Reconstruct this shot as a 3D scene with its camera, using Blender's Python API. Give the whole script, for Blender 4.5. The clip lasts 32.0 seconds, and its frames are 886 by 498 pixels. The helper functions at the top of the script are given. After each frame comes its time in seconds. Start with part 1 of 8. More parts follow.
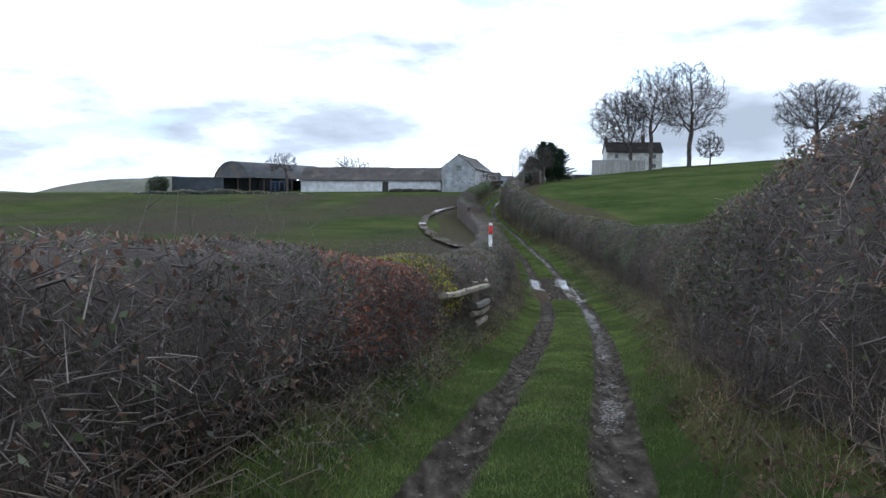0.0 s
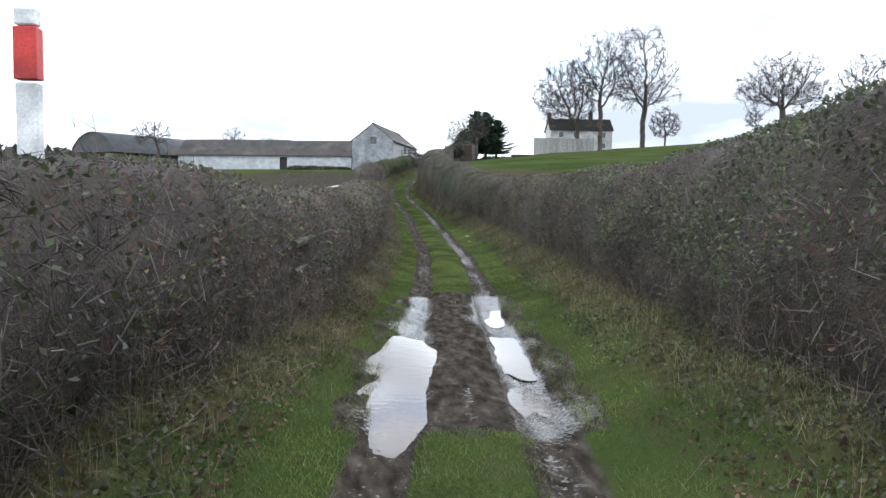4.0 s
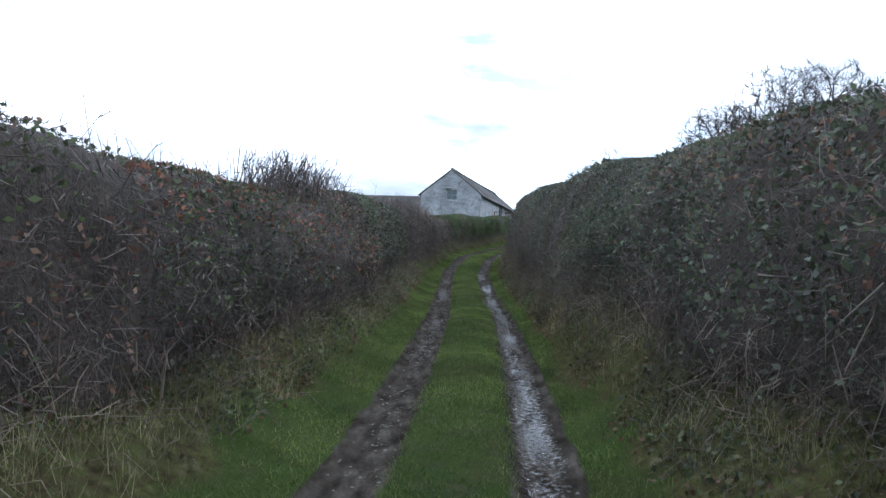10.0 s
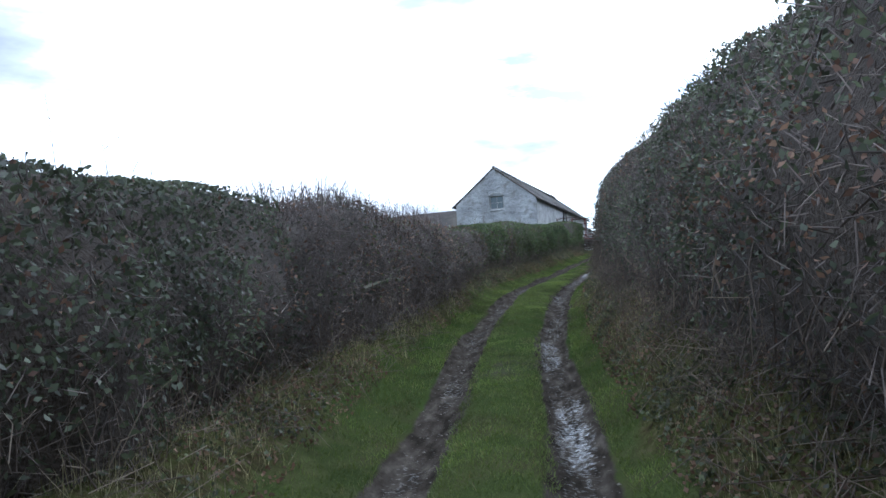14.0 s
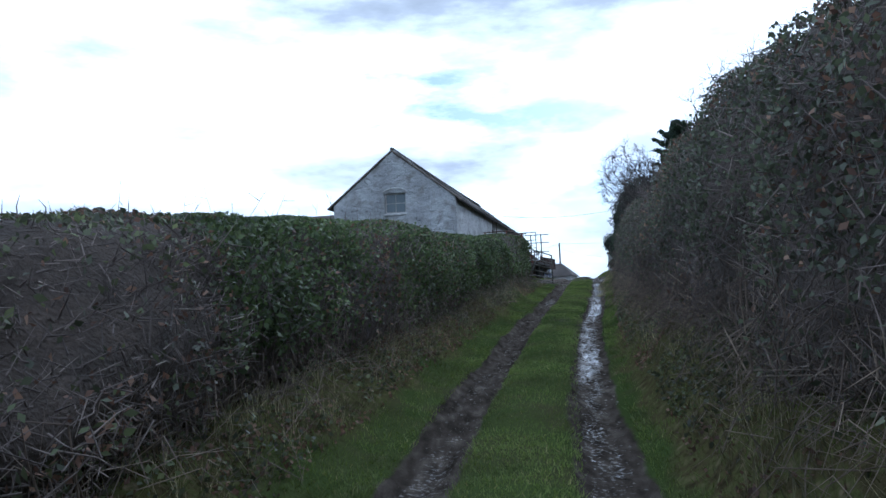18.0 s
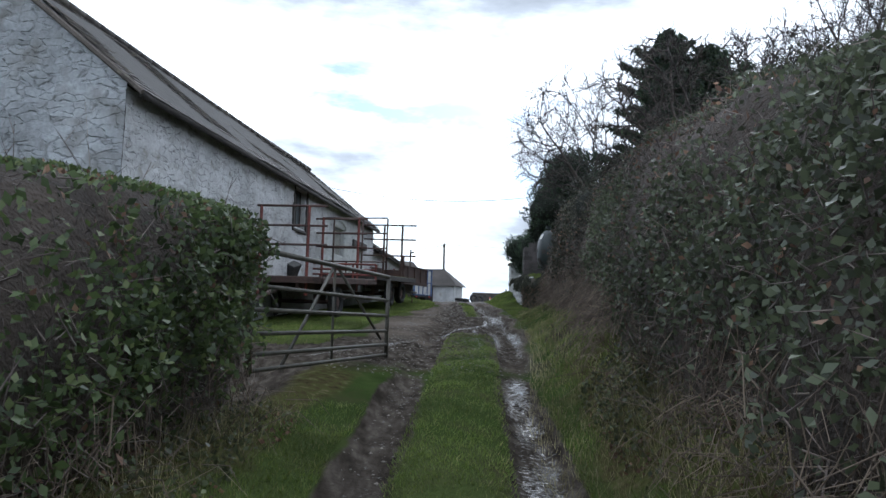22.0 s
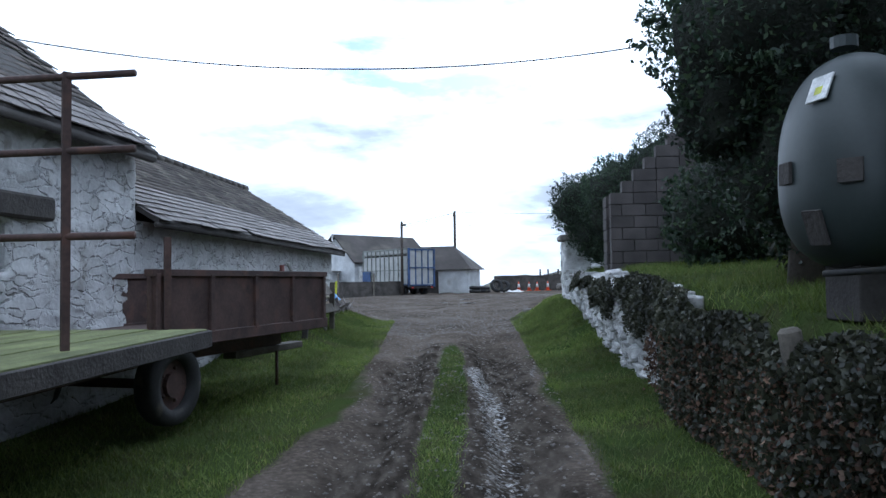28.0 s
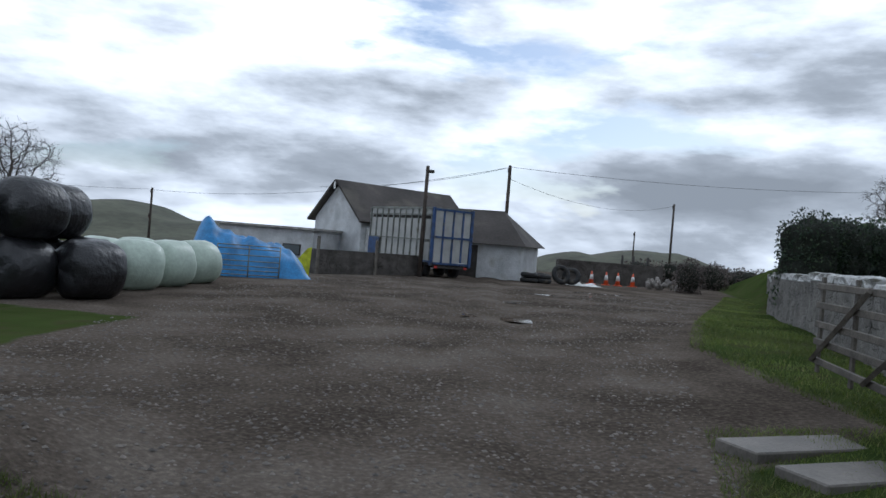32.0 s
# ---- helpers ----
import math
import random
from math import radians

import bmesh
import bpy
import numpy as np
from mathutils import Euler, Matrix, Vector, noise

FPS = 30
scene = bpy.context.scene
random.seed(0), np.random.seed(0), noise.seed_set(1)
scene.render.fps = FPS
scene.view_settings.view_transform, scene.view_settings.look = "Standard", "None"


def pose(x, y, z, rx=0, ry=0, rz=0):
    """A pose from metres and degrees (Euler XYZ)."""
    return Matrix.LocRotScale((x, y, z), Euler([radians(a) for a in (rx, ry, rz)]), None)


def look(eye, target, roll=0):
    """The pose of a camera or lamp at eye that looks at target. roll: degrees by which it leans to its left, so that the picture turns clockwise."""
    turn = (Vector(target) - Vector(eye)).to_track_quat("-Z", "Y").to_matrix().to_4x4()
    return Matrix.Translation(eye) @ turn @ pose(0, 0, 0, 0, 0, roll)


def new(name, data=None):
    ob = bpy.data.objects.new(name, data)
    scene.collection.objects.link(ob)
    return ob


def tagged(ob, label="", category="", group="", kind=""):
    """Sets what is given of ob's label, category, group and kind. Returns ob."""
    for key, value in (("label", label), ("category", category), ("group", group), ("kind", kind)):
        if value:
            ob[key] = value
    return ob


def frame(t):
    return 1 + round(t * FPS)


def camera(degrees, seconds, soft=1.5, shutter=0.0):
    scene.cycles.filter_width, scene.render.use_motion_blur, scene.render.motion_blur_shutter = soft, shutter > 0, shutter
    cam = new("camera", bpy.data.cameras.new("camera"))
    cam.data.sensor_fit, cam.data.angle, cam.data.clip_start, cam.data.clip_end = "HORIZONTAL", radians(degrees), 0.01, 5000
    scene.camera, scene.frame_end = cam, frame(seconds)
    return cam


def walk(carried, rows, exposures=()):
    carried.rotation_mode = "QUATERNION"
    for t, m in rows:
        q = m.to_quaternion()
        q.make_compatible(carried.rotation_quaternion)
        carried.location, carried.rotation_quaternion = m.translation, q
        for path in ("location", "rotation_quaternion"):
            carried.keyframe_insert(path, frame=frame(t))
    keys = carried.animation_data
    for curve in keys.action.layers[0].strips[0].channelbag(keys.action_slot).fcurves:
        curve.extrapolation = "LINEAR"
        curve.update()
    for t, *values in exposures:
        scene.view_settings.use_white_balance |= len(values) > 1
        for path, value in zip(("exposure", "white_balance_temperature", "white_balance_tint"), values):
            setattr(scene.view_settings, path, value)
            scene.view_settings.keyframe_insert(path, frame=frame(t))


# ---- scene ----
cam = camera(60.4, 32.0)
# seconds, place of the camera, then its yaw (to the left), pitch (up) and roll in degrees
PATH = [
    (0, -0.27, -0.24, -0.31, 0.02, -3.81, 0.58),
    (0.5, 0.16, 2.95, -0.56, -3.43, -5.95, 2.69),
    (1, 0.70, 6.10, -0.88, -6.05, -6.48, 3.30),
    (1.5, 1.27, 9.27, -1.15, -6.97, -7.16, 2.55),
    (2, 1.93, 12.44, -1.45, -7.67, -7.33, 1.06),
    (2.5, 2.60, 15.56, -1.72, -8.07, -6.95, -0.82),
    (4.5, 4.37, 28.26, -2.64, -3.49, -3.91, 0.69),
    (5, 4.84, 31.57, -2.82, -2.92, -6.77, -0.23),
    (5.5, 5.27, 34.92, -2.97, -2.11, -1.47, -0.53),
    (6, 5.60, 38.39, -3.02, -1.47, -0.98, -1.85),
    (6.5, 5.92, 41.84, -3.04, -0.55, -1.01, -2.48),
    (7, 6.20, 45.31, -3.01, 0.47, 0.43, -2.88),
    (7.5, 6.37, 48.65, -3.00, 1.26, 0.18, -2.72),
    (8, 6.50, 51.87, -3.00, 2.26, 0.36, -2.65),
    (8.5, 6.57, 54.97, -2.96, 2.77, 0.82, -2.04),
    (9, 6.57, 57.92, -2.94, 3.22, 0.09, -3.27),
    (9.5, 6.58, 60.68, -2.90, 3.91, -0.89, -0.63),
    (10, 6.54, 63.50, -2.78, 3.61, 1.89, 2.78),
    (10.5, 6.53, 66.11, -2.69, 5.16, 1.44, 1.17),
    (11, 6.60, 68.62, -2.52, 5.14, 1.68, -0.94),
    (11.5, 6.67, 71.06, -2.38, 3.94, 1.91, -0.95),
    (12, 6.71, 73.56, -2.29, 3.49, 1.21, -2.18),
    (12.5, 6.67, 76.04, -2.17, 4.36, 2.12, -3.79),
    (13, 6.57, 78.33, -2.07, 6.89, 3.11, -3.61),
    (13.5, 6.46, 80.48, -1.94, 8.10, 3.90, -4.10),
    (15.5, 6.18, 91.15, -1.51, 9.29, 3.66, -1.52),
    (16, 6.01, 93.18, -1.35, 8.44, 5.29, -2.00),
    (16.5, 5.92, 95.26, -1.13, 5.47, 6.11, -1.47),
    (17, 5.89, 97.52, -0.85, 4.17, 6.46, -1.90),
    (17.5, 5.90, 99.89, -0.57, 3.17, 4.93, -2.67),
    (18, 5.93, 102.54, -0.28, 2.10, 4.86, -2.24),
    (18.5, 6.03, 105.40, 0.03, -0.24, 4.82, 0.75),
    (19, 6.27, 108.33, 0.22, -3.29, 3.08, 0.26),
    (19.5, 6.64, 111.26, 0.40, -6.05, 4.85, 0.10),
    (20, 7.10, 114.03, 0.47, -8.05, 5.46, 1.21),
    (20.5, 7.74, 117.04, 0.83, -8.13, 5.72, 1.78),
    (21, 8.32, 120.20, 1.16, -7.83, 4.66, 0.81),
    (21.5, 8.80, 122.84, 1.44, -8.07, 4.90, 1.00),
    (22, 9.16, 125.59, 1.73, -6.20, 4.48, 1.92),
    (22.5, 9.55, 128.31, 1.95, -5.06, 3.84, 1.58),
    (23, 10.04, 130.74, 2.16, -5.91, 3.99, 1.63),
    (23.5, 10.60, 133.00, 2.36, -8.13, 4.46, -1.56),
    (24, 10.94, 135.00, 2.53, -7.05, 4.17, -1.18),
    (24.5, 11.10, 136.76, 2.62, -3.23, 3.26, -1.11),
    (25, 11.28, 138.44, 2.75, -4.45, 2.55, 1.31),
    (25.5, 11.61, 140.15, 2.82, -5.85, 2.27, -1.31),
    (27.5, 12.67, 146.75, 3.24, -4.29, 1.86, -0.02),
    (28, 12.99, 148.61, 3.30, -4.36, 2.40, -0.79),
    (28.5, 13.24, 150.52, 3.43, -2.98, 2.88, -1.70),
    (29, 13.46, 152.65, 3.54, -1.55, 0.76, -0.67),
    (29.5, 13.74, 154.89, 3.52, -1.71, -0.98, -1.12),
    (30, 14.02, 157.25, 3.56, -2.11, 0.14, 1.67),
    (30.5, 14.32, 159.58, 3.66, -1.38, 2.89, 0.51),
    (31, 14.53, 162.03, 3.75, -1.00, -0.12, 3.28),
    (31.5, 14.71, 164.07, 3.80, -0.90, -0.13, 3.94),
    (32, 14.81, 166.44, 3.88, -0.55, -0.27, 4.74),
]
walk(cam, [(t, pose(x, y, z, 90 + pitch, 0, yaw) @ pose(0, 0, 0, 0, 0, roll)) for t, x, y, z, yaw, pitch, roll in PATH],
     exposures=[(0, 0.1, 5390, 9), (1, 0.58, 5920, 9), (2, 0.62, 5900, 9), (5, 0.72, 5620, 9), (6, 0.3, 5420, 9), (7, 0.1, 5290, 9), (8, 0.08, 5240, 9), (9, 0.2, 5200, 9), (10, 0.33, 5240, 9), (11, 0.45, 5240, 9), (12, 0.52, 5200, 9),
                (13, 0.45, 5160, 9), (16, 0.28, 5100, 9), (17, -0.1, 4950, 9), (18, -0.14, 4900, 9), (20, 0.3, 5250, 9), (22, 0.05, 5520, 9), (25, 0.08, 5520, 9),
                (28, 0.1, 5100, 9), (29, -0.3, 5130, 9), (30, 0.0, 5330, 9), (31, -0.72, 5530, 9), (32, -0.74, 5530, 9)])

# ---- sky and sun: bright broken overcast, the sun high ahead behind cloud ----
SUN_UP, SUN_AZ = 38.0, 25.0          # elevation, and degrees to the right of straight ahead (+y)
world = bpy.data.worlds.new("sky")
scene.world = world
world.use_nodes = True
wn, wl = world.node_tree.nodes, world.node_tree.links
wn.clear()
w_out = wn.new("ShaderNodeOutputWorld")
w_bg = wn.new("ShaderNodeBackground")
w_sky = wn.new("ShaderNodeTexSky")
w_sky.sky_type, w_sky.sun_disc = "NISHITA", False
w_sky.sun_elevation, w_sky.sun_rotation = radians(SUN_UP), radians(SUN_AZ)
w_scale = wn.new("ShaderNodeVectorMath")
w_scale.operation, w_scale.inputs[3].default_value = "SCALE", 0.11
wl.new(w_sky.outputs[0], w_scale.inputs[0])
w_co = wn.new("ShaderNodeTexCoord")
w_map = wn.new("ShaderNodeMapping")
w_map.inputs["Scale"].default_value = (1.0, 1.0, 3.2)
w_map.inputs["Rotation"].default_value = (0.0, 0.25, 0.0)
wl.new(w_co.outputs["Generated"], w_map.inputs[0])


def sky_noise(size, detail, offset):
    n = wn.new("ShaderNodeTexNoise")
    n.inputs["Scale"].default_value, n.inputs["Detail"].default_value = size, detail
    n.inputs["Roughness"].default_value = 0.56
    shift = wn.new("ShaderNodeVectorMath")
    shift.inputs[1].default_value = offset
    wl.new(w_map.outputs[0], shift.inputs[0])
    wl.new(shift.outputs[0], n.inputs["Vector"])
    return n


def ramp(nodes, links, source, stops):
    r = nodes.new("ShaderNodeValToRGB")
    while len(r.color_ramp.elements) < len(stops):
        r.color_ramp.elements.new(0.5)
    for e, (at, colour) in zip(r.color_ramp.elements, stops):
        e.position, e.color = at, (*colour, 1)
    links.new(source, r.inputs[0])
    return r


w_cover = ramp(wn, wl, sky_noise(2.3, 7, (4.3, 1.2, 0.4)).outputs[0], [(0.36, (0, 0, 0)), (0.43, (1, 1, 1))])
w_shade = ramp(wn, wl, sky_noise(2.7, 10, (1.7, 0.0, 2.1)).outputs[0],
               [(0.33, (0.42, 0.435, 0.45)), (0.42, (0.60, 0.615, 0.63)), (0.50, (1.05, 1.06, 1.07)), (0.61, (1.75, 1.75, 1.73))])
w_mix = wn.new("ShaderNodeMix")
w_mix.data_type = "RGBA"
w_dir = wn.new("ShaderNodeSeparateXYZ")
wl.new(w_co.outputs["Generated"], w_dir.inputs[0])
w_low = ramp(wn, wl, w_dir.outputs[2], [(0.02, (0.95,) * 3), (0.13, (0, 0, 0))])
w_all = wn.new("ShaderNodeMath")
w_all.operation = "MAXIMUM"
wl.new(w_cover.outputs[0], w_all.inputs[0])
wl.new(w_low.outputs[0], w_all.inputs[1])
wl.new(w_all.outputs[0], w_mix.inputs[0])
wl.new(w_scale.outputs[0], w_mix.inputs[6])
wl.new(w_shade.outputs[0], w_mix.inputs[7])
wl.new(w_mix.outputs[2], w_bg.inputs[0])
w_bg.inputs[1].default_value = 1.25
wl.new(w_bg.outputs[0], w_out.inputs[0])

sun = new("sun", bpy.data.lights.new("sun", "SUN"))
sun.data.energy, sun.data.angle, sun.data.color = 0.8, radians(20), (1.0, 0.96, 0.9)
sun_from = Vector((math.sin(radians(SUN_AZ)) * math.cos(radians(SUN_UP)), math.cos(radians(SUN_AZ)) * math.cos(radians(SUN_UP)), math.sin(radians(SUN_UP))))
sun.matrix_world = look(sun_from * 100, (0, 0, 0))

# ---- materials ----
def material(name, colour, rough=0.8, metal=0.0, dark=0.6, light=1.25, size=3.0, fine=40.0, bump=0.3, depth=0.02, island=0.0, objects=0.0, coat=0.0,
             stain=None, stain_size=0.6, stain_at=(0.55, 0.7), spec=0.5, seam=0.0):
    """A surface: its colour with broad and fine variation, relief, stains, and chance differences from piece to piece."""
    m = bpy.data.materials.new(name)
    m.use_nodes = True
    n, l = m.node_tree.nodes, m.node_tree.links
    b = n["Principled BSDF"]
    b.inputs["Roughness"].default_value, b.inputs["Metallic"].default_value = rough, metal
    b.inputs["Specular IOR Level"].default_value = spec
    b.inputs["Coat Weight"].default_value = coat
    co = n.new("ShaderNodeNewGeometry") if island >= 0 and objects == 0 else n.new("ShaderNodeTexCoord")
    vec = co.outputs["Position"] if "Position" in co.outputs else co.outputs["Object"]

    def noise_tex(scale, detail=6.0):
        t = n.new("ShaderNodeTexNoise")
        t.inputs["Scale"].default_value, t.inputs["Detail"].default_value = scale, detail
        l.new(vec, t.inputs["Vector"])
        return t.outputs[0]

    def mul(a, k):
        x = n.new("ShaderNodeMix")
        x.data_type, x.blend_type = "RGBA", "MULTIPLY"
        x.inputs[0].default_value = 1.0
        l.new(a, x.inputs[6])
        l.new(k, x.inputs[7])
        return x.outputs[2]

    rgb = n.new("ShaderNodeRGB")
    rgb.outputs[0].default_value = (*colour, 1)
    broad = ramp(n, l, noise_tex(size), [(0.3, (dark,) * 3), (0.7, (light,) * 3)])
    grain = ramp(n, l, noise_tex(fine, 4.0), [(0.3, ((1 + dark) / 2,) * 3), (0.7, ((1 + light) / 2,) * 3)])
    out = mul(mul(rgb.outputs[0], broad.outputs[0]), grain.outputs[0])
    if stain:
        st = ramp(n, l, noise_tex(stain_size, 8.0), [(stain_at[0], (0, 0, 0)), (stain_at[1], (1, 1, 1))])
        x = n.new("ShaderNodeMix")
        x.data_type = "RGBA"
        l.new(st.outputs[0], x.inputs[0])
        l.new(out, x.inputs[6])
        x.inputs[7].default_value = (*stain, 1)
        out = x.outputs[2]
    joint = None
    if seam:
        warp = n.new("ShaderNodeTexNoise")
        warp.inputs["Scale"].default_value = 2.2
        l.new(vec, warp.inputs["Vector"])
        bend = n.new("ShaderNodeVectorMath")
        bend.operation = "MULTIPLY_ADD"
        bend.inputs[1].default_value = (0.42, 0.42, 0.26)
        l.new(warp.outputs["Color"], bend.inputs[0])
        l.new(vec, bend.inputs[2])
        size_m = n.new("ShaderNodeMapping")
        size_m.inputs["Scale"].default_value = (3.3, 3.3, 7.6)
        l.new(bend.outputs[0], size_m.inputs[0])
        vor = n.new("ShaderNodeTexVoronoi")
        vor.feature = "DISTANCE_TO_EDGE"
        vor.inputs["Scale"].default_value = 1.0
        l.new(size_m.outputs[0], vor.inputs["Vector"])
        ragged = n.new("ShaderNodeMath")
        ragged.operation = "MULTIPLY_ADD"
        l.new(noise_tex(11.0, 7.0), ragged.inputs[0])
        ragged.inputs[1].default_value = 0.55
        l.new(vor.outputs["Distance"], ragged.inputs[2])
        # Joints darkened in the colour: their dirt, and the ragged shadows between stones.
        crack = ramp(n, l, ragged.outputs[0], [(0.20, (1, 1, 1)), (0.27, (0.6, 0.6, 0.6)), (0.36, (0, 0, 0))])
        patchy = ramp(n, l, noise_tex(1.9, 6.0), [(0.36, (0.1,) * 3), (0.62, (1, 1, 1))])
        joint = mul(crack.outputs[0], patchy.outputs[0])
        joint_dirt_shade = ramp(n, l, joint, [(0.0, (1, 1, 1)), (1.0, (1 - seam,) * 3)])
        out = mul(out, joint_dirt_shade.outputs[0])
        stone = n.new("ShaderNodeTexVoronoi")
        stone.inputs["Scale"].default_value = 1.0
        l.new(size_m.outputs[0], stone.inputs["Vector"])
        cell_tone = n.new("ShaderNodeSeparateColor")
        l.new(stone.outputs["Color"], cell_tone.inputs[0])
        out = mul(out, ramp(n, l, cell_tone.outputs[0], [(0.0, (1.05,) * 3), (0.8, (0.98,) * 3), (1.0, (0.84, 0.83, 0.81))]).outputs[0])
    for amount, node, socket in ((island, "ShaderNodeNewGeometry", "Random Per Island"), (objects, "ShaderNodeObjectInfo", "Random")):
        if amount > 0:
            src = n.new(node)
            r = ramp(n, l, src.outputs[socket], [(0.0, (1 - amount,) * 3), (1.0, (1 + amount,) * 3)])
            out = mul(out, r.outputs[0])
    l.new(out, b.inputs["Base Color"])
    bp = n.new("ShaderNodeBump")
    bp.inputs["Strength"].default_value, bp.inputs["Distance"].default_value = bump, depth
    l.new(noise_tex(fine, 8.0), bp.inputs["Height"])
    if joint is not None:
        relief = n.new("ShaderNodeBump")
        relief.invert = True
        relief.inputs["Strength"].default_value, relief.inputs["Distance"].default_value = 0.8, 0.05
        l.new(joint, relief.inputs["Height"])
        l.new(relief.outputs[0], bp.inputs["Normal"])
    l.new(bp.outputs[0], b.inputs["Normal"])
    return m


def leaf_material(name, stops, rough=0.5, thin=0.38):
    """Leaves or twigs: each one takes its own colour from a range."""
    m = bpy.data.materials.new(name)
    m.use_nodes = True
    n, l = m.node_tree.nodes, m.node_tree.links
    b = n["Principled BSDF"]
    b.inputs["Roughness"].default_value = rough
    g = n.new("ShaderNodeNewGeometry")
    r = ramp(n, l, g.outputs["Random Per Island"], stops)
    t = n.new("ShaderNodeTexNoise")
    t.inputs["Scale"].default_value = 0.7
    l.new(g.outputs["Position"], t.inputs["Vector"])
    v = ramp(n, l, t.outputs[0], [(0.35, (0.6, 0.6, 0.6)), (0.65, (1.3, 1.3, 1.3))])
    x = n.new("ShaderNodeMix")
    x.data_type, x.blend_type = "RGBA", "MULTIPLY"
    x.inputs[0].default_value = 1.0
    l.new(r.outputs[0], x.inputs[6])
    l.new(v.outputs[0], x.inputs[7])
    l.new(x.outputs[2], b.inputs["Base Color"])
    if thin:
        tr = n.new("ShaderNodeBsdfTranslucent")
        l.new(x.outputs[2], tr.inputs[0])
        ms = n.new("ShaderNodeMixShader")
        ms.inputs[0].default_value = thin
        l.new(b.outputs[0], ms.inputs[1])
        l.new(tr.outputs[0], ms.inputs[2])
        l.new(ms.outputs[0], n["Material Output"].inputs[0])
    return m


M_TWIG = leaf_material("twig bark", [(0.0, (0.050, 0.039, 0.034)), (0.6, (0.112, 0.090, 0.079)), (0.93, (0.170, 0.138, 0.120)), (1.0, (0.280, 0.235, 0.200))], 0.8, 0.0)
M_LEAF = leaf_material("hedge leaf", [(0.0, (0.036, 0.042, 0.024)), (0.6, (0.082, 0.094, 0.046)), (0.9, (0.108, 0.132, 0.056)), (1.0, (0.180, 0.205, 0.095))], 0.52)
M_GREEN = leaf_material("green hedge leaf", [(0.0, (0.036, 0.054, 0.022)), (0.6, (0.082, 0.118, 0.040)), (0.9, (0.112, 0.152, 0.053)), (1.0, (0.180, 0.210, 0.085))], 0.55)
M_DEAD = leaf_material("dead leaf", [(0.0, (0.074, 0.042, 0.030)), (0.6, (0.165, 0.095, 0.064)), (1.0, (0.300, 0.195, 0.130))], 0.7)
M_RED = leaf_material("russet leaf", [(0.0, (0.095, 0.036, 0.024)), (0.5, (0.22, 0.085, 0.052)), (1.0, (0.38, 0.18, 0.105))], 0.65)
M_YELLOW = leaf_material("gorse leaf", [(0.0, (0.057, 0.081, 0.017)), (0.7, (0.253, 0.253, 0.034)), (1.0, (0.517, 0.460, 0.057))], 0.6)
M_GRASS = leaf_material("grass blade", [(0.0, (0.092, 0.128, 0.024)), (0.6, (0.122, 0.168, 0.032)), (0.92, (0.168, 0.205, 0.052)), (1.0, (0.300, 0.270, 0.115))], 0.7, 0.5)
M_STRAW = leaf_material("dry grass", [(0.0, (0.150, 0.128, 0.060)), (0.6, (0.285, 0.255, 0.128)), (1.0, (0.450, 0.405, 0.225))], 0.7)
M_ROUGH = leaf_material("rough verge grass", [(0.0, (0.052, 0.056, 0.020)), (0.4, (0.090, 0.092, 0.036)), (0.65, (0.125, 0.108, 0.056)), (0.88, (0.195, 0.168, 0.092)), (1.0, (0.310, 0.270, 0.160))], 0.8, 0.3)
M_BRAMBLE = leaf_material("dead bramble stem", [(0.0, (0.075, 0.055, 0.042)), (0.6, (0.140, 0.106, 0.080)), (1.0, (0.240, 0.190, 0.140))], 0.8, 0.0)
M_NEEDLE = leaf_material("conifer needle", [(0.0, (0.013, 0.026, 0.016)), (0.7, (0.036, 0.060, 0.031)), (1.0, (0.078, 0.111, 0.052))], 0.6)
M_IVY = leaf_material("ivy leaf", [(0.0, (0.038, 0.044, 0.028)), (0.6, (0.088, 0.104, 0.060)), (0.95, (0.118, 0.138, 0.077)), (1.0, (0.170, 0.190, 0.125))], 0.5)
# Shaded copy of the ivy leaf: the bank's shade is in its colour.
M_IVY_SHADED = leaf_material("shaded ivy leaf", [(0.0, (0.018, 0.020, 0.012)), (0.6, (0.044, 0.047, 0.028)), (0.95, (0.078, 0.080, 0.052)), (1.0, (0.19, 0.18, 0.14))], 0.5)
M_CROWN = leaf_material("bare crown twig", [(0.0, (0.030, 0.024, 0.020)), (0.7, (0.062, 0.050, 0.042)), (1.0, (0.11, 0.09, 0.075))], 0.85, 0.0)
M_BARK = material("tree bark", (0.085, 0.070, 0.058), 0.9, size=2.0, fine=25.0, bump=0.6)
# Hedge heart colour lifted a little, standing in for haze over its darks.
M_CORE = material("hedge heart", (0.058, 0.044, 0.034), 0.95, size=3.0, fine=30.0, bump=1.0, depth=0.05)
# Near-black hearts: the shade deep in the foliage is put into the colour.
M_HEART_SHADE = material("evergreen inner shade", (0.016, 0.020, 0.012), 0.95, size=3.0, fine=30.0, bump=1.0, depth=0.05)
M_SOIL = material("bank soil", (0.085, 0.062, 0.045), 0.95, size=1.5, fine=30.0, bump=0.8, depth=0.04)
M_LIME = material("limewashed stone", (0.57, 0.58, 0.585), 0.85, dark=0.72, light=1.12, size=1.3, fine=14.0, bump=0.6, depth=0.03, stain=(0.36, 0.35, 0.32), stain_size=1.6, stain_at=(0.56, 0.78))
M_LIME_WALL = material("limewashed rubble wall", (0.51, 0.515, 0.515), 0.85, dark=0.72, light=1.12, size=1.3, fine=22.0, bump=0.6, depth=0.012, stain=(0.28, 0.27, 0.245), stain_size=3.5, stain_at=(0.58, 0.74), seam=0.2)
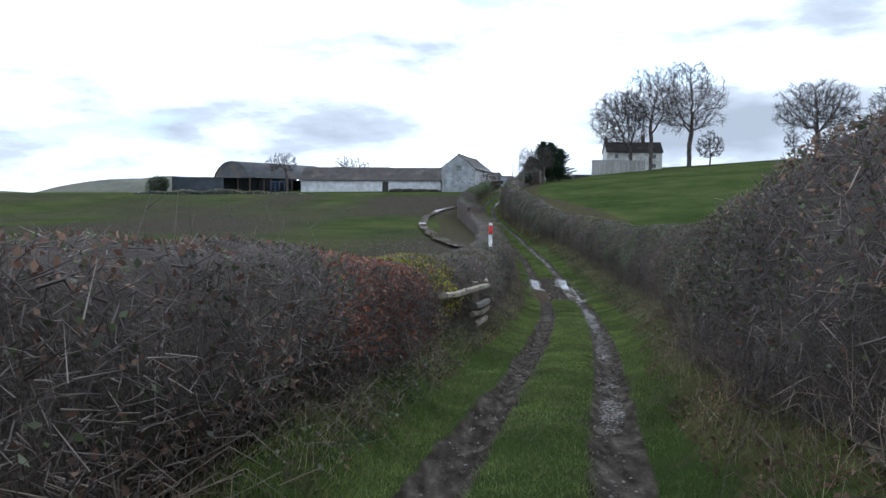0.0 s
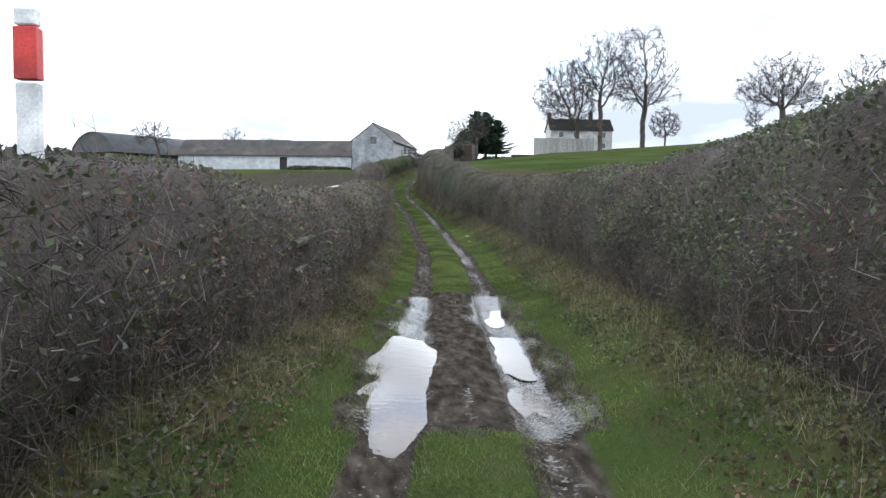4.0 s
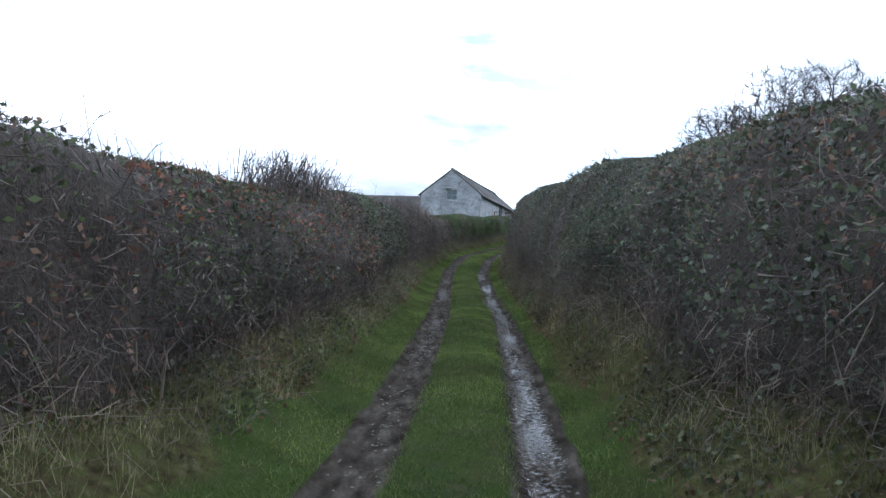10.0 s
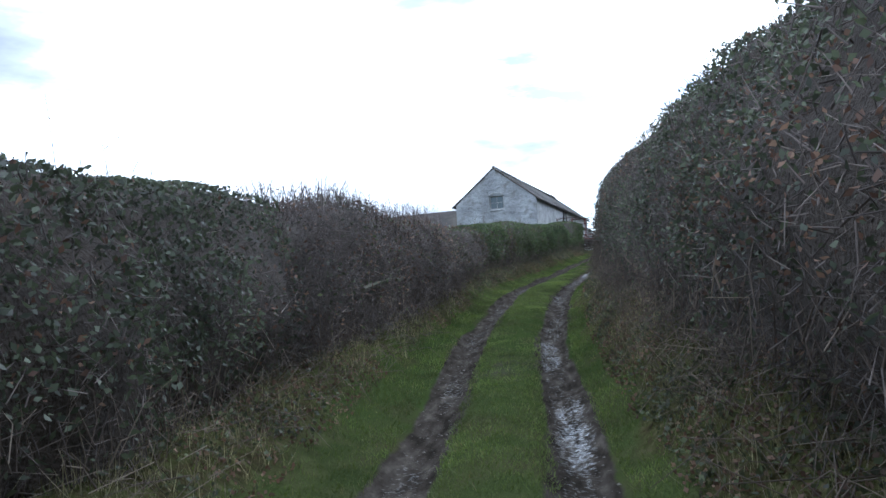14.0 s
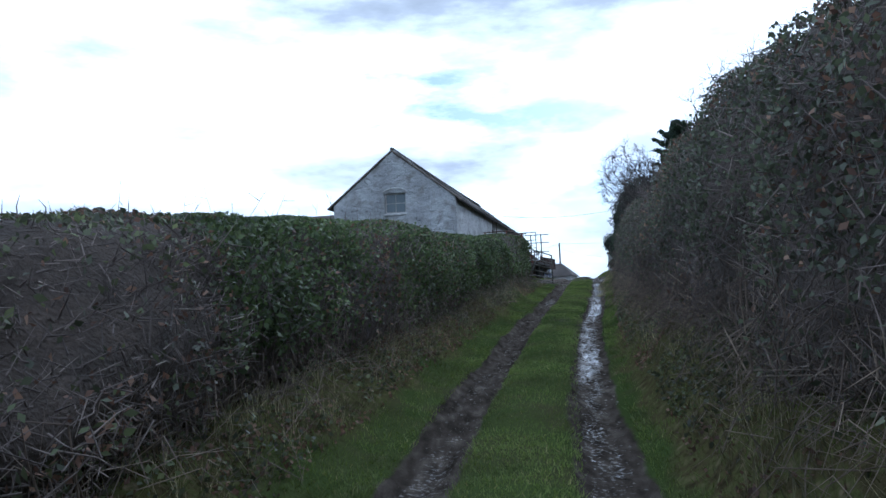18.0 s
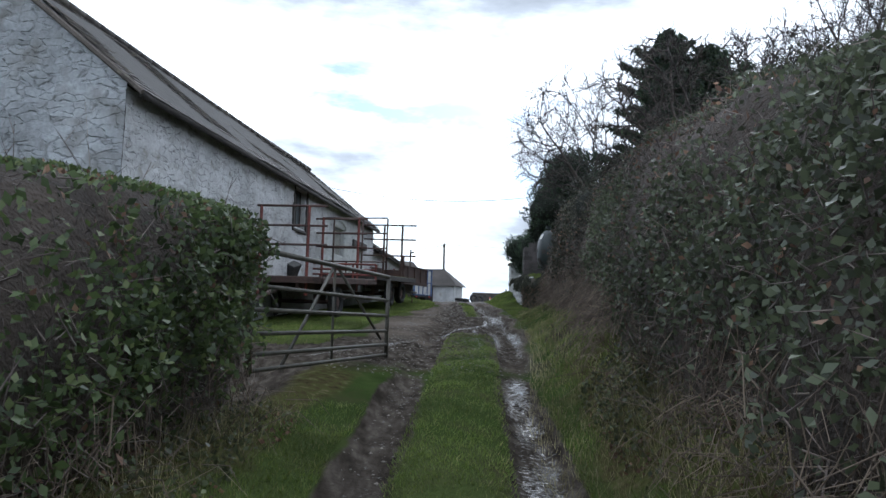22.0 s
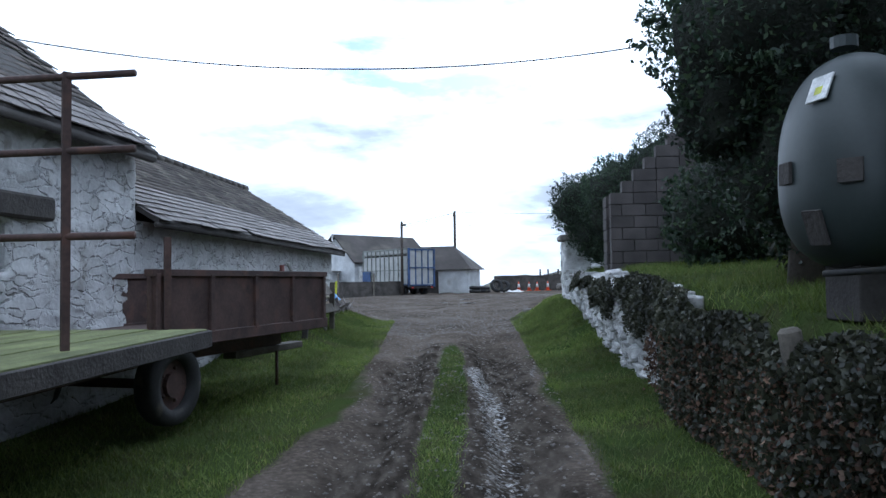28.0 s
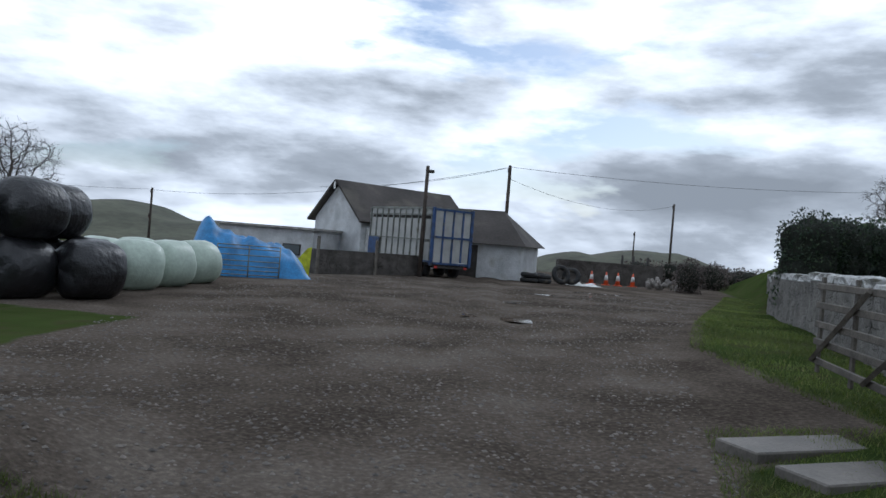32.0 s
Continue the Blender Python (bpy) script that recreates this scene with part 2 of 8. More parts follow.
M_LIME_GREY = material("weathered rubble wall", (0.37, 0.385, 0.40), 0.88, dark=0.6, light=1.2, size=0.9, fine=18.0, bump=0.6, depth=0.012, stain=(0.17, 0.168, 0.16), stain_size=1.8, stain_at=(0.5, 0.72), seam=0.36)
M_LIME_OLD = material("weathered limewash", (0.48, 0.49, 0.49), 0.88, dark=0.6, light=1.2, size=0.9, fine=12.0, bump=0.7, depth=0.03, stain=(0.19, 0.185, 0.17), stain_size=2.2, stain_at=(0.48, 0.7))
M_STONE = material("limewashed rubble", (0.57, 0.57, 0.56), 0.9, dark=0.55, light=1.2, size=2.5, fine=25.0, bump=0.7, island=0.15, objects=0.22, stain=(0.20, 0.19, 0.16), stain_size=3.0, stain_at=(0.52, 0.68))
M_DARK_RUBBLE = material("dark field stone", (0.095, 0.085, 0.075), 0.9, size=2.5, fine=25.0, bump=0.7, seam=0.6)
M_RAIL = material("mossy weathered rail", (0.105, 0.095, 0.062), 0.9, size=4.0, fine=30.0, bump=0.7, objects=0.25, stain=(0.055, 0.06, 0.028), stain_size=5.0, stain_at=(0.45, 0.6))
M_TAN_WOOD = material("bleached split rail", (0.23, 0.19, 0.14), 0.85, size=3.0, fine=22.0, bump=0.8, objects=0.25, stain=(0.09, 0.085, 0.045), stain_size=4.0, stain_at=(0.5, 0.62))
M_GARDEN_STONE = material("grey garden stone", (0.17, 0.16, 0.145), 0.9, size=2.5, fine=25.0, bump=0.7, seam=0.6)
M_PEBBLE = material("muddy pebble", (0.11, 0.095, 0.08), 0.7, size=2.0, fine=25.0, bump=0.3, island=0.5)
M_RUBBLE = material("bare rubble stone", (0.24, 0.22, 0.20), 0.9, size=2.5, fine=25.0, bump=0.7, island=0.15, objects=0.25)
M_SLATE = material("roof slate", (0.092, 0.078, 0.067), 0.85, dark=0.5, light=1.5, size=1.2, fine=30.0, bump=0.6, island=0.55, stain=(0.18, 0.165, 0.13), stain_size=3.5, stain_at=(0.55, 0.68))
M_SLATE_PIECE = material("single roof slate", (0.142, 0.124, 0.112), 0.62, dark=0.65, light=1.3, size=1.2, fine=30.0, bump=0.4, objects=0.35)
M_ROOF_FAR = material("old roof slate", (0.062, 0.054, 0.049), 0.92, dark=0.65, light=1.25, size=0.6, fine=9.0, bump=0.4, stain=(0.11, 0.10, 0.08), stain_size=0.5)
M_TIMBER = material("weathered timber", (0.13, 0.115, 0.095), 0.85, size=4.0, fine=35.0, bump=0.5, objects=0.2)
M_TIMBER_DARK = material("dark old timber", (0.045, 0.040, 0.036), 0.85, size=4.0, fine=30.0, bump=0.5)
M_GREY_WOOD = material("grey fence board", (0.30, 0.29, 0.27), 0.85, size=3.0, fine=30.0, bump=0.5, objects=0.2)
M_RUST = material("rusty brown steel", (0.058, 0.034, 0.028), 0.8, dark=0.6, light=1.4, size=3.0, fine=30.0, bump=0.3, depth=0.005, stain=(0.09, 0.045, 0.032), stain_size=4.0)
M_REDLEAD = material("red oxide steel", (0.17, 0.045, 0.035), 0.65, size=4.0, fine=40.0, bump=0.2, depth=0.004, stain=(0.08, 0.04, 0.03), stain_size=6.0)
M_GALV = material("dull galvanised steel", (0.23, 0.24, 0.22), 0.5, metal=0.6, size=4.0, fine=60.0, bump=0.15, depth=0.003, stain=(0.14, 0.13, 0.09), stain_size=5.0)
M_GATE = material("muddy dull steel", (0.095, 0.09, 0.075), 0.6, metal=0.3, size=4.0, fine=60.0, bump=0.15, depth=0.003, stain=(0.06, 0.05, 0.035), stain_size=5.0)
M_DECK = material("mossy deck plank", (0.17, 0.19, 0.075), 0.9, size=2.0, fine=30.0, bump=0.4, objects=0.18)
M_DECK_BROWN = material("brown deck plank", (0.10, 0.068, 0.052), 0.85, size=2.0, fine=30.0, bump=0.4, objects=0.2)
M_RUBBER = material("tyre rubber", (0.020, 0.020, 0.020), 0.8, size=6.0, fine=50.0, bump=0.3, depth=0.005, stain=(0.07, 0.06, 0.045), stain_size=5.0)
M_TANK = material("dark green tank plastic", (0.026, 0.035, 0.034), 0.45, dark=0.85, light=1.15, size=1.5, fine=30.0, bump=0.05, depth=0.003)
M_WHITE = material("white paint", (0.75, 0.75, 0.73), 0.6, size=5.0, fine=60.0, bump=0.1, depth=0.002)
M_REDPAINT = material("red paint", (0.55, 0.04, 0.03), 0.5, size=5.0, fine=60.0, bump=0.1, depth=0.002)
M_ORANGE = material("orange cone plastic", (0.65, 0.10, 0.03), 0.5, size=5.0, fine=60.0, bump=0.1, depth=0.002)
M_YPAINT = material("yellow paint", (0.60, 0.62, 0.05), 0.5, size=5.0, fine=60.0, bump=0.1, depth=0.002)
M_BLUE = material("blue painted steel", (0.035, 0.075, 0.19), 0.55, size=4.0, fine=40.0, bump=0.15, depth=0.003, stain=(0.05, 0.05, 0.05), stain_size=3.0)
M_TARP = material("blue tarpaulin", (0.03, 0.20, 0.46), 0.45, size=2.0, fine=15.0, bump=0.3, depth=0.02)
M_WRAP_BLACK = material("black bale wrap", (0.016, 0.016, 0.018), 0.34, size=3.0, fine=7.0, bump=0.6, depth=0.05)
M_WRAP_GREEN = material("pale green bale wrap", (0.42, 0.50, 0.42), 0.35, size=3.0, fine=12.0, bump=0.3, depth=0.02, dark=0.85, light=1.1)
M_BODY = material("pale trailer panel", (0.40, 0.40, 0.38), 0.6, size=2.0, fine=30.0, bump=0.1, depth=0.004, dark=0.8, light=1.1)
M_SHEET = material("dark blue sheet steel", (0.030, 0.038, 0.050), 0.5, size=1.0, fine=12.0, bump=0.1, depth=0.01)
M_ARCH = material("curved barn sheet", (0.050, 0.052, 0.055), 0.55, size=1.0, fine=8.0, bump=0.2, depth=0.02, stain=(0.09, 0.06, 0.045), stain_size=0.4)
# Darker than plain concrete: the screen's shaded side is put into the colour.
M_BLOCK = material("concrete block", (0.075, 0.066, 0.063), 0.9, size=2.0, fine=50.0, bump=0.5, objects=0.2)
M_CONCRETE = material("wet concrete slab", (0.15, 0.135, 0.118), 0.7, size=1.5, fine=30.0, bump=0.3)
M_CABLE = material("black cable", (0.02, 0.02, 0.02), 0.6, size=5.0, fine=20.0, bump=0.0)
M_POLE = material("creosoted pole", (0.055, 0.042, 0.032), 0.85, size=3.0, fine=30.0, bump=0.4)
M_RENDER = material("house render", (0.55, 0.54, 0.50), 0.9, size=0.8, fine=10.0, bump=0.3)
M_BRICKRED = material("chimney brick", (0.115, 0.085, 0.072), 0.9, size=2.0, fine=20.0, bump=0.4)
M_HILL = material("far hill grass", (0.085, 0.088, 0.06), 1.0, dark=0.6, light=1.3, size=0.012, fine=0.09, bump=0.0, stain=(0.075, 0.065, 0.045), stain_size=0.006)


def glass_material():
    m = bpy.data.materials.new("window glass")
    m.use_nodes = True
    b = m.node_tree.nodes["Principled BSDF"]
    b.inputs["Base Color"].default_value, b.inputs["Roughness"].default_value = (0.10, 0.115, 0.12, 1), 0.08
    return m


def water_material():
    m = bpy.data.materials.new("muddy water")
    m.use_nodes = True
    n, l = m.node_tree.nodes, m.node_tree.links
    b = n["Principled BSDF"]
    b.inputs["Base Color"].default_value, b.inputs["Roughness"].default_value = (0.10, 0.070, 0.045, 1), 0.05
    b.inputs["IOR"].default_value = 1.33
    t = n.new("ShaderNodeTexNoise")
    t.inputs["Scale"].default_value = 9.0
    g = n.new("ShaderNodeNewGeometry")
    l.new(g.outputs["Position"], t.inputs["Vector"])
    bp = n.new("ShaderNodeBump")
    bp.inputs["Strength"].default_value, bp.inputs["Distance"].default_value = 0.12, 0.01
    l.new(t.outputs[0], bp.inputs["Height"])
    l.new(bp.outputs[0], b.inputs["Normal"])
    return m


def ground_material():
    """Grass, with mud, gravel and wet ground where the plan's three masks say so."""
    m = bpy.data.materials.new("ground")
    m.use_nodes = True
    n, l = m.node_tree.nodes, m.node_tree.links
    b = n["Principled BSDF"]
    g = n.new("ShaderNodeNewGeometry")
    at = n.new("ShaderNodeAttribute")
    at.attribute_name = "cover"
    sep = n.new("ShaderNodeSeparateColor")
    l.new(at.outputs["Color"], sep.inputs[0])

    def tex(scale, detail=6.0, kind="ShaderNodeTexNoise"):
        t = n.new(kind)
        t.inputs["Scale"].default_value = scale
        if kind == "ShaderNodeTexNoise":
            t.inputs["Detail"].default_value = detail
        l.new(g.outputs["Position"], t.inputs["Vector"])
        return t.outputs[0]

    def mix(f, a, c):
        x = n.new("ShaderNodeMix")
        x.data_type = "RGBA"
        l.new(f, x.inputs[0])
        l.new(a, x.inputs[6])
        l.new(c, x.inputs[7])
        return x.outputs[2]

    def soft(mask, scale, lo, hi, push=0.5):
        s = n.new("ShaderNodeMath")
        s.operation = "MULTIPLY_ADD"
        l.new(tex(scale, 8.0), s.inputs[0])
        s.inputs[1].default_value = push
        l.new(mask, s.inputs[2])
        return ramp(n, l, s.outputs[0], [(lo, (0, 0, 0)), (hi, (1, 1, 1))]).outputs[0]

    grass = ramp(n, l, tex(0.35), [(0.3, (0.026, 0.042, 0.012)), (0.5, (0.046, 0.069, 0.020)), (0.7, (0.070, 0.088, 0.030))]).outputs[0]
    pasture = ramp(n, l, tex(0.09, 7.0), [(0.36, (0.024, 0.038, 0.012)), (0.5, (0.045, 0.062, 0.020)), (0.62, (0.076, 0.080, 0.034))]).outputs[0]
    tussock = ramp(n, l, tex(2.2, 8.0), [(0.42, (0.25,) * 3), (0.6, (0.75,) * 3)]).outputs[0]
    grass = mix(tussock, grass, pasture)
    patch = ramp(n, l, tex(1.7, 9.0), [(0.50, (0, 0, 0)), (0.70, (0.5, 0.5, 0.5))]).outputs[0]
    rough_grass = n.new("ShaderNodeRGB")
    rough_grass.outputs[0].default_value = (0.066, 0.052, 0.033, 1)
    grass = mix(patch, grass, rough_grass.outputs[0])
    herbage = ramp(n, l, tex(9.0, 9.0), [(0.3, (0.030, 0.027, 0.014)), (0.45, (0.062, 0.054, 0.026)), (0.56, (0.062, 0.068, 0.024)), (0.7, (0.125, 0.105, 0.062))]).outputs[0]
    grass = mix(soft(at.outputs["Alpha"], 3.0, 0.45, 0.95), grass, herbage)
    along = n.new("ShaderNodeMapping")
    along.inputs["Scale"].default_value = (8.0, 2.6, 5.0)
    l.new(g.outputs["Position"], along.inputs[0])
    smear = n.new("ShaderNodeTexNoise")
    smear.inputs["Scale"].default_value, smear.inputs["Detail"].default_value = 1.0, 10.0
    l.new(along.outputs[0], smear.inputs["Vector"])
    mud = ramp(n, l, smear.outputs[0], [(0.32, (0.026, 0.022, 0.018)), (0.46, (0.046, 0.039, 0.032)), (0.58, (0.070, 0.060, 0.050)), (0.72, (0.112, 0.098, 0.082))]).outputs[0]
    gravel = ramp(n, l, tex(18.0, 9.0), [(0.3, (0.046, 0.039, 0.032)), (0.5, (0.098, 0.082, 0.067)), (0.66, (0.172, 0.146, 0.121)), (0.8, (0.30, 0.27, 0.23))]).outputs[0]
    tone = ramp(n, l, tex(0.55, 7.0), [(0.36, (0.038, 0.031, 0.025)), (0.47, (0.084, 0.070, 0.057)), (0.56, (0.122, 0.103, 0.086)), (0.66, (0.180, 0.156, 0.132))]).outputs[0]
    half = n.new("ShaderNodeValue")
    half.outputs[0].default_value = 0.5
    gravel = mix(half.outputs[0], gravel, tone)
    is_gravel = soft(sep.outputs["Green"], 1.6, 0.62, 0.85)
    is_mud = soft(sep.outputs["Red"], 2.6, 0.62, 0.80)
    colour = mix(is_mud, mix(is_gravel, grass, gravel), mud)
    l.new(colour, b.inputs["Base Color"])
    is_wet = soft(sep.outputs["Blue"], 20.0, 0.80, 0.93, 0.75)
    rough = ramp(n, l, is_wet, [(0.0, (0.9,) * 3), (1.0, (0.10,) * 3)]).outputs[0]
    l.new(rough, b.inputs["Roughness"])
    l.new(ramp(n, l, is_wet, [(0.0, (0.0,) * 3), (1.0, (0.5,) * 3)]).outputs[0], b.inputs["Specular IOR Level"])
    clods = n.new("ShaderNodeMath")
    clods.operation = "MULTIPLY_ADD"
    l.new(tex(5.5, 6.0), clods.inputs[0])
    clods.inputs[1].default_value = 0.4
    l.new(tex(24.0, 10.0), clods.inputs[2])
    stretch = n.new("ShaderNodeMapping")
    stretch.inputs["Scale"].default_value = (10.0, 4.0, 4.0)
    l.new(g.outputs["Position"], stretch.inputs[0])
    tread = n.new("ShaderNodeTexNoise")
    tread.inputs["Scale"].default_value, tread.inputs["Detail"].default_value = 1.0, 3.0
    l.new(stretch.outputs[0], tread.inputs["Vector"])
    in_mud = n.new("ShaderNodeMath")
    in_mud.operation = "MULTIPLY"
    l.new(tread.outputs[0], in_mud.inputs[0])
    l.new(is_mud, in_mud.inputs[1])
    lugs = n.new("ShaderNodeMath")
    lugs.operation = "MULTIPLY_ADD"
    l.new(in_mud.outputs[0], lugs.inputs[0])
    lugs.inputs[1].default_value = 0.7
    l.new(clods.outputs[0], lugs.inputs[2])
    bump_size = lugs.outputs[0]
    bp = n.new("ShaderNodeBump")
    bp.inputs["Distance"].default_value = 0.035
    dull = n.new("ShaderNodeMath")
    dull.operation = "MULTIPLY_ADD"
    l.new(is_wet, dull.inputs[0])
    dull.inputs[1].default_value, dull.inputs[2].default_value = -0.6, 0.95
    l.new(dull.outputs[0], bp.inputs["Strength"])
    l.new(bump_size, bp.inputs["Height"])
    l.new(bp.outputs[0], b.inputs["Normal"])
    return m


M_GLASS, M_WATER, M_GROUND = glass_material(), water_material(), ground_material()

# ---- builders ----
def link_mesh(name, verts, faces, mat, parent=None, label="", smooth=False):
    me = bpy.data.meshes.new(name)
    verts, faces = np.asarray(verts, np.float32), np.asarray(faces, np.int32)
    k = faces.shape[1]
    me.vertices.add(len(verts))
    me.vertices.foreach_set("co", verts.ravel())
    me.loops.add(faces.size)
    me.loops.foreach_set("vertex_index", faces.ravel())
    me.polygons.add(len(faces))
    me.polygons.foreach_set("loop_start", np.arange(0, faces.size, k, dtype=np.int32))
    me.polygons.foreach_set("loop_total", np.full(len(faces), k, np.int32))
    if smooth:
        me.polygons.foreach_set("use_smooth", np.ones(len(faces), bool))
    me.update(calc_edges=True)
    me.materials.append(mat)
    ob = new(name, me)
    ob.parent = parent
    if label:
        ob["label"] = label
    return ob


def part(name, bm, mat, parent=None, label="", smooth=False):
    me = bpy.data.meshes.new(name)
    bm.to_mesh(me)
    bm.free()
    me.materials.append(mat)
    if smooth:
        for p in me.polygons:
            p.use_smooth = True
    ob = new(name, me)
    ob.parent = parent
    if label:
        ob["label"] = label
    return ob


def thing(name, at, turn, label, category, group="", kind=""):
    e = new(name)
    e.empty_display_size = 0.3
    e.matrix_world = pose(*at, 0, 0, turn)
    return tagged(e, label, category, group, kind)


def box(bm, x0, x1, y0, y1, z0, z1, bevel=0.0, m=None):
    r = bmesh.ops.create_cube(bm, size=1.0, matrix=Matrix.Translation(((x0 + x1) / 2, (y0 + y1) / 2, (z0 + z1) / 2)) @ Matrix.Diagonal((x1 - x0, y1 - y0, z1 - z0, 1)))
    vs = r["verts"]
    if bevel:
        es = list({e for v in vs for e in v.link_edges})
        out = bmesh.ops.bevel(bm, geom=es, offset=bevel, segments=1, affect="EDGES", profile=0.5)
        vs = list({v for f in out["faces"] for v in f.verts} | {v for v in vs if v.is_valid})
    if m is not None:
        bmesh.ops.transform(bm, matrix=m, verts=[v for v in vs if v.is_valid])
    return bm


def block(name, parent, mat, x0, x1, y0, y1, z0, z1, bevel=0.01, label=""):
    return part(name, box(bmesh.new(), x0, x1, y0, y1, z0, z1, bevel), mat, parent, label)


def rod(bm, a, b, r, sides=8, r2=None):
    a, b = Vector(a), Vector(b)
    q = (b - a).to_track_quat("Z", "Y").to_matrix().to_4x4()
    bmesh.ops.create_cone(bm, cap_ends=True, segments=sides, radius1=r, radius2=r if r2 is None else r2, depth=(b - a).length, matrix=Matrix.Translation((a + b) / 2) @ q)
    return bm


def bar(name, parent, mat, a, b, r, sides=8, label="", r2=None):
    return part(name, rod(bmesh.new(), a, b, r, sides, r2), mat, parent, label, sides > 5)


def tubes(p0, p1, r0, r1, sides=3):
    """Many tapered rods at once, as arrays of corners and triangles."""
    p0, p1 = np.asarray(p0, float), np.asarray(p1, float)
    d = p1 - p0
    d /= np.linalg.norm(d, axis=1)[:, None] + 1e-9
    ref = np.where(np.abs(d[:, 2:3]) > 0.9, np.array([[1.0, 0, 0]]), np.array([[0, 0, 1.0]]))
    u = np.cross(d, ref)
    u /= np.linalg.norm(u, axis=1)[:, None]
    v = np.cross(d, u)
    ang = np.arange(sides) * 2 * np.pi / sides
    ring = np.cos(ang)[None, :, None] * u[:, None] + np.sin(ang)[None, :, None] * v[:, None]
    a = p0[:, None] + ring * np.asarray(r0)[:, None, None]
    b = p1[:, None] + ring * np.asarray(r1)[:, None, None]
    verts = np.concatenate([a, b], 1).reshape(-1, 3)
    base = (np.arange(len(p0)) * 2 * sides)[:, None]
    quads = []
    for k in range(sides):
        j = (k + 1) % sides
        quads.append(np.concatenate([base + k, base + j, base + sides + j, base + sides + k], 1))
    return verts, np.stack(quads, 1).reshape(-1, 4)


def unit(a):
    return a / (np.linalg.norm(a, axis=-1, keepdims=True) + 1e-9)


def leaves(centres, size, rng, droop=0.0, narrow=0.6):
    """A small folded quad for each centre, turned at random."""
    n = len(centres)
    d = unit(rng.normal(size=(n, 3)) + np.array([0, 0, -droop]))
    w = unit(np.cross(d, rng.normal(size=(n, 3))))
    s = size * rng.uniform(0.6, 1.35, (n, 1))
    up = np.cross(d, w)
    a, c = centres - d * s * 0.5, centres + d * s * 0.5
    b, e = centres + w * s * narrow * 0.5 + up * s * 0.1, centres - w * s * narrow * 0.5 + up * s * 0.1
    verts = np.stack([a, b, c, e], 1).reshape(-1, 3)
    return verts, (np.arange(n) * 4)[:, None] + np.array([[0, 1, 2, 3]])


def vnoise(x, y, seed=0):
    """Smooth value noise in the plane, -1 to 1."""
    x, y = np.asarray(x, float), np.asarray(y, float)
    xi, yi = np.floor(x), np.floor(y)
    fx, fy = x - xi, y - yi
    fx, fy = fx * fx * (3 - 2 * fx), fy * fy * (3 - 2 * fy)

    def h(a, b):
        s = np.sin(a * 127.1 + b * 311.7 + seed * 74.7) * 43758.5453
        return 2 * (s - np.floor(s)) - 1

    return (h(xi, yi) * (1 - fx) + h(xi + 1, yi) * fx) * (1 - fy) + (h(xi, yi + 1) * (1 - fx) + h(xi + 1, yi + 1) * fx) * fy


def step(a, b, v):
    t = np.clip((np.asarray(v, float) - a) / (b - a), 0, 1)
    return t * t * (3 - 2 * t)


# ---- the lie of the land: a sunken lane that dips, then climbs to the farmyard ----
LANE_Y = [-40, -20, -8, 0, 8, 14, 19, 24, 28, 32, 36, 40, 46, 53, 60, 67, 74, 81, 87, 93, 99, 105, 111, 117, 123, 128.3, 133, 138.4, 146.8, 157, 166.4, 180, 210, 240]
LANE_X = [-5.43, -3.1, -1.6, -0.57, 0.87, 2.1, 3.03, 3.85, 4.44, 4.83, 5.09, 5.39, 5.82, 6.25, 6.31, 6.34, 6.3, 6.18, 5.91, 5.58, 5.48, 5.79, 6.52, 7.34, 8.37, 9.42, 10.16, 11.04, 12.35, 13.67, 14.51, 15.79, 18.0, 19.96]
LANE_Z = [1.26, -0.21, -1.31, -2.05, -2.76, -3.3, -3.72, -4.13, -4.43, -4.59, -4.7, -4.76, -4.76, -4.72, -4.57, -4.38, -4.03, -3.68, -3.38, -3.04, -2.42, -1.78, -1.33, -0.9, -0.33, 0.19, 0.57, 0.99, 1.47, 1.81, 2.09, 2.22, 2.42, 2.42]
_fy = np.arange(-40, 240.01, 0.5)
_k = np.hanning(17)
_k /= _k.sum()


def _smoothed(values):
    line = np.interp(_fy, LANE_Y, values)
    return np.convolve(np.pad(line, 8, mode="edge"), _k, mode="valid")


_fx, _fz = _smoothed(LANE_X), _smoothed(LANE_Z)


def lane_x(y):
    return np.interp(y, _fy, _fx)


def lane_z(y):
    return np.interp(y, _fy, _fz)


def foot_shift(y):
    """How far the wheel ruts stray to the right of the middle between the hedges."""
    return np.interp(y, [-10, 20, 26, 30, 36, 45, 64, 83, 91, 95, 100, 105, 117, 127, 135, 150], [-0.2, 0.26, 0.5, 0.53, 0.1, 0.06, 0.15, 0.03, -0.13, -0.25, -0.3, -0.06, -0.08, 0.12, 0.03, 0.0])


def foot_left(y):
    return np.interp(y, [-10, 4, 10, 12, 16.6, 17.8, 20, 26, 36, 45, 66, 76, 92, 101, 113, 125, 134], [1.75, 1.75, 1.85, 2.0, 2.1, 1.9, 1.95, 1.8, 1.95, 2.15, 2.25, 2.05, 2.5, 2.0, 2.2, 1.95, 1.8]) + foot_shift(y)


def foot_right(y):
    return np.interp(y, [-10, 10, 16, 20, 24, 30, 36, 45, 62, 70, 80, 134, 140, 147, 151, 156, 163, 168, 170.5, 174, 181, 190, 206, 222, 300],
                     [1.9, 1.9, 2.4, 2.85, 3.15, 3.2, 3.1, 3.1, 3.0, 2.0, 1.65, 1.7, 2.1, 2.2, 2.55, 2.5, 2.78, 3.0, 4.3, 4.9, 6.6, 8.6, 14.5, 19, 60]) - foot_shift(y)


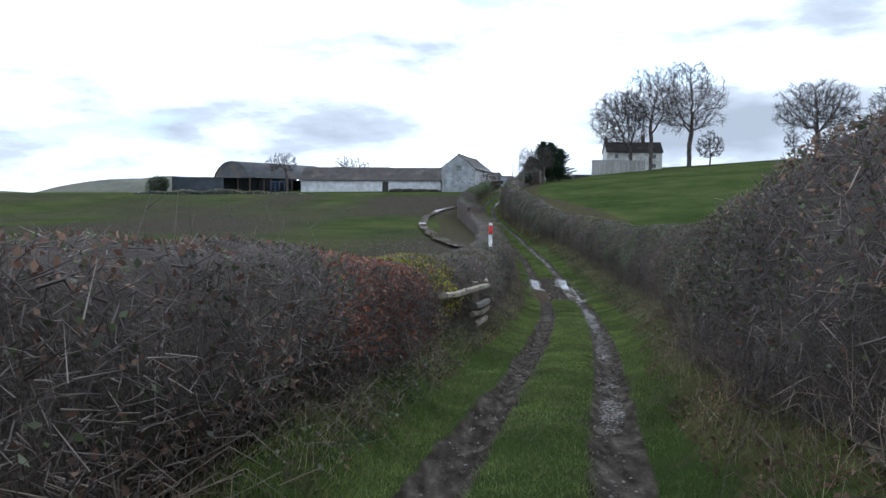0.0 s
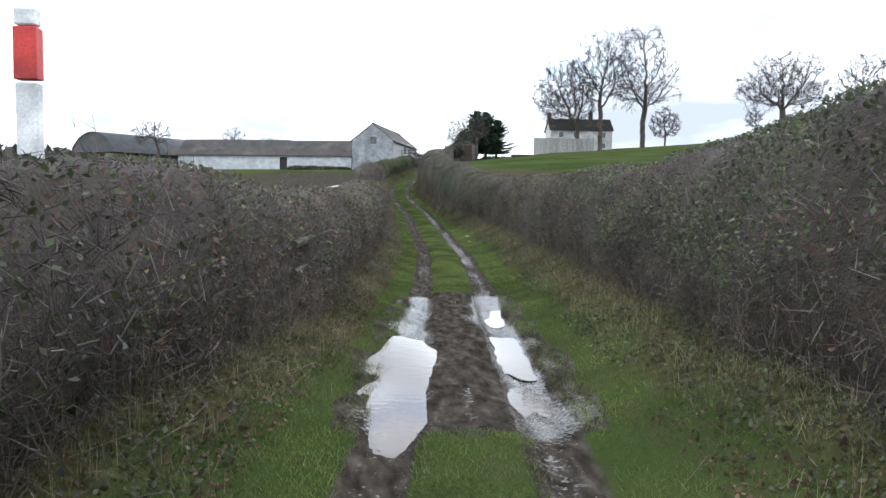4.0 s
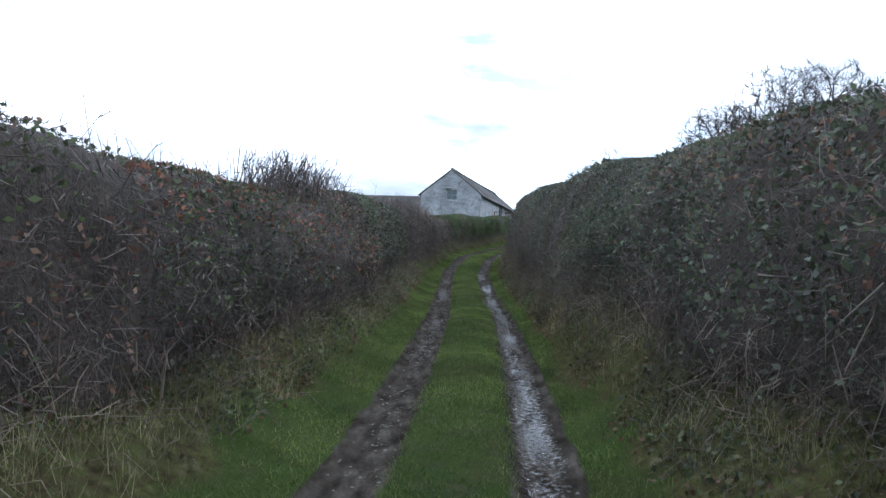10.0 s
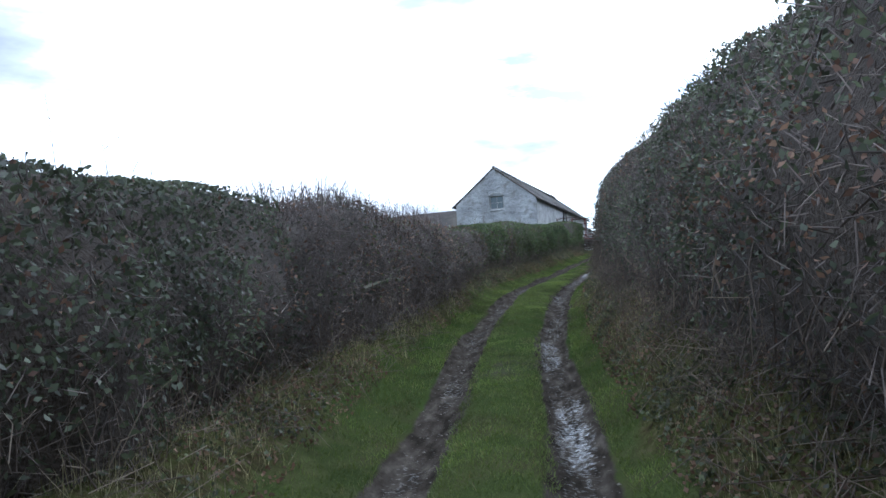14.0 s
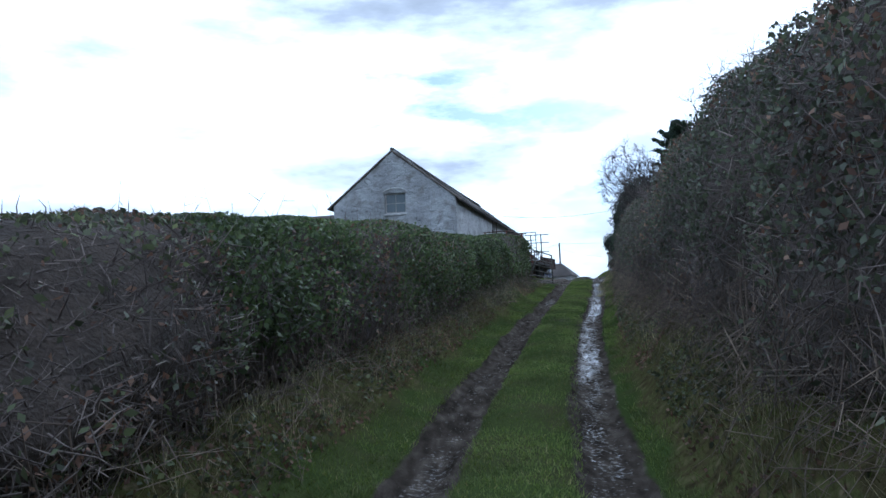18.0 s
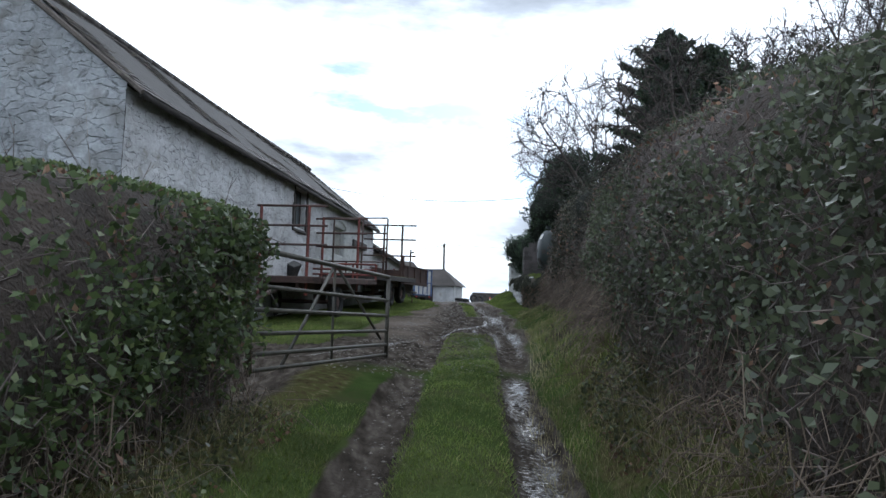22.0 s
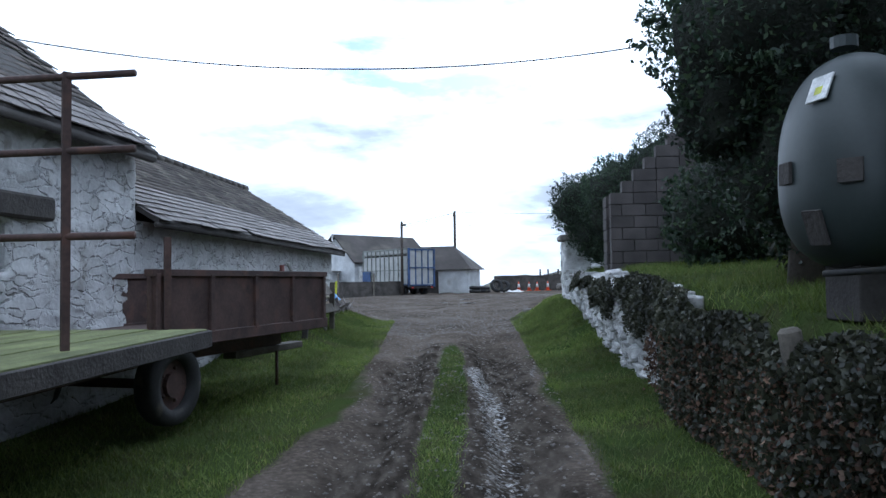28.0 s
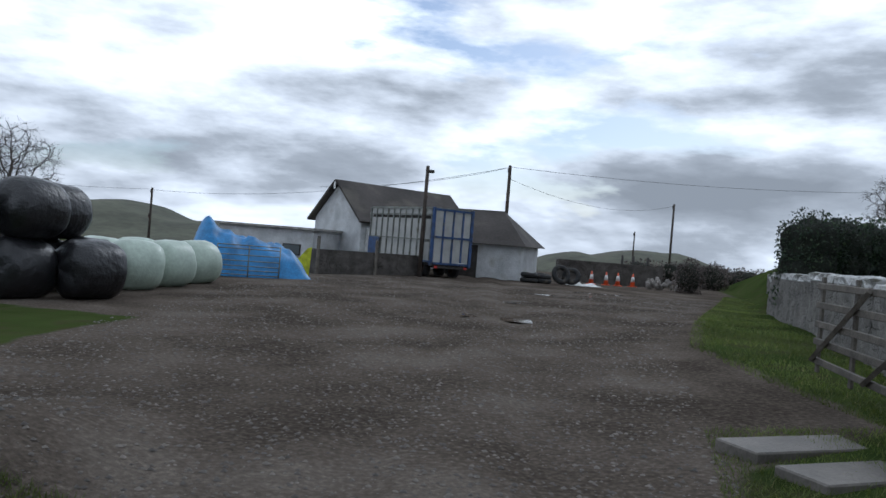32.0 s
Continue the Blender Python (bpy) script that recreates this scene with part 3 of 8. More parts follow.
def top_left(y):
    return np.interp(y, [5, 14, 18, 23, 33, 36, 39, 43, 46, 50, 62, 68, 70, 73, 83, 89, 94, 97, 100, 103.1, 103.6, 105, 106.3, 106.8, 108, 110, 112, 116.5, 118.3, 120, 126, 130, 133.5],
                     [1.8, 1.76, 1.86, 2.0, 2.45, 2.2, 2.33, 2.18, 2.12, 2.3, 2.58, 2.5, 2.35, 2.46, 2.76, 2.75, 2.74, 2.74, 2.46, 2.17, 1.48, 1.5, 1.55, 1.97, 2.06, 2.12, 2.26, 2.28, 2.1, 2.06, 1.99, 2.05, 2.15]) + np.interp(y, [53, 57, 60, 62, 66, 74, 82, 89, 94], [0.0, 0.06, 0.1, -0.03, -0.08, -0.08, -0.12, -0.08, 0.0])


def top_right(y):
    return np.interp(y, [5, 9.7, 17, 22, 25, 32, 38, 48, 54, 64, 70, 73, 79, 84, 86, 91, 97, 104, 108, 112, 115.5, 116.5, 117.5, 119, 121.5, 124, 126, 131, 137, 150],
                     [2.82, 2.65, 2.75, 2.88, 3.09, 3.34, 3.0, 3.0, 2.86, 2.78, 2.85, 2.96, 3.2, 3.09, 3.23, 3.55, 3.2, 2.98, 3.03, 3.2, 3.3, 3.15, 2.05, 2.1, 2.7, 2.8, 2.7, 3.15, 3.65, 3.5]) + np.interp(y, [5, 10, 13, 17, 20, 24, 28, 33, 38, 50, 60, 65, 70, 76, 79, 82, 85, 88, 91, 95, 100, 104, 109, 116, 126, 137], [0.12, 0.04, 0.0, 0.03, 0.02, -0.08, -0.16, -0.2, -0.04, -0.06, 0.0, -0.06, 0.06, -0.08, 0.14, 0.22, 0.2, 0.12, 0.15, 0.3, 0.36, 0.4, 0.48, 0.3, 0.1, 0.0])


def field_left(x, y):
    z = np.interp(y, [25, 38, 80, 100, 115, 133], [-2.7, -2.76, -3.1, -2.2, -1.0, 0.35]) - 0.006 * np.clip(-x - 5, 0, 120)
    z += 0.12 * vnoise(x * 0.11, y * 0.11, 3) + 0.25 * vnoise(x * 0.03, y * 0.03, 4)
    farm = step(131, 137, y)
    yard = lane_z(y) - 0.02 * np.clip(lane_x(y) - x - 3, 0, 60) - 0.012 * np.clip(-x - 20, 0, 90)
    return z * (1 - farm) + yard * farm


def field_right(x, y):
    z = -2.0 + 0.075 * np.clip(x - 8, -4, 170) + 0.048 * (np.clip(y, 10, 200) - 60)
    z += 0.15 * vnoise(x * 0.06, y * 0.06, 5)
    low = lane_z(y) + 0.55 + 0.035 * np.clip(x - 22, 0, 80)
    near = step(169, 176, y) * (1 - step(24, 44, x) * (1 - step(200, 230, y)))
    shelf = 3.02 + 0.44 * step(0.05, 0.6, x - lane_x(y) - foot_right(y)) + 0.05 * np.clip(x - 17.5, 0, 30)
    z = z + (np.minimum(z, shelf) - z) * step(146, 152, y) * (1 - step(24, 36, x))
    return z * (1 - near) + np.minimum(z, low) * near


def wall_rise(y):
    """How far the verge climbs towards the foot of the garden wall."""
    return 0.56 * step(159.0, 167.0, y) * (1 - step(169.2, 171.2, y))


def ground_z(x, y):
    x, y = np.asarray(x, float), np.asarray(y, float)
    d, z0 = x - lane_x(y), lane_z(y)
    fl, fr = foot_left(y), foot_right(y)
    lane_part = (1 - step(132, 140, y))
    ruts = -0.10 * (np.exp(-((d + 0.73) / 0.27) ** 4) + np.exp(-((d - 0.73) / 0.27) ** 4)) * (0.35 + 0.65 * (1 - step(164, 172, y)))
    ruts = ruts - 0.05 * step(31, 33.5, y) * (1 - step(41, 43.5, y)) * np.exp(-(d / 1.35) ** 6)
    crown = 0.035 * np.exp(-(d / 0.4) ** 2)
    verge = 0.06 * np.clip(-d - 1.15, 0, 3) * lane_part + 0.08 * np.clip(d - 1.15, 0, 4) * (1 - step(182, 200, y))
    left_bank = np.interp(y, [-10, 20, 60, 100, 128, 134], [0.42, 0.38, 0.42, 0.45, 0.40, 0.1])
    right_bank = np.interp(y, [-10, 20, 30, 58, 66, 74, 128, 140, 147, 152], [0.65, 0.5, 0.38, 0.42, 0.6, 0.72, 0.72, 0.6, 0.4, 0.0])
    verge = verge + wall_rise(y) * step(1.6, 2.9, d)
    lump = 1 + 0.22 * vnoise(x * 1.7, y * 1.3, 24)
    verge = verge + left_bank * lump * step(1.2, fl + 0.15, -d) * lane_part + right_bank * lump * step(1.12, fr + 0.2, d)
    near = z0 + ruts + crown + verge
    near = near + (1 - step(162, 174, y)) * (0.02 * vnoise(x * 3.1, y * 3.1, 1) + 0.04 * vnoise(x * 0.9, y * 0.9, 2))
    churn = np.exp(-((np.abs(d) - 0.73) / 0.34) ** 2) * lane_part + 0.6 * step(132, 138, y) * (1 - step(158, 164, y)) * np.exp(-((np.abs(d) - 0.8) / 0.5) ** 2)
    near = near + churn * (0.024 * vnoise(d * 7.3, y * 1.1, 6) + 0.012 * vnoise(d * 5.0, y * 2.9, 7))
    wall = step(148.5, 150.5, y) * (1 - step(168.5, 169.2, y))
    bl = step(0, 1, (-d - fl) / np.where(lane_part > 0.5, 1.3, 6.0))
    br = step(0, 1, (d - fr) / (1.6 * (1 - wall) + 0.35 * wall))
    z = near * (1 - bl) * (1 - br) + field_left(x, y) * bl + field_right(x, y) * br
    # the grass climbs to the foot of the low shed
    z = z + 0.42 * step(160.5, 164.5, y) * (1 - step(171.3, 174.0, y)) * step(1.9, 3.5, -d) * (1 - step(9, 14, -d))
    # beyond the farm the land falls away to the valley
    far = step(215, 700, np.hypot(x * 0.8, y)) + step(160, 700, np.abs(x))
    z = z - 34 * np.clip(far, 0, 1) + 4 * np.clip(far, 0, 1) * vnoise(x * 0.004, y * 0.004, 9)
    return z


def gz(x, y):
    return float(ground_z(x, y))


def build_ground():
    dcol = np.concatenate([-np.geomspace(3500, 7, 46), np.arange(-6.8, -1.4, 0.17), np.arange(-1.4, 1.45, 0.06), np.arange(1.5, 6.9, 0.17), np.geomspace(7, 3500, 46)])
    rows = np.concatenate([-np.geomspace(900, 12, 18), np.arange(-11, 172, 0.19), np.arange(172.2, 206, 0.35), np.geomspace(206.5, 4500, 70)])
    D, Y = np.meshgrid(dcol, rows)
    X = D + lane_x(Y)
    # past the lane's ends the columns run straight
    Z = ground_z(X, Y)
    verts = np.stack([X, Y, Z], -1).reshape(-1, 3)
    nr, nc = D.shape
    i = np.arange((nr - 1) * nc).reshape(nr - 1, nc)[:, :-1].ravel()
    faces = np.stack([i, i + 1, i + nc + 1, i + nc], 1)
    ob = link_mesh("ground", verts, faces, M_GROUND, smooth=True)
    tagged(ob, "muddy twin-rut farm track with grass crown, verges and fields", "ground", kind="structure")
    # masks: red mud, green gravel, blue wet
    d, y, x = D.ravel(), Y.ravel(), X.ravel()
    wob = 0.07 * vnoise(y * 0.25, y * 0 + 3.0, 11) + 0.02 * vnoise(y * 1.3, d * 0, 12)
    in_lane = (1 - step(134, 139, y)) * step(-30, -25, y)
    rut_l, rut_r = np.exp(-((d + 0.73 + wob) / 0.30) ** 4), np.exp(-((d - 0.73 + wob) / 0.30) ** 4)
    mud = np.maximum(rut_l, rut_r) * in_lane
    mud = np.maximum(mud, 0.45 * np.exp(-(d / 1.3) ** 6) * in_lane * (0.6 + 0.4 * vnoise(y * 0.35, d * 0.8, 13)))
    ragged = 0.5 * vnoise(d * 1.4, y * 0.9, 25)
    wade = step(31.2, 32.2, y + ragged) * (1 - step(42.0, 42.9, y + ragged)) * step(0, 0.25, 1.5 + 0.12 * vnoise(y * 1.1, d * 0, 26) - np.abs(d))
    mud = np.maximum(mud, wade)
    court = step(134, 139, y) * (1 - step(160, 170, y))
    wide_l = np.interp(y, [134, 140, 146.3, 150.8, 156, 163, 170], [2.4, 2.65, 2.5, 2.0, 1.6, 1.55, 2.0])
    wide_r = np.interp(y, [134, 140, 148, 156, 163, 170], [1.5, 1.5, 1.6, 1.5, 1.7, 1.9])
    wide_l, wide_r = wide_l + 0.22 * vnoise(y * 0.7, y * 0, 18), wide_r + 0.22 * vnoise(y * 0.6, y * 0, 19)
    swath = step(0, 0.5, d + wide_l) * step(0, 0.5, wide_r - d)
    strip = np.exp(-((d - 0.02 + wob) / (0.17 + 0.06 * vnoise(y * 0.8, y * 0, 16))) ** 4) * step(146, 149, y) * (1 - step(160, 166, y))
    strip = np.maximum(strip, np.exp(-((d + 0.0) / 0.36) ** 4) * (1 - step(139.5, 142.5, y)))
    mud = np.maximum(mud, court * swath * (1 - strip) * (0.30 + 0.34 * np.exp(-((d - 0.1) / 1.15) ** 4)))
    edge_l = np.interp(y, [158, 166, 170, 173, 177, 180, 190, 600], [1.6, 1.7, 1.8, 5.5, 6.4, 6.2, 40, 60])
    edge_r = np.interp(y, [158, 166, 170, 172.5, 174, 180, 184, 195, 206, 222, 300], [1.5, 1.7, 1.8, 2.4, 4.4, 4.0, 5.1, 8.8, 12.6, 17, 24])
    gravel = step(150, 168, y) * step(-0.3, 0.5, d + edge_l) * step(-0.3, 0.5, edge_r - d) * (1 - step(236, 246, y)) * (1 - strip)
    gravel = np.maximum(gravel, 0.7 * court * swath * (1 - strip))
    blot = 0.5 + 0.5 * vnoise(y * 0.45, d * 1.3, 14)
    core_l, core_r = np.exp(-((d + 0.71 + wob) / 0.27) ** 4), np.exp(-((d - 0.71 + wob) / 0.27) ** 4)
    tracks = np.clip(0.5 + 0.9 * vnoise(y * 0.22, d * 4.5 + 0.8 * vnoise(y * 0.4, d * 0, 22), 21), 0, 1)
    wet = np.maximum(core_r * (0.33 + 0.22 * blot + 0.08 * vnoise(y * 2.6, d * 9.0, 28)), core_l * (0.23 + 0.20 * blot)) * in_lane * np.interp(y, [0, 18, 28, 40], [0.8, 0.82, 1, 1])
    wet = wet + wade * (0.29 + 0.05 * step(0.3, 0.6, np.abs(d)) + 0.2 * vnoise(d * 6.0, y * 1.2, 27))
    wet = wet + 0.40 * court * swath * (0.46 + 0.58 * tracks) * step(-0.9, 0.3, d) * (1 - step(160, 166, y)) + 0.12 * gravel * blot
    # wheel tracks that swing in from the open gate
    swing = np.interp(y, [137, 139.4, 140.7, 141.9, 143.4, 144.6, 148, 152.4, 162.5, 168], [-2.6, -1.5, -1.04, -0.58, -0.05, 0.33, 0.7, -1.5, -0.66, -0.7])
    swing = np.where((y > 147) & (y < 150), 9.0, swing)
    turned = np.maximum(np.exp(-((d - swing) / 0.2) ** 2), 0.75 * np.exp(-((d - swing + 0.62) / 0.15) ** 2)) * court
    wet = np.maximum(wet, turned * np.interp(y, [148, 152], [1, 0.62]) * (0.36 + 0.30 * blot + 0.1 * vnoise(x * 5, y * 5, 30)))
    scar = np.exp(-((y - 139) / 2.6) ** 2) * np.exp(-((x - 8.5) / 3.0) ** 2)
    verge_r = step(131, 136, y) * (1 - step(148, 154, y)) * step(1.0, 1.6, d) * (1 - step(6, 8, d))
    mud = np.maximum(np.maximum(mud, scar), verge_r * (0.55 + 0.3 * vnoise(x * 0.8, y * 0.5, 15)))
    bank = step(0.0, 0.5, np.maximum(-d - foot_left(y) + 0.1, d - foot_right(y) + 0.1)) * (1 - step(1.6, 3.0, np.maximum(-d - foot_left(y), d - foot_right(y)))) * (1 - step(134, 150, y))
    mud = np.maximum(mud, bank * 0.62)
    tilled = step(3.8, 4.6, -d) * (1 - step(131, 134, y)) * step(-20, 5, y)
    mud = np.maximum(mud, tilled * (0.45 + 0.14 * vnoise(x * 0.12, y * 0.05, 17)))
    # dry rough herbage and litter, from beyond the trodden edge up to the hedge feet
    out_l, out_r = (-d - 1.1) / (foot_left(y) - 1.0), (d - 1.1) / (foot_right(y) - 1.0)
    patchy = 0.55 * vnoise(x * 0.9, y * 0.6, 20) + 0.35 * vnoise(x * 2.7, y * 2.1, 23)
    reach_l = np.interp(y, [-5, 24, 40, 134], [0.95, 0.85, 0.5, 0.48])
    reach_r = np.interp(y, [-5, 20, 34, 62, 72, 134], [0.62, 0.72, 0.6, 0.48, 0.25, 0.28])
    rough = np.maximum(step(-0.25, 0.25, out_l - reach_l + 0.5 * patchy), step(-0.25, 0.25, out_r - reach_r + 0.5 * patchy)) * (1 - step(134, 140, y)) * step(-20, -10, y)
    rough = rough * (np.abs(d) < 7)
    under = np.maximum(step(0.72, 1.05, out_l), step(0.72, 1.05, out_r)) * (1 - step(134, 140, y)) * (np.abs(d) < 7)
    mud = np.maximum(mud, under * (0.46 + 0.2 * patchy))
    rough = np.maximum(rough, tilled * (0.12 + 0.3 * vnoise(x * 0.12, y * 0.09, 29)))
    data = np.stack([mud, gravel, wet, rough], -1).astype(np.float32)
    at = ob.data.attributes.new("cover", "FLOAT_COLOR", "POINT")
    at.data.foreach_set("color", data.ravel())
    return ob


build_ground()


def hills(name, label, x0, y0, x1, y1, height, width, seed, peak=0.6):
    """A long ridge of far hills between two points of the plan."""
    n, m = 80, 14
    t = np.linspace(0, 1, n)[:, None]
    s = np.linspace(-1, 1, m)[None, :]
    dx, dy = x1 - x0, y1 - y0
    ln = math.hypot(dx, dy)
    X = x0 + dx * t + (-dy / ln) * s * width
    Y = y0 + dy * t + (dx / ln) * s * width
    prof = np.sin(np.pi * t) ** peak * (0.72 + 0.28 * vnoise(t * 5.0, t * 0, seed)) + 0.08 * vnoise(t * 17, t * 0, seed + 1)
    Z = -46 + (height + 46) * prof * np.cos(s * np.pi / 2) ** 1.2 + 6 * vnoise(X * 0.01, Y * 0.01, seed + 2)
    i = np.arange((n - 1) * m).reshape(n - 1, m)[:, :-1].ravel()
    ob = link_mesh(name, np.stack([X, Y, Z], -1).reshape(-1, 3), np.stack([i, i + 1, i + m + 1, i + m], 1), M_HILL, smooth=True)
    return tagged(ob, label, "hill", kind="structure")


hills("hill_1", "far rounded hill of brown and green grass", -1050, 1500, 0, 1600, 44, 420, 21, 1.4)
hills("hill_2", "low far green hill beyond the yard", 0, 1500, 620, 1500, 36, 300, 22)
hills("hill_3", "long far hill beyond the open fields", -1900, 1500, -250, 2300, 34, 420, 23)
hills("hill_4", "low far ridge beside the lane", 500, 1600, 1900, 1200, 24, 350, 24)

# ---- hedges: a dark heart, a tangle of twigs, green and dead leaves ----
def hedge(side, y0, y1, seed, label, green=60, dead=40, twig=110, leaf_mat=None, dead_mat=None, shoots=0, top=None, foot=None, deep=1.3, leaf=0.06, tall=0.5, drop=0.06):
    rng = np.random.default_rng(seed)
    top = top or (top_left if side < 0 else top_right)
    foot = foot or (foot_left if side < 0 else foot_right)
    length = y1 - y0
    h = thing("hedge", (float(lane_x((y0 + y1) / 2)) + side * float(foot((y0 + y1) / 2)), (y0 + y1) / 2, float(lane_z((y0 + y1) / 2))), 0, label, "hedge", "hedges along the lane", "stuff")
    inv = h.matrix_world.inverted()
    off = np.array(inv.translation)

    def place(y, s, lift=0.0, push=0.0):
        """A place on the hedge's skin: s from 0 at the foot over the face (to 1) and across the top (to 1 + top share)."""
        ft, tp = foot(y), top(y) + lift
        top_n = tp + 0.10 * vnoise(y * 0.55, y * 0 + 7 * side, 31) + 0.05 * vnoise(y * 2.1, y * 0 + 7 * side, 32)
        base = ground_z(lane_x(y) + side * (ft + 0.15), y) - lane_z(y)
        face, over = np.clip(s, 0, 1), np.clip(s - 1, 0, 1)
        lean = (0.15 + 0.45 * (top_n - base) / 3.0) if side > 0 else (0.1 + 0.22 * (top_n - base) / 3.0)
        bulge = 0.22 * np.sin(face * np.pi) + 0.16 * vnoise(y * 0.8, face * 2.2 + 7 * side, 33) + 0.09 * vnoise(y * 2.6, face * 6 + 7 * side, 34)
        d = ft + 0.15 + lean * face ** 1.5 - bulge - push + over * deep
        z = base + (top_n - base) * (face - 0.06 * np.clip(face - 0.85, 0, 1) * 4) + 0.12 * np.sin(over * np.pi) + 0.16 * over * (side > 0)
        return np.stack([lane_x(y) + side * d, y, lane_z(y) + z], -1)

    # heart
    ny, ns = max(6, int(length / 0.35)), 15
    gy, gs = np.meshgrid(np.linspace(y0, y1, ny), np.linspace(-0.02, 2.0, ns), indexing="ij")
    sk = place(gy.ravel(), gs.ravel(), 0.0 if drop < 0.1 else -drop, -0.13).reshape(ny, ns, 3)
    back = sk[:, -1:].copy()
    back[..., 2] -= 2.6
    sk = np.concatenate([sk, back], 1)
    ns += 1
    vid = np.arange(ny * ns).reshape(ny, ns)
    q = np.stack([vid[:-1, :-1], vid[1:, :-1], vid[1:, 1:], vid[:-1, 1:]], -1).reshape(-1, 4)
    link_mesh("core", sk.reshape(-1, 3) + off, q, M_CORE, h, smooth=True)
    caps = []
    for row in (sk[0], sk[-1]):
        low = row[-1].copy()
        c = np.concatenate([row, row[:1] * 0 + low]).mean(0)
        for a in range(ns):
            caps.append([c, row[a], row[(a + 1) % ns]])
    caps = np.array(caps).reshape(-1, 3)
    link_mesh("core_end", caps + off, np.arange(len(caps)).reshape(-1, 3), M_CORE, h)
    area = length * (2.4 + deep)

    def sample(n, spread):
        y = rng.uniform(y0, y1, n)
        s = rng.uniform(0.0, 1.0 + deep / 2.6, n)
        s = np.where(s > 1, 1 + (s - 1) * 2.6 / deep * 0.98, s)
        return place(y, s, (-drop * rng.random(n) ** 0.7 if drop > 0.1 else 0), rng.normal(0.0, spread + 0.3 * (drop if drop > 0.1 else 0), n)), y, s

    # twigs, a third of them bent
    n = int(area * twig * 1.0)
    p, _, ts = sample(n, 0.07)
    on_top = (ts > 0.93)[:, None]
    upward = rng.normal(size=(n, 3)) * np.array([0.8, 1.0, 0.9]) + np.array([-side * 0.25, 0, 0.4])
    upward[:, 2] *= np.where(ts > 0.93, 0.45, 1.0)
    d1 = unit(upward)
    ln = (0.06 + 0.19 * rng.random((n, 1)) ** 2.0) * np.where(on_top, 0.6, 1.0)
    mid = p + d1 * ln * 0.5
    d2 = unit(d1 + rng.normal(size=(n, 3)) * 0.45)
    end = mid + d2 * ln * 0.55
    start = p - d1 * ln * 0.35
    r = rng.uniform(0.0022, 0.006, n) * np.where(rng.random(n) > 0.985, 1.8, 1.0)
    k = n // 3
    whole = (mid[:k], end[:k], end[k:])
    v1, f1 = tubes(start, np.concatenate([whole[0], whole[2]]), r * 1.15, r * np.where(np.arange(n) < k, 0.8, 0.35))
    v2, f2 = tubes(whole[0], whole[1], r[:k] * 0.8, r[:k] * 0.25)
    link_mesh("twigs", np.concatenate([v1, v2]) + off, np.concatenate([f1, f2 + len(v1)]), M_TWIG, h)
    # grey stems rising out of the bank
    k = int(length * 34)
    y = rng.uniform(y0, y1, k)
    a = place(y, rng.uniform(-0.02, 0.22, k), 0.0, rng.normal(0.06, 0.07, k))
    a[:, 2] -= 0.06
    w1 = unit(rng.normal(size=(k, 3)) * np.array([0.30, 0.42, 0.2]) + np.array([side * 0.12, 0, 1.0]))
    ln = rng.uniform(0.12, 0.36, (k, 1))
    b = a + w1 * ln
    c = b + unit(w1 + rng.normal(size=(k, 3)) * 0.6) * ln * 0.7
    rr = 0.0022 + 0.006 * rng.random(k) ** 3
    v1, f1 = tubes(a, b, rr, rr * 0.8)
    v2, f2 = tubes(b, c, rr * 0.8, rr * 0.4)
    link_mesh("stems", np.concatenate([v1, v2]) + off, np.concatenate([f1, f2 + len(v1)]), M_BRAMBLE, h)
    if shoots:
        k = int(length * shoots * 0.8)
        y = rng.uniform(y0, y1, k)
        a = place(y, 1 + rng.uniform(0, 0.9, k))
        up = unit(rng.normal(size=(k, 3)) * 0.35 + np.array([0, 0, 1.0]))
        ln = rng.uniform(0.1, 1.0, (k, 1)) ** 1.7 * tall + 0.1
        b = a + up * ln
        side_d = unit(up + rng.normal(size=(k, 3)) * 0.9)
        c0 = a + up * ln * rng.uniform(0.3, 0.8, (k, 1))
        c1 = c0 + side_d * ln * 0.45
        rr = rng.uniform(0.003, 0.007, k) * (1.0 + 0.8 * (drop > 0.3))
        v, f = tubes(np.concatenate([a - up * 0.2, c0]), np.concatenate([b, c1]), np.concatenate([rr, rr * 0.7]), np.concatenate([rr * 0.3, rr * 0.2]))
        link_mesh("shoots", v + off, f, M_TWIG, h)
    for name, count, mat, size in (("leaves", green, leaf_mat or M_LEAF, leaf), ("dead_leaves", dead, dead_mat or M_DEAD, leaf * 0.95)):
        n = int(area * count)
        if n < 5:
            continue
        n = int(n * 1.35)
        c, y, s = sample(int(n * 1.9), 0.07)
        keep = vnoise(y * 0.45, s * 2.2 + seed, 41 if name == "leaves" else 42) + rng.normal(0, 0.35, len(y)) > (-0.35 if name == "leaves" else 0.0)
        keep &= rng.random(len(y)) > 0.65 * np.clip((0.34 - s) / 0.15, 0, 1)
        c = c[keep][:n]
        c[:, 2] += 0.02
        v, f = leaves(c, size, rng, 0.3)
        link_mesh(name, v + off, f, mat, h)
    return h


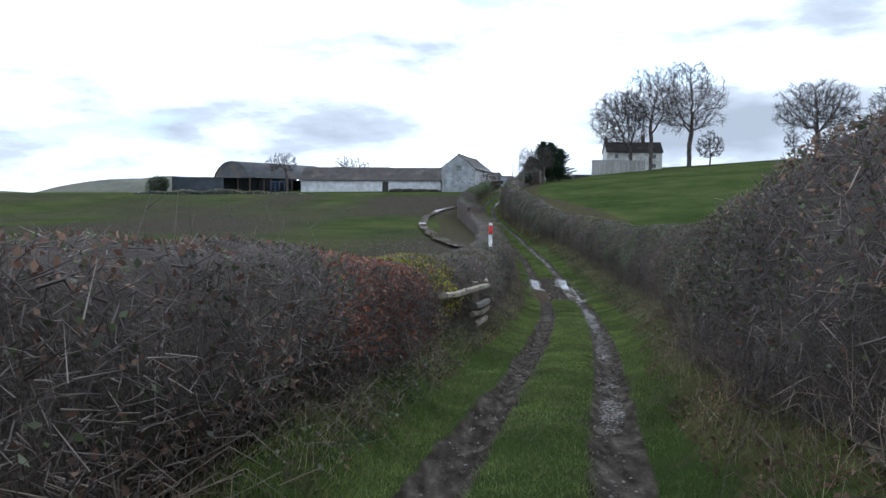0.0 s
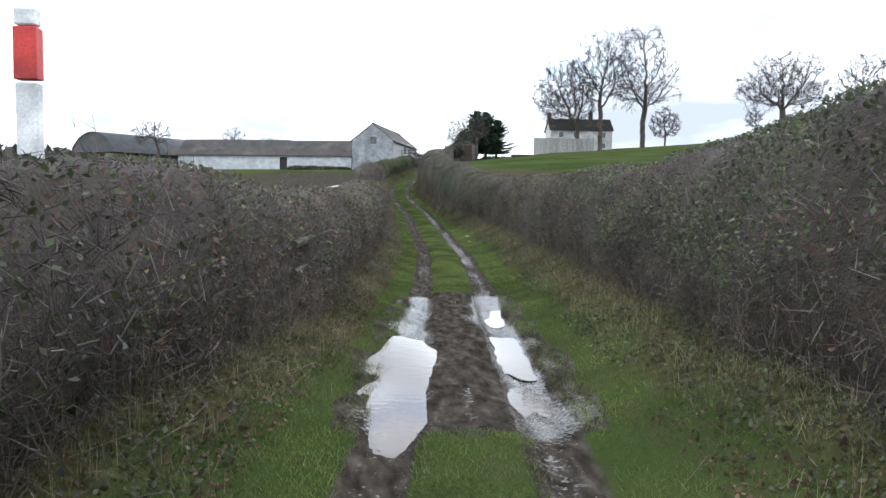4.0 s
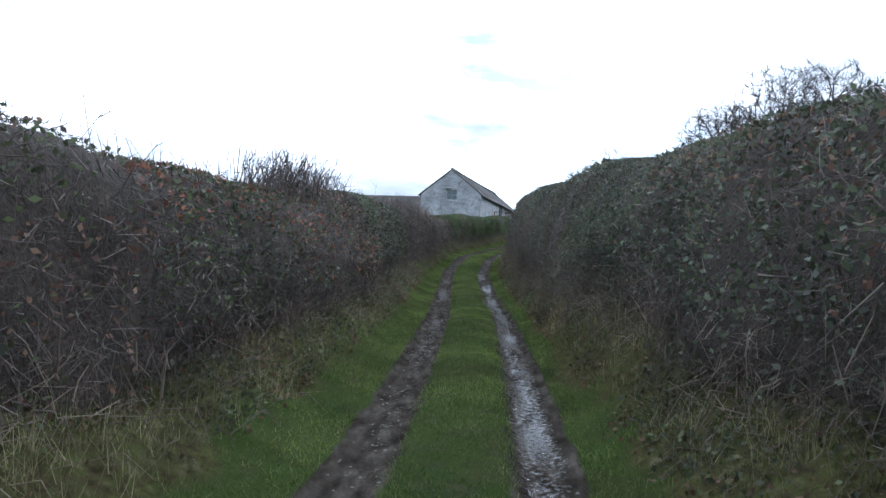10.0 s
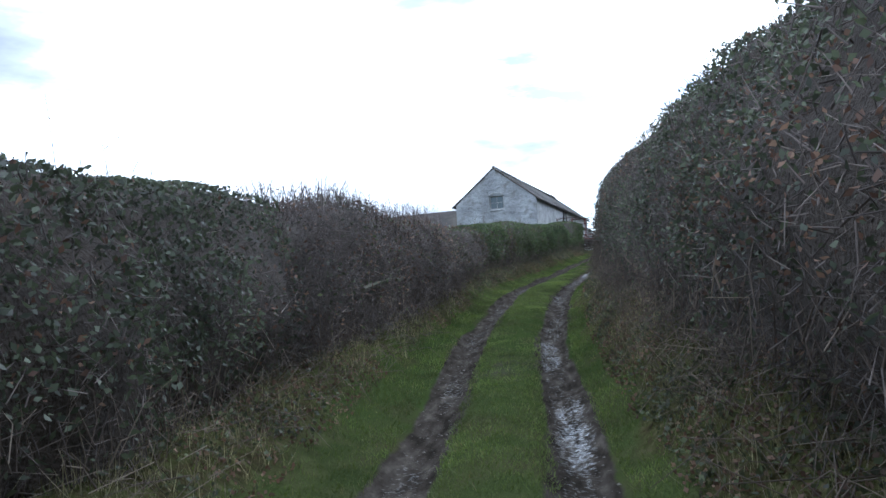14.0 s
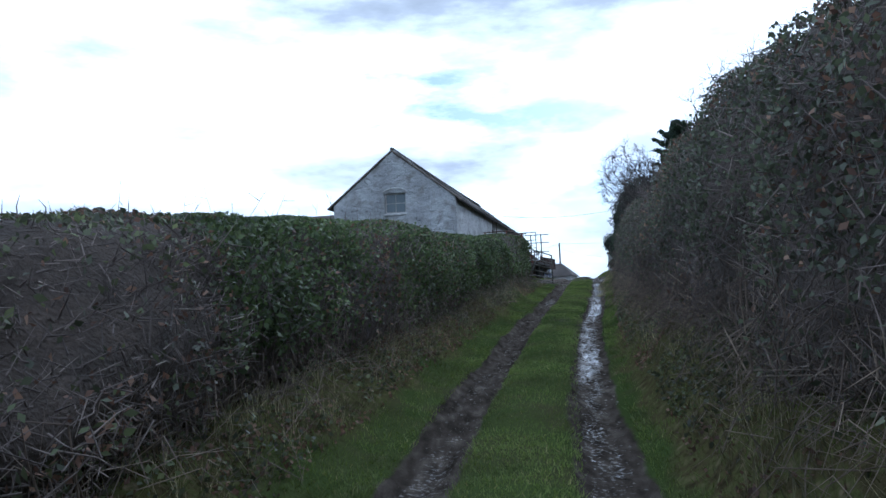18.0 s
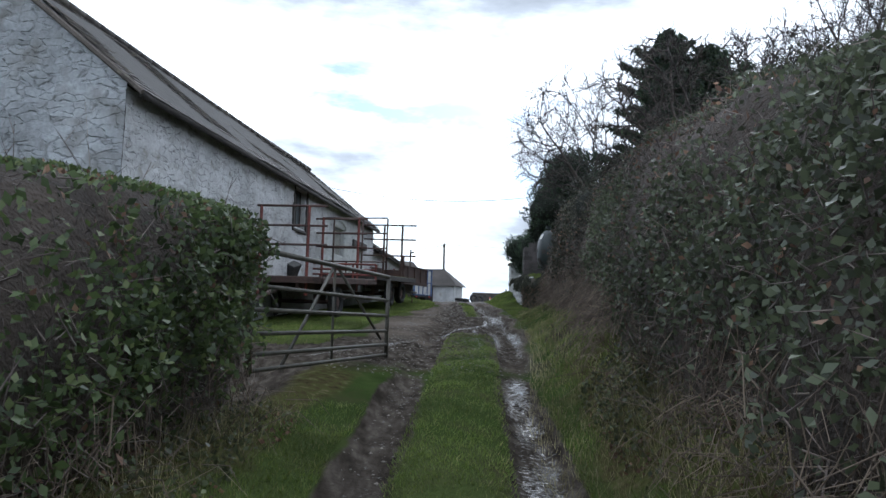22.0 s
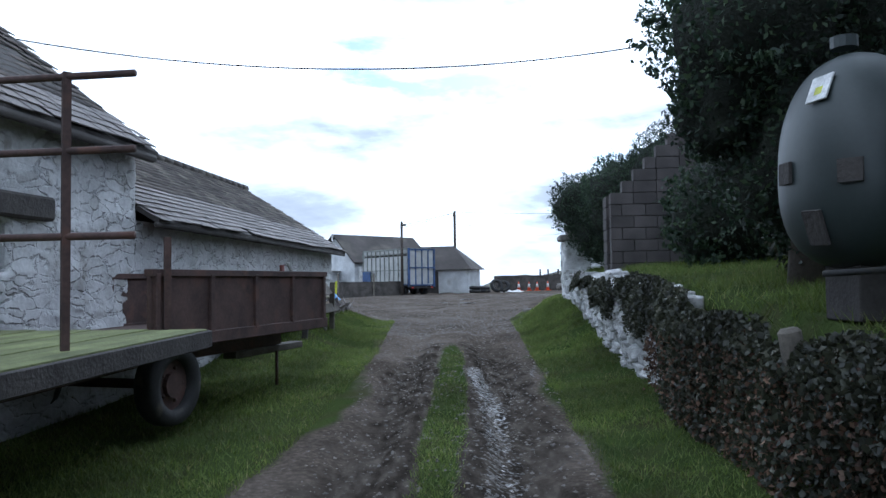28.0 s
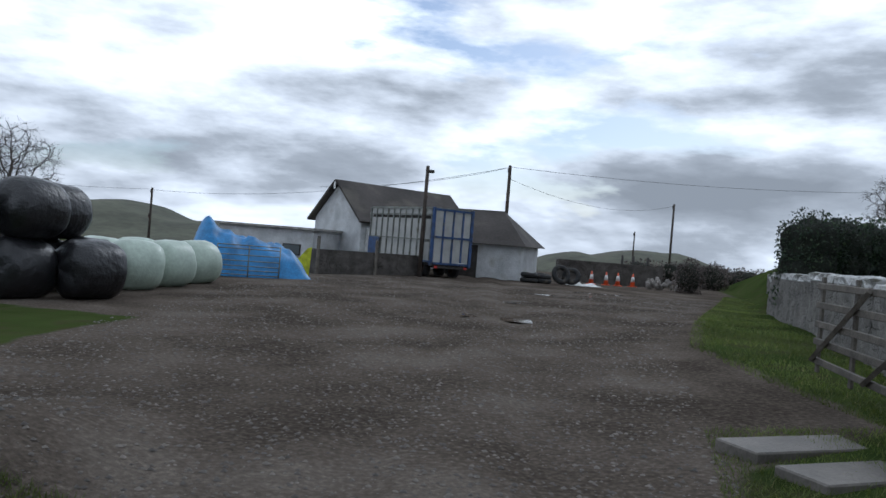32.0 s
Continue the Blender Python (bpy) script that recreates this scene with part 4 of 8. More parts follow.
hedge(-1, -7, 6.5, 1, "trimmed hedge of brown twigs with russet dead leaves", 26, 60, 210, shoots=2, leaf=0.055)
hedge(-1, 6.5, 12.3, 34, "trimmed beech hedge thick with russet dead leaves", 20, 110, 190, dead_mat=M_RED, shoots=3, leaf=0.06)
hedge(-1, 12.3, 14.7, 2, "clipped hedge with yellow-green gorse sprigs", 150, 40, 110, leaf_mat=M_YELLOW, dead_mat=M_RED, shoots=6)
hedge(-1, 14.7, 27, 3, "low trimmed hedge of bare brown twigs", 40, 22, 150, shoots=5)
hedge(-1, 27, 42, 4, "trimmed hedge of bare twigs with a few leaves", 45, 18, 150, shoots=2)
hedge(-1, 42, 58, 5, "trimmed hawthorn hedge with scattered green leaves", 70, 36, 150, shoots=2)
hedge(-1, 58, 69, 6, "thick hedge with green bramble leaves", 90, 44, 140, shoots=8)
hedge(-1, 69, 73.5, 7, "thick hedge of bramble leaves and brown twigs", 130, 40, 180, dead_mat=M_RED, shoots=14, tall=0.4)
hedge(-1, 73.5, 79, 33, "overgrown open hedge with brown leaves and tall crooked shoots", 90, 60, 200, dead_mat=M_RED, shoots=110, tall=0.6, drop=0.35)
hedge(-1, 79, 92, 8, "clipped dark green ivy-grown hedge", 260, 24, 100, leaf_mat=M_IVY, shoots=4)
hedge(-1, 92, 103.4, 9, "twiggy hedge with russet leaves and tall bare shoots", 30, 45, 360, shoots=110, tall=0.42, drop=0.2)
hedge(-1, 103.4, 108.3, 32, "clipped brown twiggy hedge with a few green leaves", 120, 60, 200, shoots=4)
hedge(-1, 108.3, 120, 10, "clipped hedge dense with green leaves", 330, 30, 100, leaf_mat=M_GREEN, leaf=0.064, shoots=4)
hedge(-1, 120, 133.2, 11, "clipped hedge with green ivy ending at the gate", 420, 20, 60, leaf_mat=M_GREEN, leaf=0.07, shoots=3)
hedge(1, -7, 8, 21, "tall tangled hedge of brown twigs on a bank", 35, 60, 190)
hedge(1, 8, 26, 22, "tall hedge of brown twigs with evergreen patches", 85, 40, 190)
hedge(1, 26, 44, 23, "tall trimmed hedge of twigs and dull leaves on a grass bank", 150, 20, 120)
hedge(1, 44, 62, 24, "tall trimmed hedge with dull green leaves", 110, 36, 140)
hedge(1, 62, 73, 25, "high hedge over a rooty bank, part ivy and part twigs", 190, 50, 120, leaf_mat=M_IVY)
hedge(1, 73, 85, 31, "high clipped hedge thick with glossy ivy leaves", 360, 40, 110, leaf_mat=M_IVY, leaf=0.05)
hedge(1, 85, 98, 26, "high clipped hedge of brown bramble and dark ivy", 230, 60, 160, leaf_mat=M_IVY, leaf=0.052)
hedge(1, 98, 118, 27, "high hedge bank grown with ivy and dead bramble", 210, 60, 170, leaf_mat=M_IVY, leaf=0.055)
hedge(1, 118, 127, 28, "open tangled hedge of brambles and ivy on a bank", 240, 40, 200, leaf_mat=M_IVY, leaf=0.05, shoots=60, tall=0.9, drop=0.2)
hedge(1, 127, 139, 29, "high ivy-covered hedge bank beside the gate", 420, 16, 90, leaf_mat=M_IVY, leaf=0.06, shoots=4)
hedge(1, 139, 149.5, 30, "overhanging mass of ivy and bramble on the bank", 330, 24, 130, leaf_mat=M_IVY_SHADED, leaf=0.065, shoots=6, deep=3.2)


def bramble_bank(y0, y1, count, seed, tall):
    """Dead bramble stems arching down over the earth bank."""
    rng = np.random.default_rng(seed)
    y = rng.uniform(y0, y1, count)
    ft = foot_right(y)
    u = rng.random(count) ** 0.8
    d0 = ft + 0.45 - 0.55 * (1 - u)
    x0 = lane_x(y) + d0
    z0 = ground_z(lane_x(y) + ft - 0.1, y) + 0.12 + tall * u
    p = np.stack([x0, y, z0], -1)
    way = np.stack([-rng.uniform(0.1, 0.7, count), rng.normal(0, 0.6, count), rng.uniform(-0.5, 0.7, count)], -1)
    ln = rng.uniform(0.15, 0.55, (count, 1))
    a = p + unit(way) * ln * 0.5
    fall = unit(way + np.array([-0.2, 0, -0.9]))
    b = a + fall * ln * 0.6
    b[:, 2] = np.maximum(b[:, 2], ground_z(b[:, 0], b[:, 1]) + 0.01)
    r = rng.uniform(0.002, 0.005, count)
    v1, f1 = tubes(p, a, r, r * 0.85)
    v2, f2 = tubes(a, b, r * 0.85, r * 0.4)
    ob = link_mesh("bramble_stems", np.concatenate([v1, v2]), np.concatenate([f1, f2 + len(v1)]), M_BRAMBLE)
    tagged(ob, "dead brown bramble stems arching over the earth bank", "bramble", kind="stuff")


bramble_bank(134.0, 149.0, 4000, 61, 1.5)
bramble_bank(98.0, 131.0, 3000, 62, 0.7)
bramble_bank(66.0, 98.0, 1800, 63, 0.7)

# ---- trees ----
def grow(height, width, seed, clear=0.3, lean=(0.0, 0.0), trunk=0.4, count=520, thin=0.01, twigs=3, low=0.5):
    """Branches of a bare tree as rods: a clear stem, then limbs that fork towards the free room of a domed crown, with twigs at their ends."""
    rng = np.random.default_rng(seed)
    stride = height / 30
    foot = height * clear
    mid = np.array([lean[0] * height, lean[1] * height, foot + (height - foot) * 0.52])
    half = np.array([width / 2, width / 2, (height - foot) * 0.54])
    goal = unit(rng.normal(size=(count * 2, 3))) * (rng.random((count * 2, 1)) ** 0.4) * half
    goal *= 1 + 0.16 * vnoise(goal[:, :1] * 0.5 + seed, goal[:, 1:2] * 0.5, seed)
    goal = (mid + goal)[goal[:, 2] > -half[2] * (0.55 + 0.45 * low * rng.random(count * 2))][:count]
    nodes, parent = [np.zeros(3)], [-1]
    bole = max(3, int(foot / stride))
    for k in range(bole):
        nodes.append(np.array([lean[0] * 0.35, lean[1] * 0.35, 1.0]) * foot * (k + 1) / bole + rng.normal(0, 0.0035 * height, 3) * (k > 0) * np.array([1, 1, 0]))
        parent.append(k)
    best, who = np.full(len(goal), 1e9), np.zeros(len(goal), int)

    def look_up(first):
        for k in range(first, len(nodes)):
            far = np.linalg.norm(goal - nodes[k], axis=1)
            near = far < best
            best[near], who[near] = far[near], k

    look_up(max(1, bole - 2))
    alive = np.ones(len(goal), bool)
    used = {}
    for _ in range(110):
        pull = np.where(alive)[0]
        if not len(pull):
            break
        first = len(nodes)
        for k in np.unique(who[pull]):
            way = unit(goal[pull[who[pull] == k]] - nodes[k]).sum(0)
            back = nodes[k] - nodes[parent[k]] if parent[k] >= 0 else np.array([0, 0, 1.0])
            way = unit(unit(way) + unit(back) * 0.45 + rng.normal(0, 0.24, 3))
            if used.get(k, 0) > 3:
                alive[pull[who[pull] == k]] = False
                continue
            used[k] = used.get(k, 0) + 1
            nodes.append(nodes[k] + way * stride)
            parent.append(int(k))
        look_up(first)
        alive &= best > stride * 1.25
    P = np.array(nodes)
    tips = np.zeros(len(P))
    kids = np.bincount(np.array(parent[1:]), minlength=len(P))
    tips[kids == 0] = 1
    for k in range(len(P) - 1, 0, -1):
        tips[parent[k]] += tips[k]
    power = math.log(trunk / thin) / math.log(max(tips[0], 3))
    rad = thin * np.maximum(tips, 1) ** power
    a, b = P[np.array(parent[1:])], P[1:]
    p0, p1, r0, r1 = [a], [b], [np.minimum(rad[np.array(parent[1:])], rad[1:] * 1.5)], [rad[1:]]
    ends = np.where((tips <= 7) & (np.arange(len(P)) > bole))[0]
    back = unit(P[ends] - P[np.array(parent)[ends]])
    for _ in range(twigs):
        way = unit(back + rng.normal(0, 0.55, (len(ends), 3)))
        ln = stride * rng.uniform(0.6, 1.7, (len(ends), 1))
        q = P[ends] + way * ln
        e = q + unit(way + rng.normal(0, 0.5, way.shape)) * ln * 0.7
        p0.append(P[ends])
        p1.append(e if thin > 0.015 else q)
        r0.append(np.full(len(ends), thin * 0.8))
        r1.append(np.full(len(ends), thin * 0.5))
        if thin <= 0.015:
            p0.append(q)
            p1.append(e)
            r0.append(np.full(len(ends), thin * 0.62))
            r1.append(np.full(len(ends), thin * 0.4))
    return np.concatenate(p0), np.concatenate(p1), np.concatenate(r0), np.concatenate(r1)


def bare_tree(x, y, height, width, seed, label, name="bare_tree", sink=0.3, group="bare trees round the farm", z=None, **kw):
    z = gz(x, y) - sink if z is None else z
    t = thing(name, (x, y, z), 0, label, "tree", group)
    p0, p1, r0, r1 = grow(height, width, seed, **kw)
    thick = r0 > max(0.035, kw.get("thin", 0.01) * 1.6)
    v, f = tubes(p0[thick], p1[thick], r0[thick], r1[thick], 6)
    link_mesh("trunk", v, f, M_BARK, t, "grey-brown trunk and limbs", True)
    v, f = tubes(p0[~thick], p1[~thick], r0[~thick], r1[~thick], 3)
    link_mesh("crown", v, f, M_CROWN, t, "open crown of bare twigs")
    return t


FAR = dict(thin=0.028, count=950, twigs=6)
bare_tree(44.6, 183.5, 19.0, 14.0, 51, "bare wind-bent beech behind the farmhouse fence", lean=(-0.14, 0), trunk=0.42, clear=0.26, **FAR)
bare_tree(48.6, 181.0, 23.5, 14.5, 52, "tall bare beech standing beside the farmhouse", trunk=0.46, clear=0.38, **FAR)
bare_tree(59.0, 185.0, 25.0, 15.5, 53, "tall bare beech with upright limbs near the farmhouse", trunk=0.55, clear=0.26, **FAR)
bare_tree(89.9, 185.0, 18.8, 20.0, 54, "round-headed bare beech alone in the field", trunk=0.62, clear=0.27, **FAR)
bare_tree(110.5, 188.0, 17.5, 14.0, 55, "slender bare tree on the field's skyline", trunk=0.34, clear=0.36, thin=0.034, count=420, twigs=4)
bare_tree(65.8, 190.0, 8.2, 6.8, 56, "small bare tree on the field's skyline", trunk=0.2, clear=0.12, thin=0.03, count=300, twigs=4)
bare_tree(86.8, 190.0, 7.5, 4.0, 57, "small leaning bare tree beside the big beech", lean=(-0.12, 0), trunk=0.15, thin=0.03, count=150, twigs=4)
bare_tree(95.5, 190.0, 6.4, 7.0, 58, "small bare tree beside the big beech", trunk=0.16, thin=0.03, clear=0.15, count=260, twigs=4)
bare_tree(127.0, 178.0, 17.0, 14.0, 59, "bare tree at the field's far edge", trunk=0.4, clear=0.25, **FAR)
bare_tree(145.0, 172.0, 16.0, 14.0, 60, "bare wind-swept tree at the field's far edge", trunk=0.4, clear=0.25, lean=(-0.1, 0), **FAR)
bare_tree(-29.6, 143.0, 7.8, 6.5, 61, "small gnarled bare tree before the barns", lean=(-0.12, 0), trunk=0.22, thin=0.024, count=170, clear=0.45, twigs=3)
bare_tree(-20.3, 152.0, 7.2, 4.0, 62, "bare treetop behind the byre roof", thin=0.02, count=90, clear=0.5, trunk=0.16)
bare_tree(-28.0, 242.0, 11.5, 9.5, 63, "bare ash tree beyond the bales", trunk=0.3, thin=0.018, count=500)
bare_tree(58.0, 232.0, 10.0, 10.0, 64, "bare wind-bent tree behind the garden hedge", lean=(-0.15, 0), trunk=0.25, thin=0.018, count=420)
bare_tree(17.5, 151.4, 6.6, 4.5, 65, "bare fan-shaped tree leaning over the lane", lean=(-0.2, 0.0), trunk=0.10, clear=0.26, thin=0.0085, count=700, twigs=4, z=3.3, low=0.3)
bare_tree(16.6, 128.5, 6.0, 5.0, 66, "bare tree with crooked limbs on the hedge bank", lean=(-0.06, 0), trunk=0.16, z=2.4, thin=0.008, clear=0.3, count=480, twigs=4)
bare_tree(14.6, 137.5, 3.5, 3.4, 67, "tangled bare thorn on the bank", lean=(-0.1, 0.05), trunk=0.1, z=3.0, thin=0.007, clear=0.2, count=420, twigs=4)
bare_tree(float(lane_x(78.1)) - 2.75, 78.1, 1.4, 1.1, 68, "gnarled pollard stump with thin crooked shoots in the hedge", "pollard_stump", z=float(lane_z(79.2)) + 1.15, trunk=0.10, thin=0.007, clear=0.5, count=90, twigs=3, group="")


def leafy(name, label, category, lumps, count, mat, size, seed, at, trunk=None, group="", narrow=0.55, core=0.74, wisps=0):
    """An evergreen mass: heart lumps coloured dark as the shade inside it, and a loose skin of small leaves with gaps
    and an uneven outline.
    """
    rng = np.random.default_rng(seed)
    t = thing(name, at, 0, label, category, group)
    vol = np.array([rx * rz for _, _, _, rx, _, rz in lumps])
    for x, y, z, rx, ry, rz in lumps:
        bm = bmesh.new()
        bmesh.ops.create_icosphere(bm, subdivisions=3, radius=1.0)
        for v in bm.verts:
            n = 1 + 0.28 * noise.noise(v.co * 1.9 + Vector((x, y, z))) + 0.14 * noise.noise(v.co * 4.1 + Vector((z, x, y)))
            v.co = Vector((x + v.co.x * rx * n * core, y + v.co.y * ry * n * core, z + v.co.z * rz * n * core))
        part("heart", bm, M_HEART_SHADE, t, "", True)
    count = int(count * 1.15)
    pick = rng.choice(len(lumps), count, p=vol / vol.sum())
    L = np.array(lumps)[pick]
    d = unit(rng.normal(size=(count, 3)))
    bump = 1 + 0.14 * vnoise(d[:, 0] * 2.6 + L[:, 0] * 3, d[:, 2] * 2.6 + L[:, 2], seed) + 0.11 * vnoise(d[:, 1] * 6 + L[:, 1], d[:, 2] * 6, seed + 1)
    rad = (bump * (1.05 - 0.36 * rng.random(count) ** 1.4))[:, None]
    c = L[:, :3] + d * L[:, 3:6] * rad
    if wisps:
        # feathery sprays standing out of the skin
        out = unit(d[:wisps] + np.array([0, 0, 0.5]) + rng.normal(0, 0.3, (wisps, 3)))
        root = L[:wisps, :3] + d[:wisps] * L[:wisps, 3:6] * bump[:wisps, None]
        along = np.linspace(0, 0.22, 16)[None, :, None] * rng.uniform(0.4, 1.0, (wisps, 1, 1))
        spray = root[:, None] + out[:, None] * along + rng.normal(0, 0.018, (wisps, 16, 3))
        c = np.concatenate([c, spray.reshape(-1, 3)])
    v, f = leaves(c, size, rng, 0.5, narrow)
    link_mesh("foliage", v, f, mat, t)
    if trunk:
        bar("trunk", t, M_BARK, (0, 0, -0.3), (trunk[1], 0, trunk[0]), trunk[2], 9, "", trunk[2] * 0.6)
    return t


def fir(x, y, height, radius, seed, label, z=None, first=0.12):
    """A conifer: tiers of drooping boughs, each with a fan of needle sprays."""
    rng = np.random.default_rng(seed)
    z = gz(x, y) - 0.2 if z is None else z
    t = thing("conifer", (x, y, z), 0, label, "tree", "conifers by the garden")
    bar("trunk", t, M_BARK, (0, 0, -0.3), (0, 0, height * 0.97), 0.24, 9, "", 0.03)
    P0, P1, R0, R1, C = [], [], [], [], []
    n = int(height * 15)
    for k in range(n):
        s = first + (1 - first) * k / n
        zz = height * s
        reach = radius * ((1 - s) ** 0.55) * rng.uniform(0.35, 1.3) + 0.12
        az = k * 2.399 + rng.uniform(-0.3, 0.3)
        out = np.array([math.cos(az), math.sin(az), 0.0])
        rise = -0.12 + 0.7 * s ** 2
        p = np.array([0, 0, zz])
        for b in range(4):
            q = p + unit(out + np.array([0, 0, rise + 0.12 * b])) * reach / 4
            P0.append(p), P1.append(q), R0.append(0.022 * (1 - b / 5)), R1.append(0.022 * (1 - (b + 1) / 5))
            m = int(46 * reach) + 22
            w = rng.uniform(0, 1, (m, 1))
            cc = p + (q - p) * w + rng.normal(0, 1, (m, 3)) * np.array([0.15, 0.15, 0.07]) * (1.2 - 0.2 * b)
            C.append(cc)
            p = q
    v, f = tubes(P0, P1, R0, R1, 4)
    link_mesh("boughs", v, f, M_BARK, t)
    c = np.concatenate(C)
    v, f = leaves(c, 0.26, rng, 0.6, 0.26)
    link_mesh("needles", v, f, M_NEEDLE, t, "dark drooping needle sprays")
    return t


fir(19.0, 149.2, 7.4, 2.9, 71, "tall dark spruce above the ivy bank", z=3.4)
fir(20.6, 149.6, 7.2, 3.0, 72, "dark spruce close beside a taller one", z=3.4)
fir(22.4, 150.0, 6.0, 2.9, 73, "broad dark spruce at the garden edge", z=3.5)
fir(21.4, 156.0, 7.2, 2.6, 74, "dark drooping spruce behind the oil tank", z=3.6)
leafy("yew", "dense dark yew leaning over the oil tank", "tree", [(-0.5, 0, 2.6, 1.0, 1.0, 1.3), (0.3, 0.2, 3.9, 1.2, 1.1, 1.3), (0, 0, 1.3, 0.9, 0.9, 1.2), (1.0, 0.3, 2.4, 1.2, 1.2, 1.7), (-0.75, 0.2, 1.7, 0.6, 0.6, 0.6)], 24000, M_NEEDLE, 0.08, 81, (17.4, 156.3, 3.4), (2.0, 0.1, 0.2), core=0.8, wisps=300)
leafy("yew", "low drooping yew beside the block screen", "bush", [(0, 0, 0.9, 1.0, 1.0, 1.0), (0.9, 0.3, 0.9, 1.1, 1.0, 1.1)], 9000, M_NEEDLE, 0.09, 88, (18.5, 160.4, 3.4), core=0.84, wisps=260)
leafy("pine", "thin tall pine with few tufted boughs", "tree", [(-0.45, 0, 4.45, 0.22, 0.25, 0.15), (0.9, -0.3, 4.9, 0.8, 0.7, 0.4), (0.6, 0, 3.6, 0.5, 0.4, 0.15), (0, 0, 6.3, 1.5, 1.4, 0.8), (-0.15, 0, 3.8, 0.2, 0.2, 0.12)], 4500, M_NEEDLE, 0.09, 95, (21.0, 166.8, 3.5), (6.4, 0, 0.12), core=0.5, wisps=200)
leafy("evergreen_bush", "dense evergreen bush behind the oil tank", "bush", [(0, 0, 1.2, 0.85, 0.9, 1.4), (0.8, 0.4, 1.5, 0.9, 0.9, 1.5), (-0.1, 0.8, 0.8, 0.8, 0.8, 1.0), (1.6, 0.5, 2.0, 1.0, 1.0, 1.6)], 10000, M_IVY_SHADED, 0.075, 82, (18.35, 156.6, 3.4))
leafy("cypress_hedge", "feathery dark cypress hedge behind the gate pier", "hedge",
      [(0.2, 1.45, 1.75, 0.85, 0.9, 0.75), (0.45, 1.0, 1.05, 0.7, 0.85, 0.8), (0.7, 0, 1.6, 0.95, 1.1, 1.2), (1.4, -0.9, 1.9, 1.0, 1.1, 1.3), (1.5, 0.9, 1.5, 1.0, 1.0, 1.2), (2.6, -0.6, 2.0, 1.0, 1.2, 1.5), (1.0, -0.3, 0.6, 0.9, 1.3, 0.7)],
      110000, M_NEEDLE, 0.066, 83, (17.95, 166.3, 3.45), narrow=0.3, core=0.84, wisps=1300)
leafy("ivy_clump", "rounded clump of ivy crowning the bank", "ivy", [(0, 0, 0.4, 1.2, 1.6, 1.1), (0.9, 1.6, 0.5, 1.3, 1.6, 1.2), (1.6, -0.6, 0.9, 1.3, 1.6, 1.3), (1.0, 3.2, 0.5, 1.2, 1.5, 1.1)], 22000, M_IVY_SHADED, 0.06, 84, (14.9, 142.0, 3.6))
leafy("ivy_clump", "ivy thick round a leaning thorn trunk", "ivy", [(0, 0, 0.3, 1.1, 1.5, 1.0), (0.9, 1.2, 0.6, 1.1, 1.3, 1.2)], 11000, M_IVY_SHADED, 0.06, 85, (13.6, 132.6, 3.0))
leafy("ivy_clump", "thick ivy and bramble mound above the bank", "ivy", [(0, 0, 0.5, 1.0, 1.3, 1.1), (0.9, 0.6, 1.1, 1.1, 1.2, 1.2), (0.4, -1.5, 0.8, 1.1, 1.4, 1.1), (1.6, -0.8, 1.4, 1.2, 1.4, 1.3)], 22000, M_IVY_SHADED, 0.06, 94, (16.3, 148.7, 3.3))
leafy("garden_hedge", "tall square-cut dark garden hedge", "hedge", [(k * 1.1, k * 0.4, h, 0.95, 0.9, 0.95) for k in range(10) for h in (0.3, 1.1, 1.75)], 52000, M_NEEDLE, 0.1, 86, (25.6, 188.3, 3.05), core=0.8)
leafy("holly_bush", "dark rounded bush at the field barns", "bush", [(0, 0, 1.6, 2.0, 1.8, 1.9), (0.8, 0.2, 2.3, 1.4, 1.4, 1.3)], 5000, M_IVY, 0.22, 87, (-55.2, 146.0, gz(-55, 146)), (1.0, 0, 0.2))
leafy("clipped_stub", "clipped brown hedge stub at the road corner", "hedge", [(0, 0, 0.8, 0.8, 0.7, 1.0)], 2500, M_TWIG, 0.09, 89, (28.4, 206.9, gz(28.4, 206.9)))
leafy("clipped_stub", "clipped brown hedge stub farther along the road", "hedge", [(0, 0, 0.7, 1.1, 0.8, 1.0)], 2500, M_TWIG, 0.10, 90, (33.0, 216.0, gz(33, 216)))
leafy("brush_heap", "long dark heap of brushwood and dung along the byre", "heap", [(0, 0, 0.1, 1.5, 0.9, 0.5), (2.2, -0.3, 0.1, 1.6, 0.9, 0.5), (4.6, -0.7, 0.1, 1.7, 0.9, 0.45), (6.8, -1.1, 0.1, 1.4, 0.8, 0.4)], 4000, M_DEAD, 0.14, 91, (-9.0, 141.2, gz(-6, 140.5)), core=0.95)
leafy("earth_bank", "rough earth and weed bank below the barns", "bank", [(0, 0, 0, 4.0, 1.5, 0.9), (6, -0.3, 0, 4.5, 1.5, 1.1), (12.5, -0.2, 0.1, 4.5, 1.5, 1.2), (18.5, 0, 0.1, 4.0, 1.5, 1.0), (24.5, 0, 0, 4.0, 1.5, 0.8)], 6000, M_STRAW, 0.2, 92, (-52.0, 136.0, gz(-40, 136)), core=0.96)
leafy("road_hedge", "dark clipped hedge along the road beyond the yard", "hedge", [(k * 2.4, k * 1.2, 0.7, 1.7, 1.1, 1.0) for k in range(10)], 9000, M_TWIG, 0.16, 93, (30.0, 222.0, gz(36, 226)))

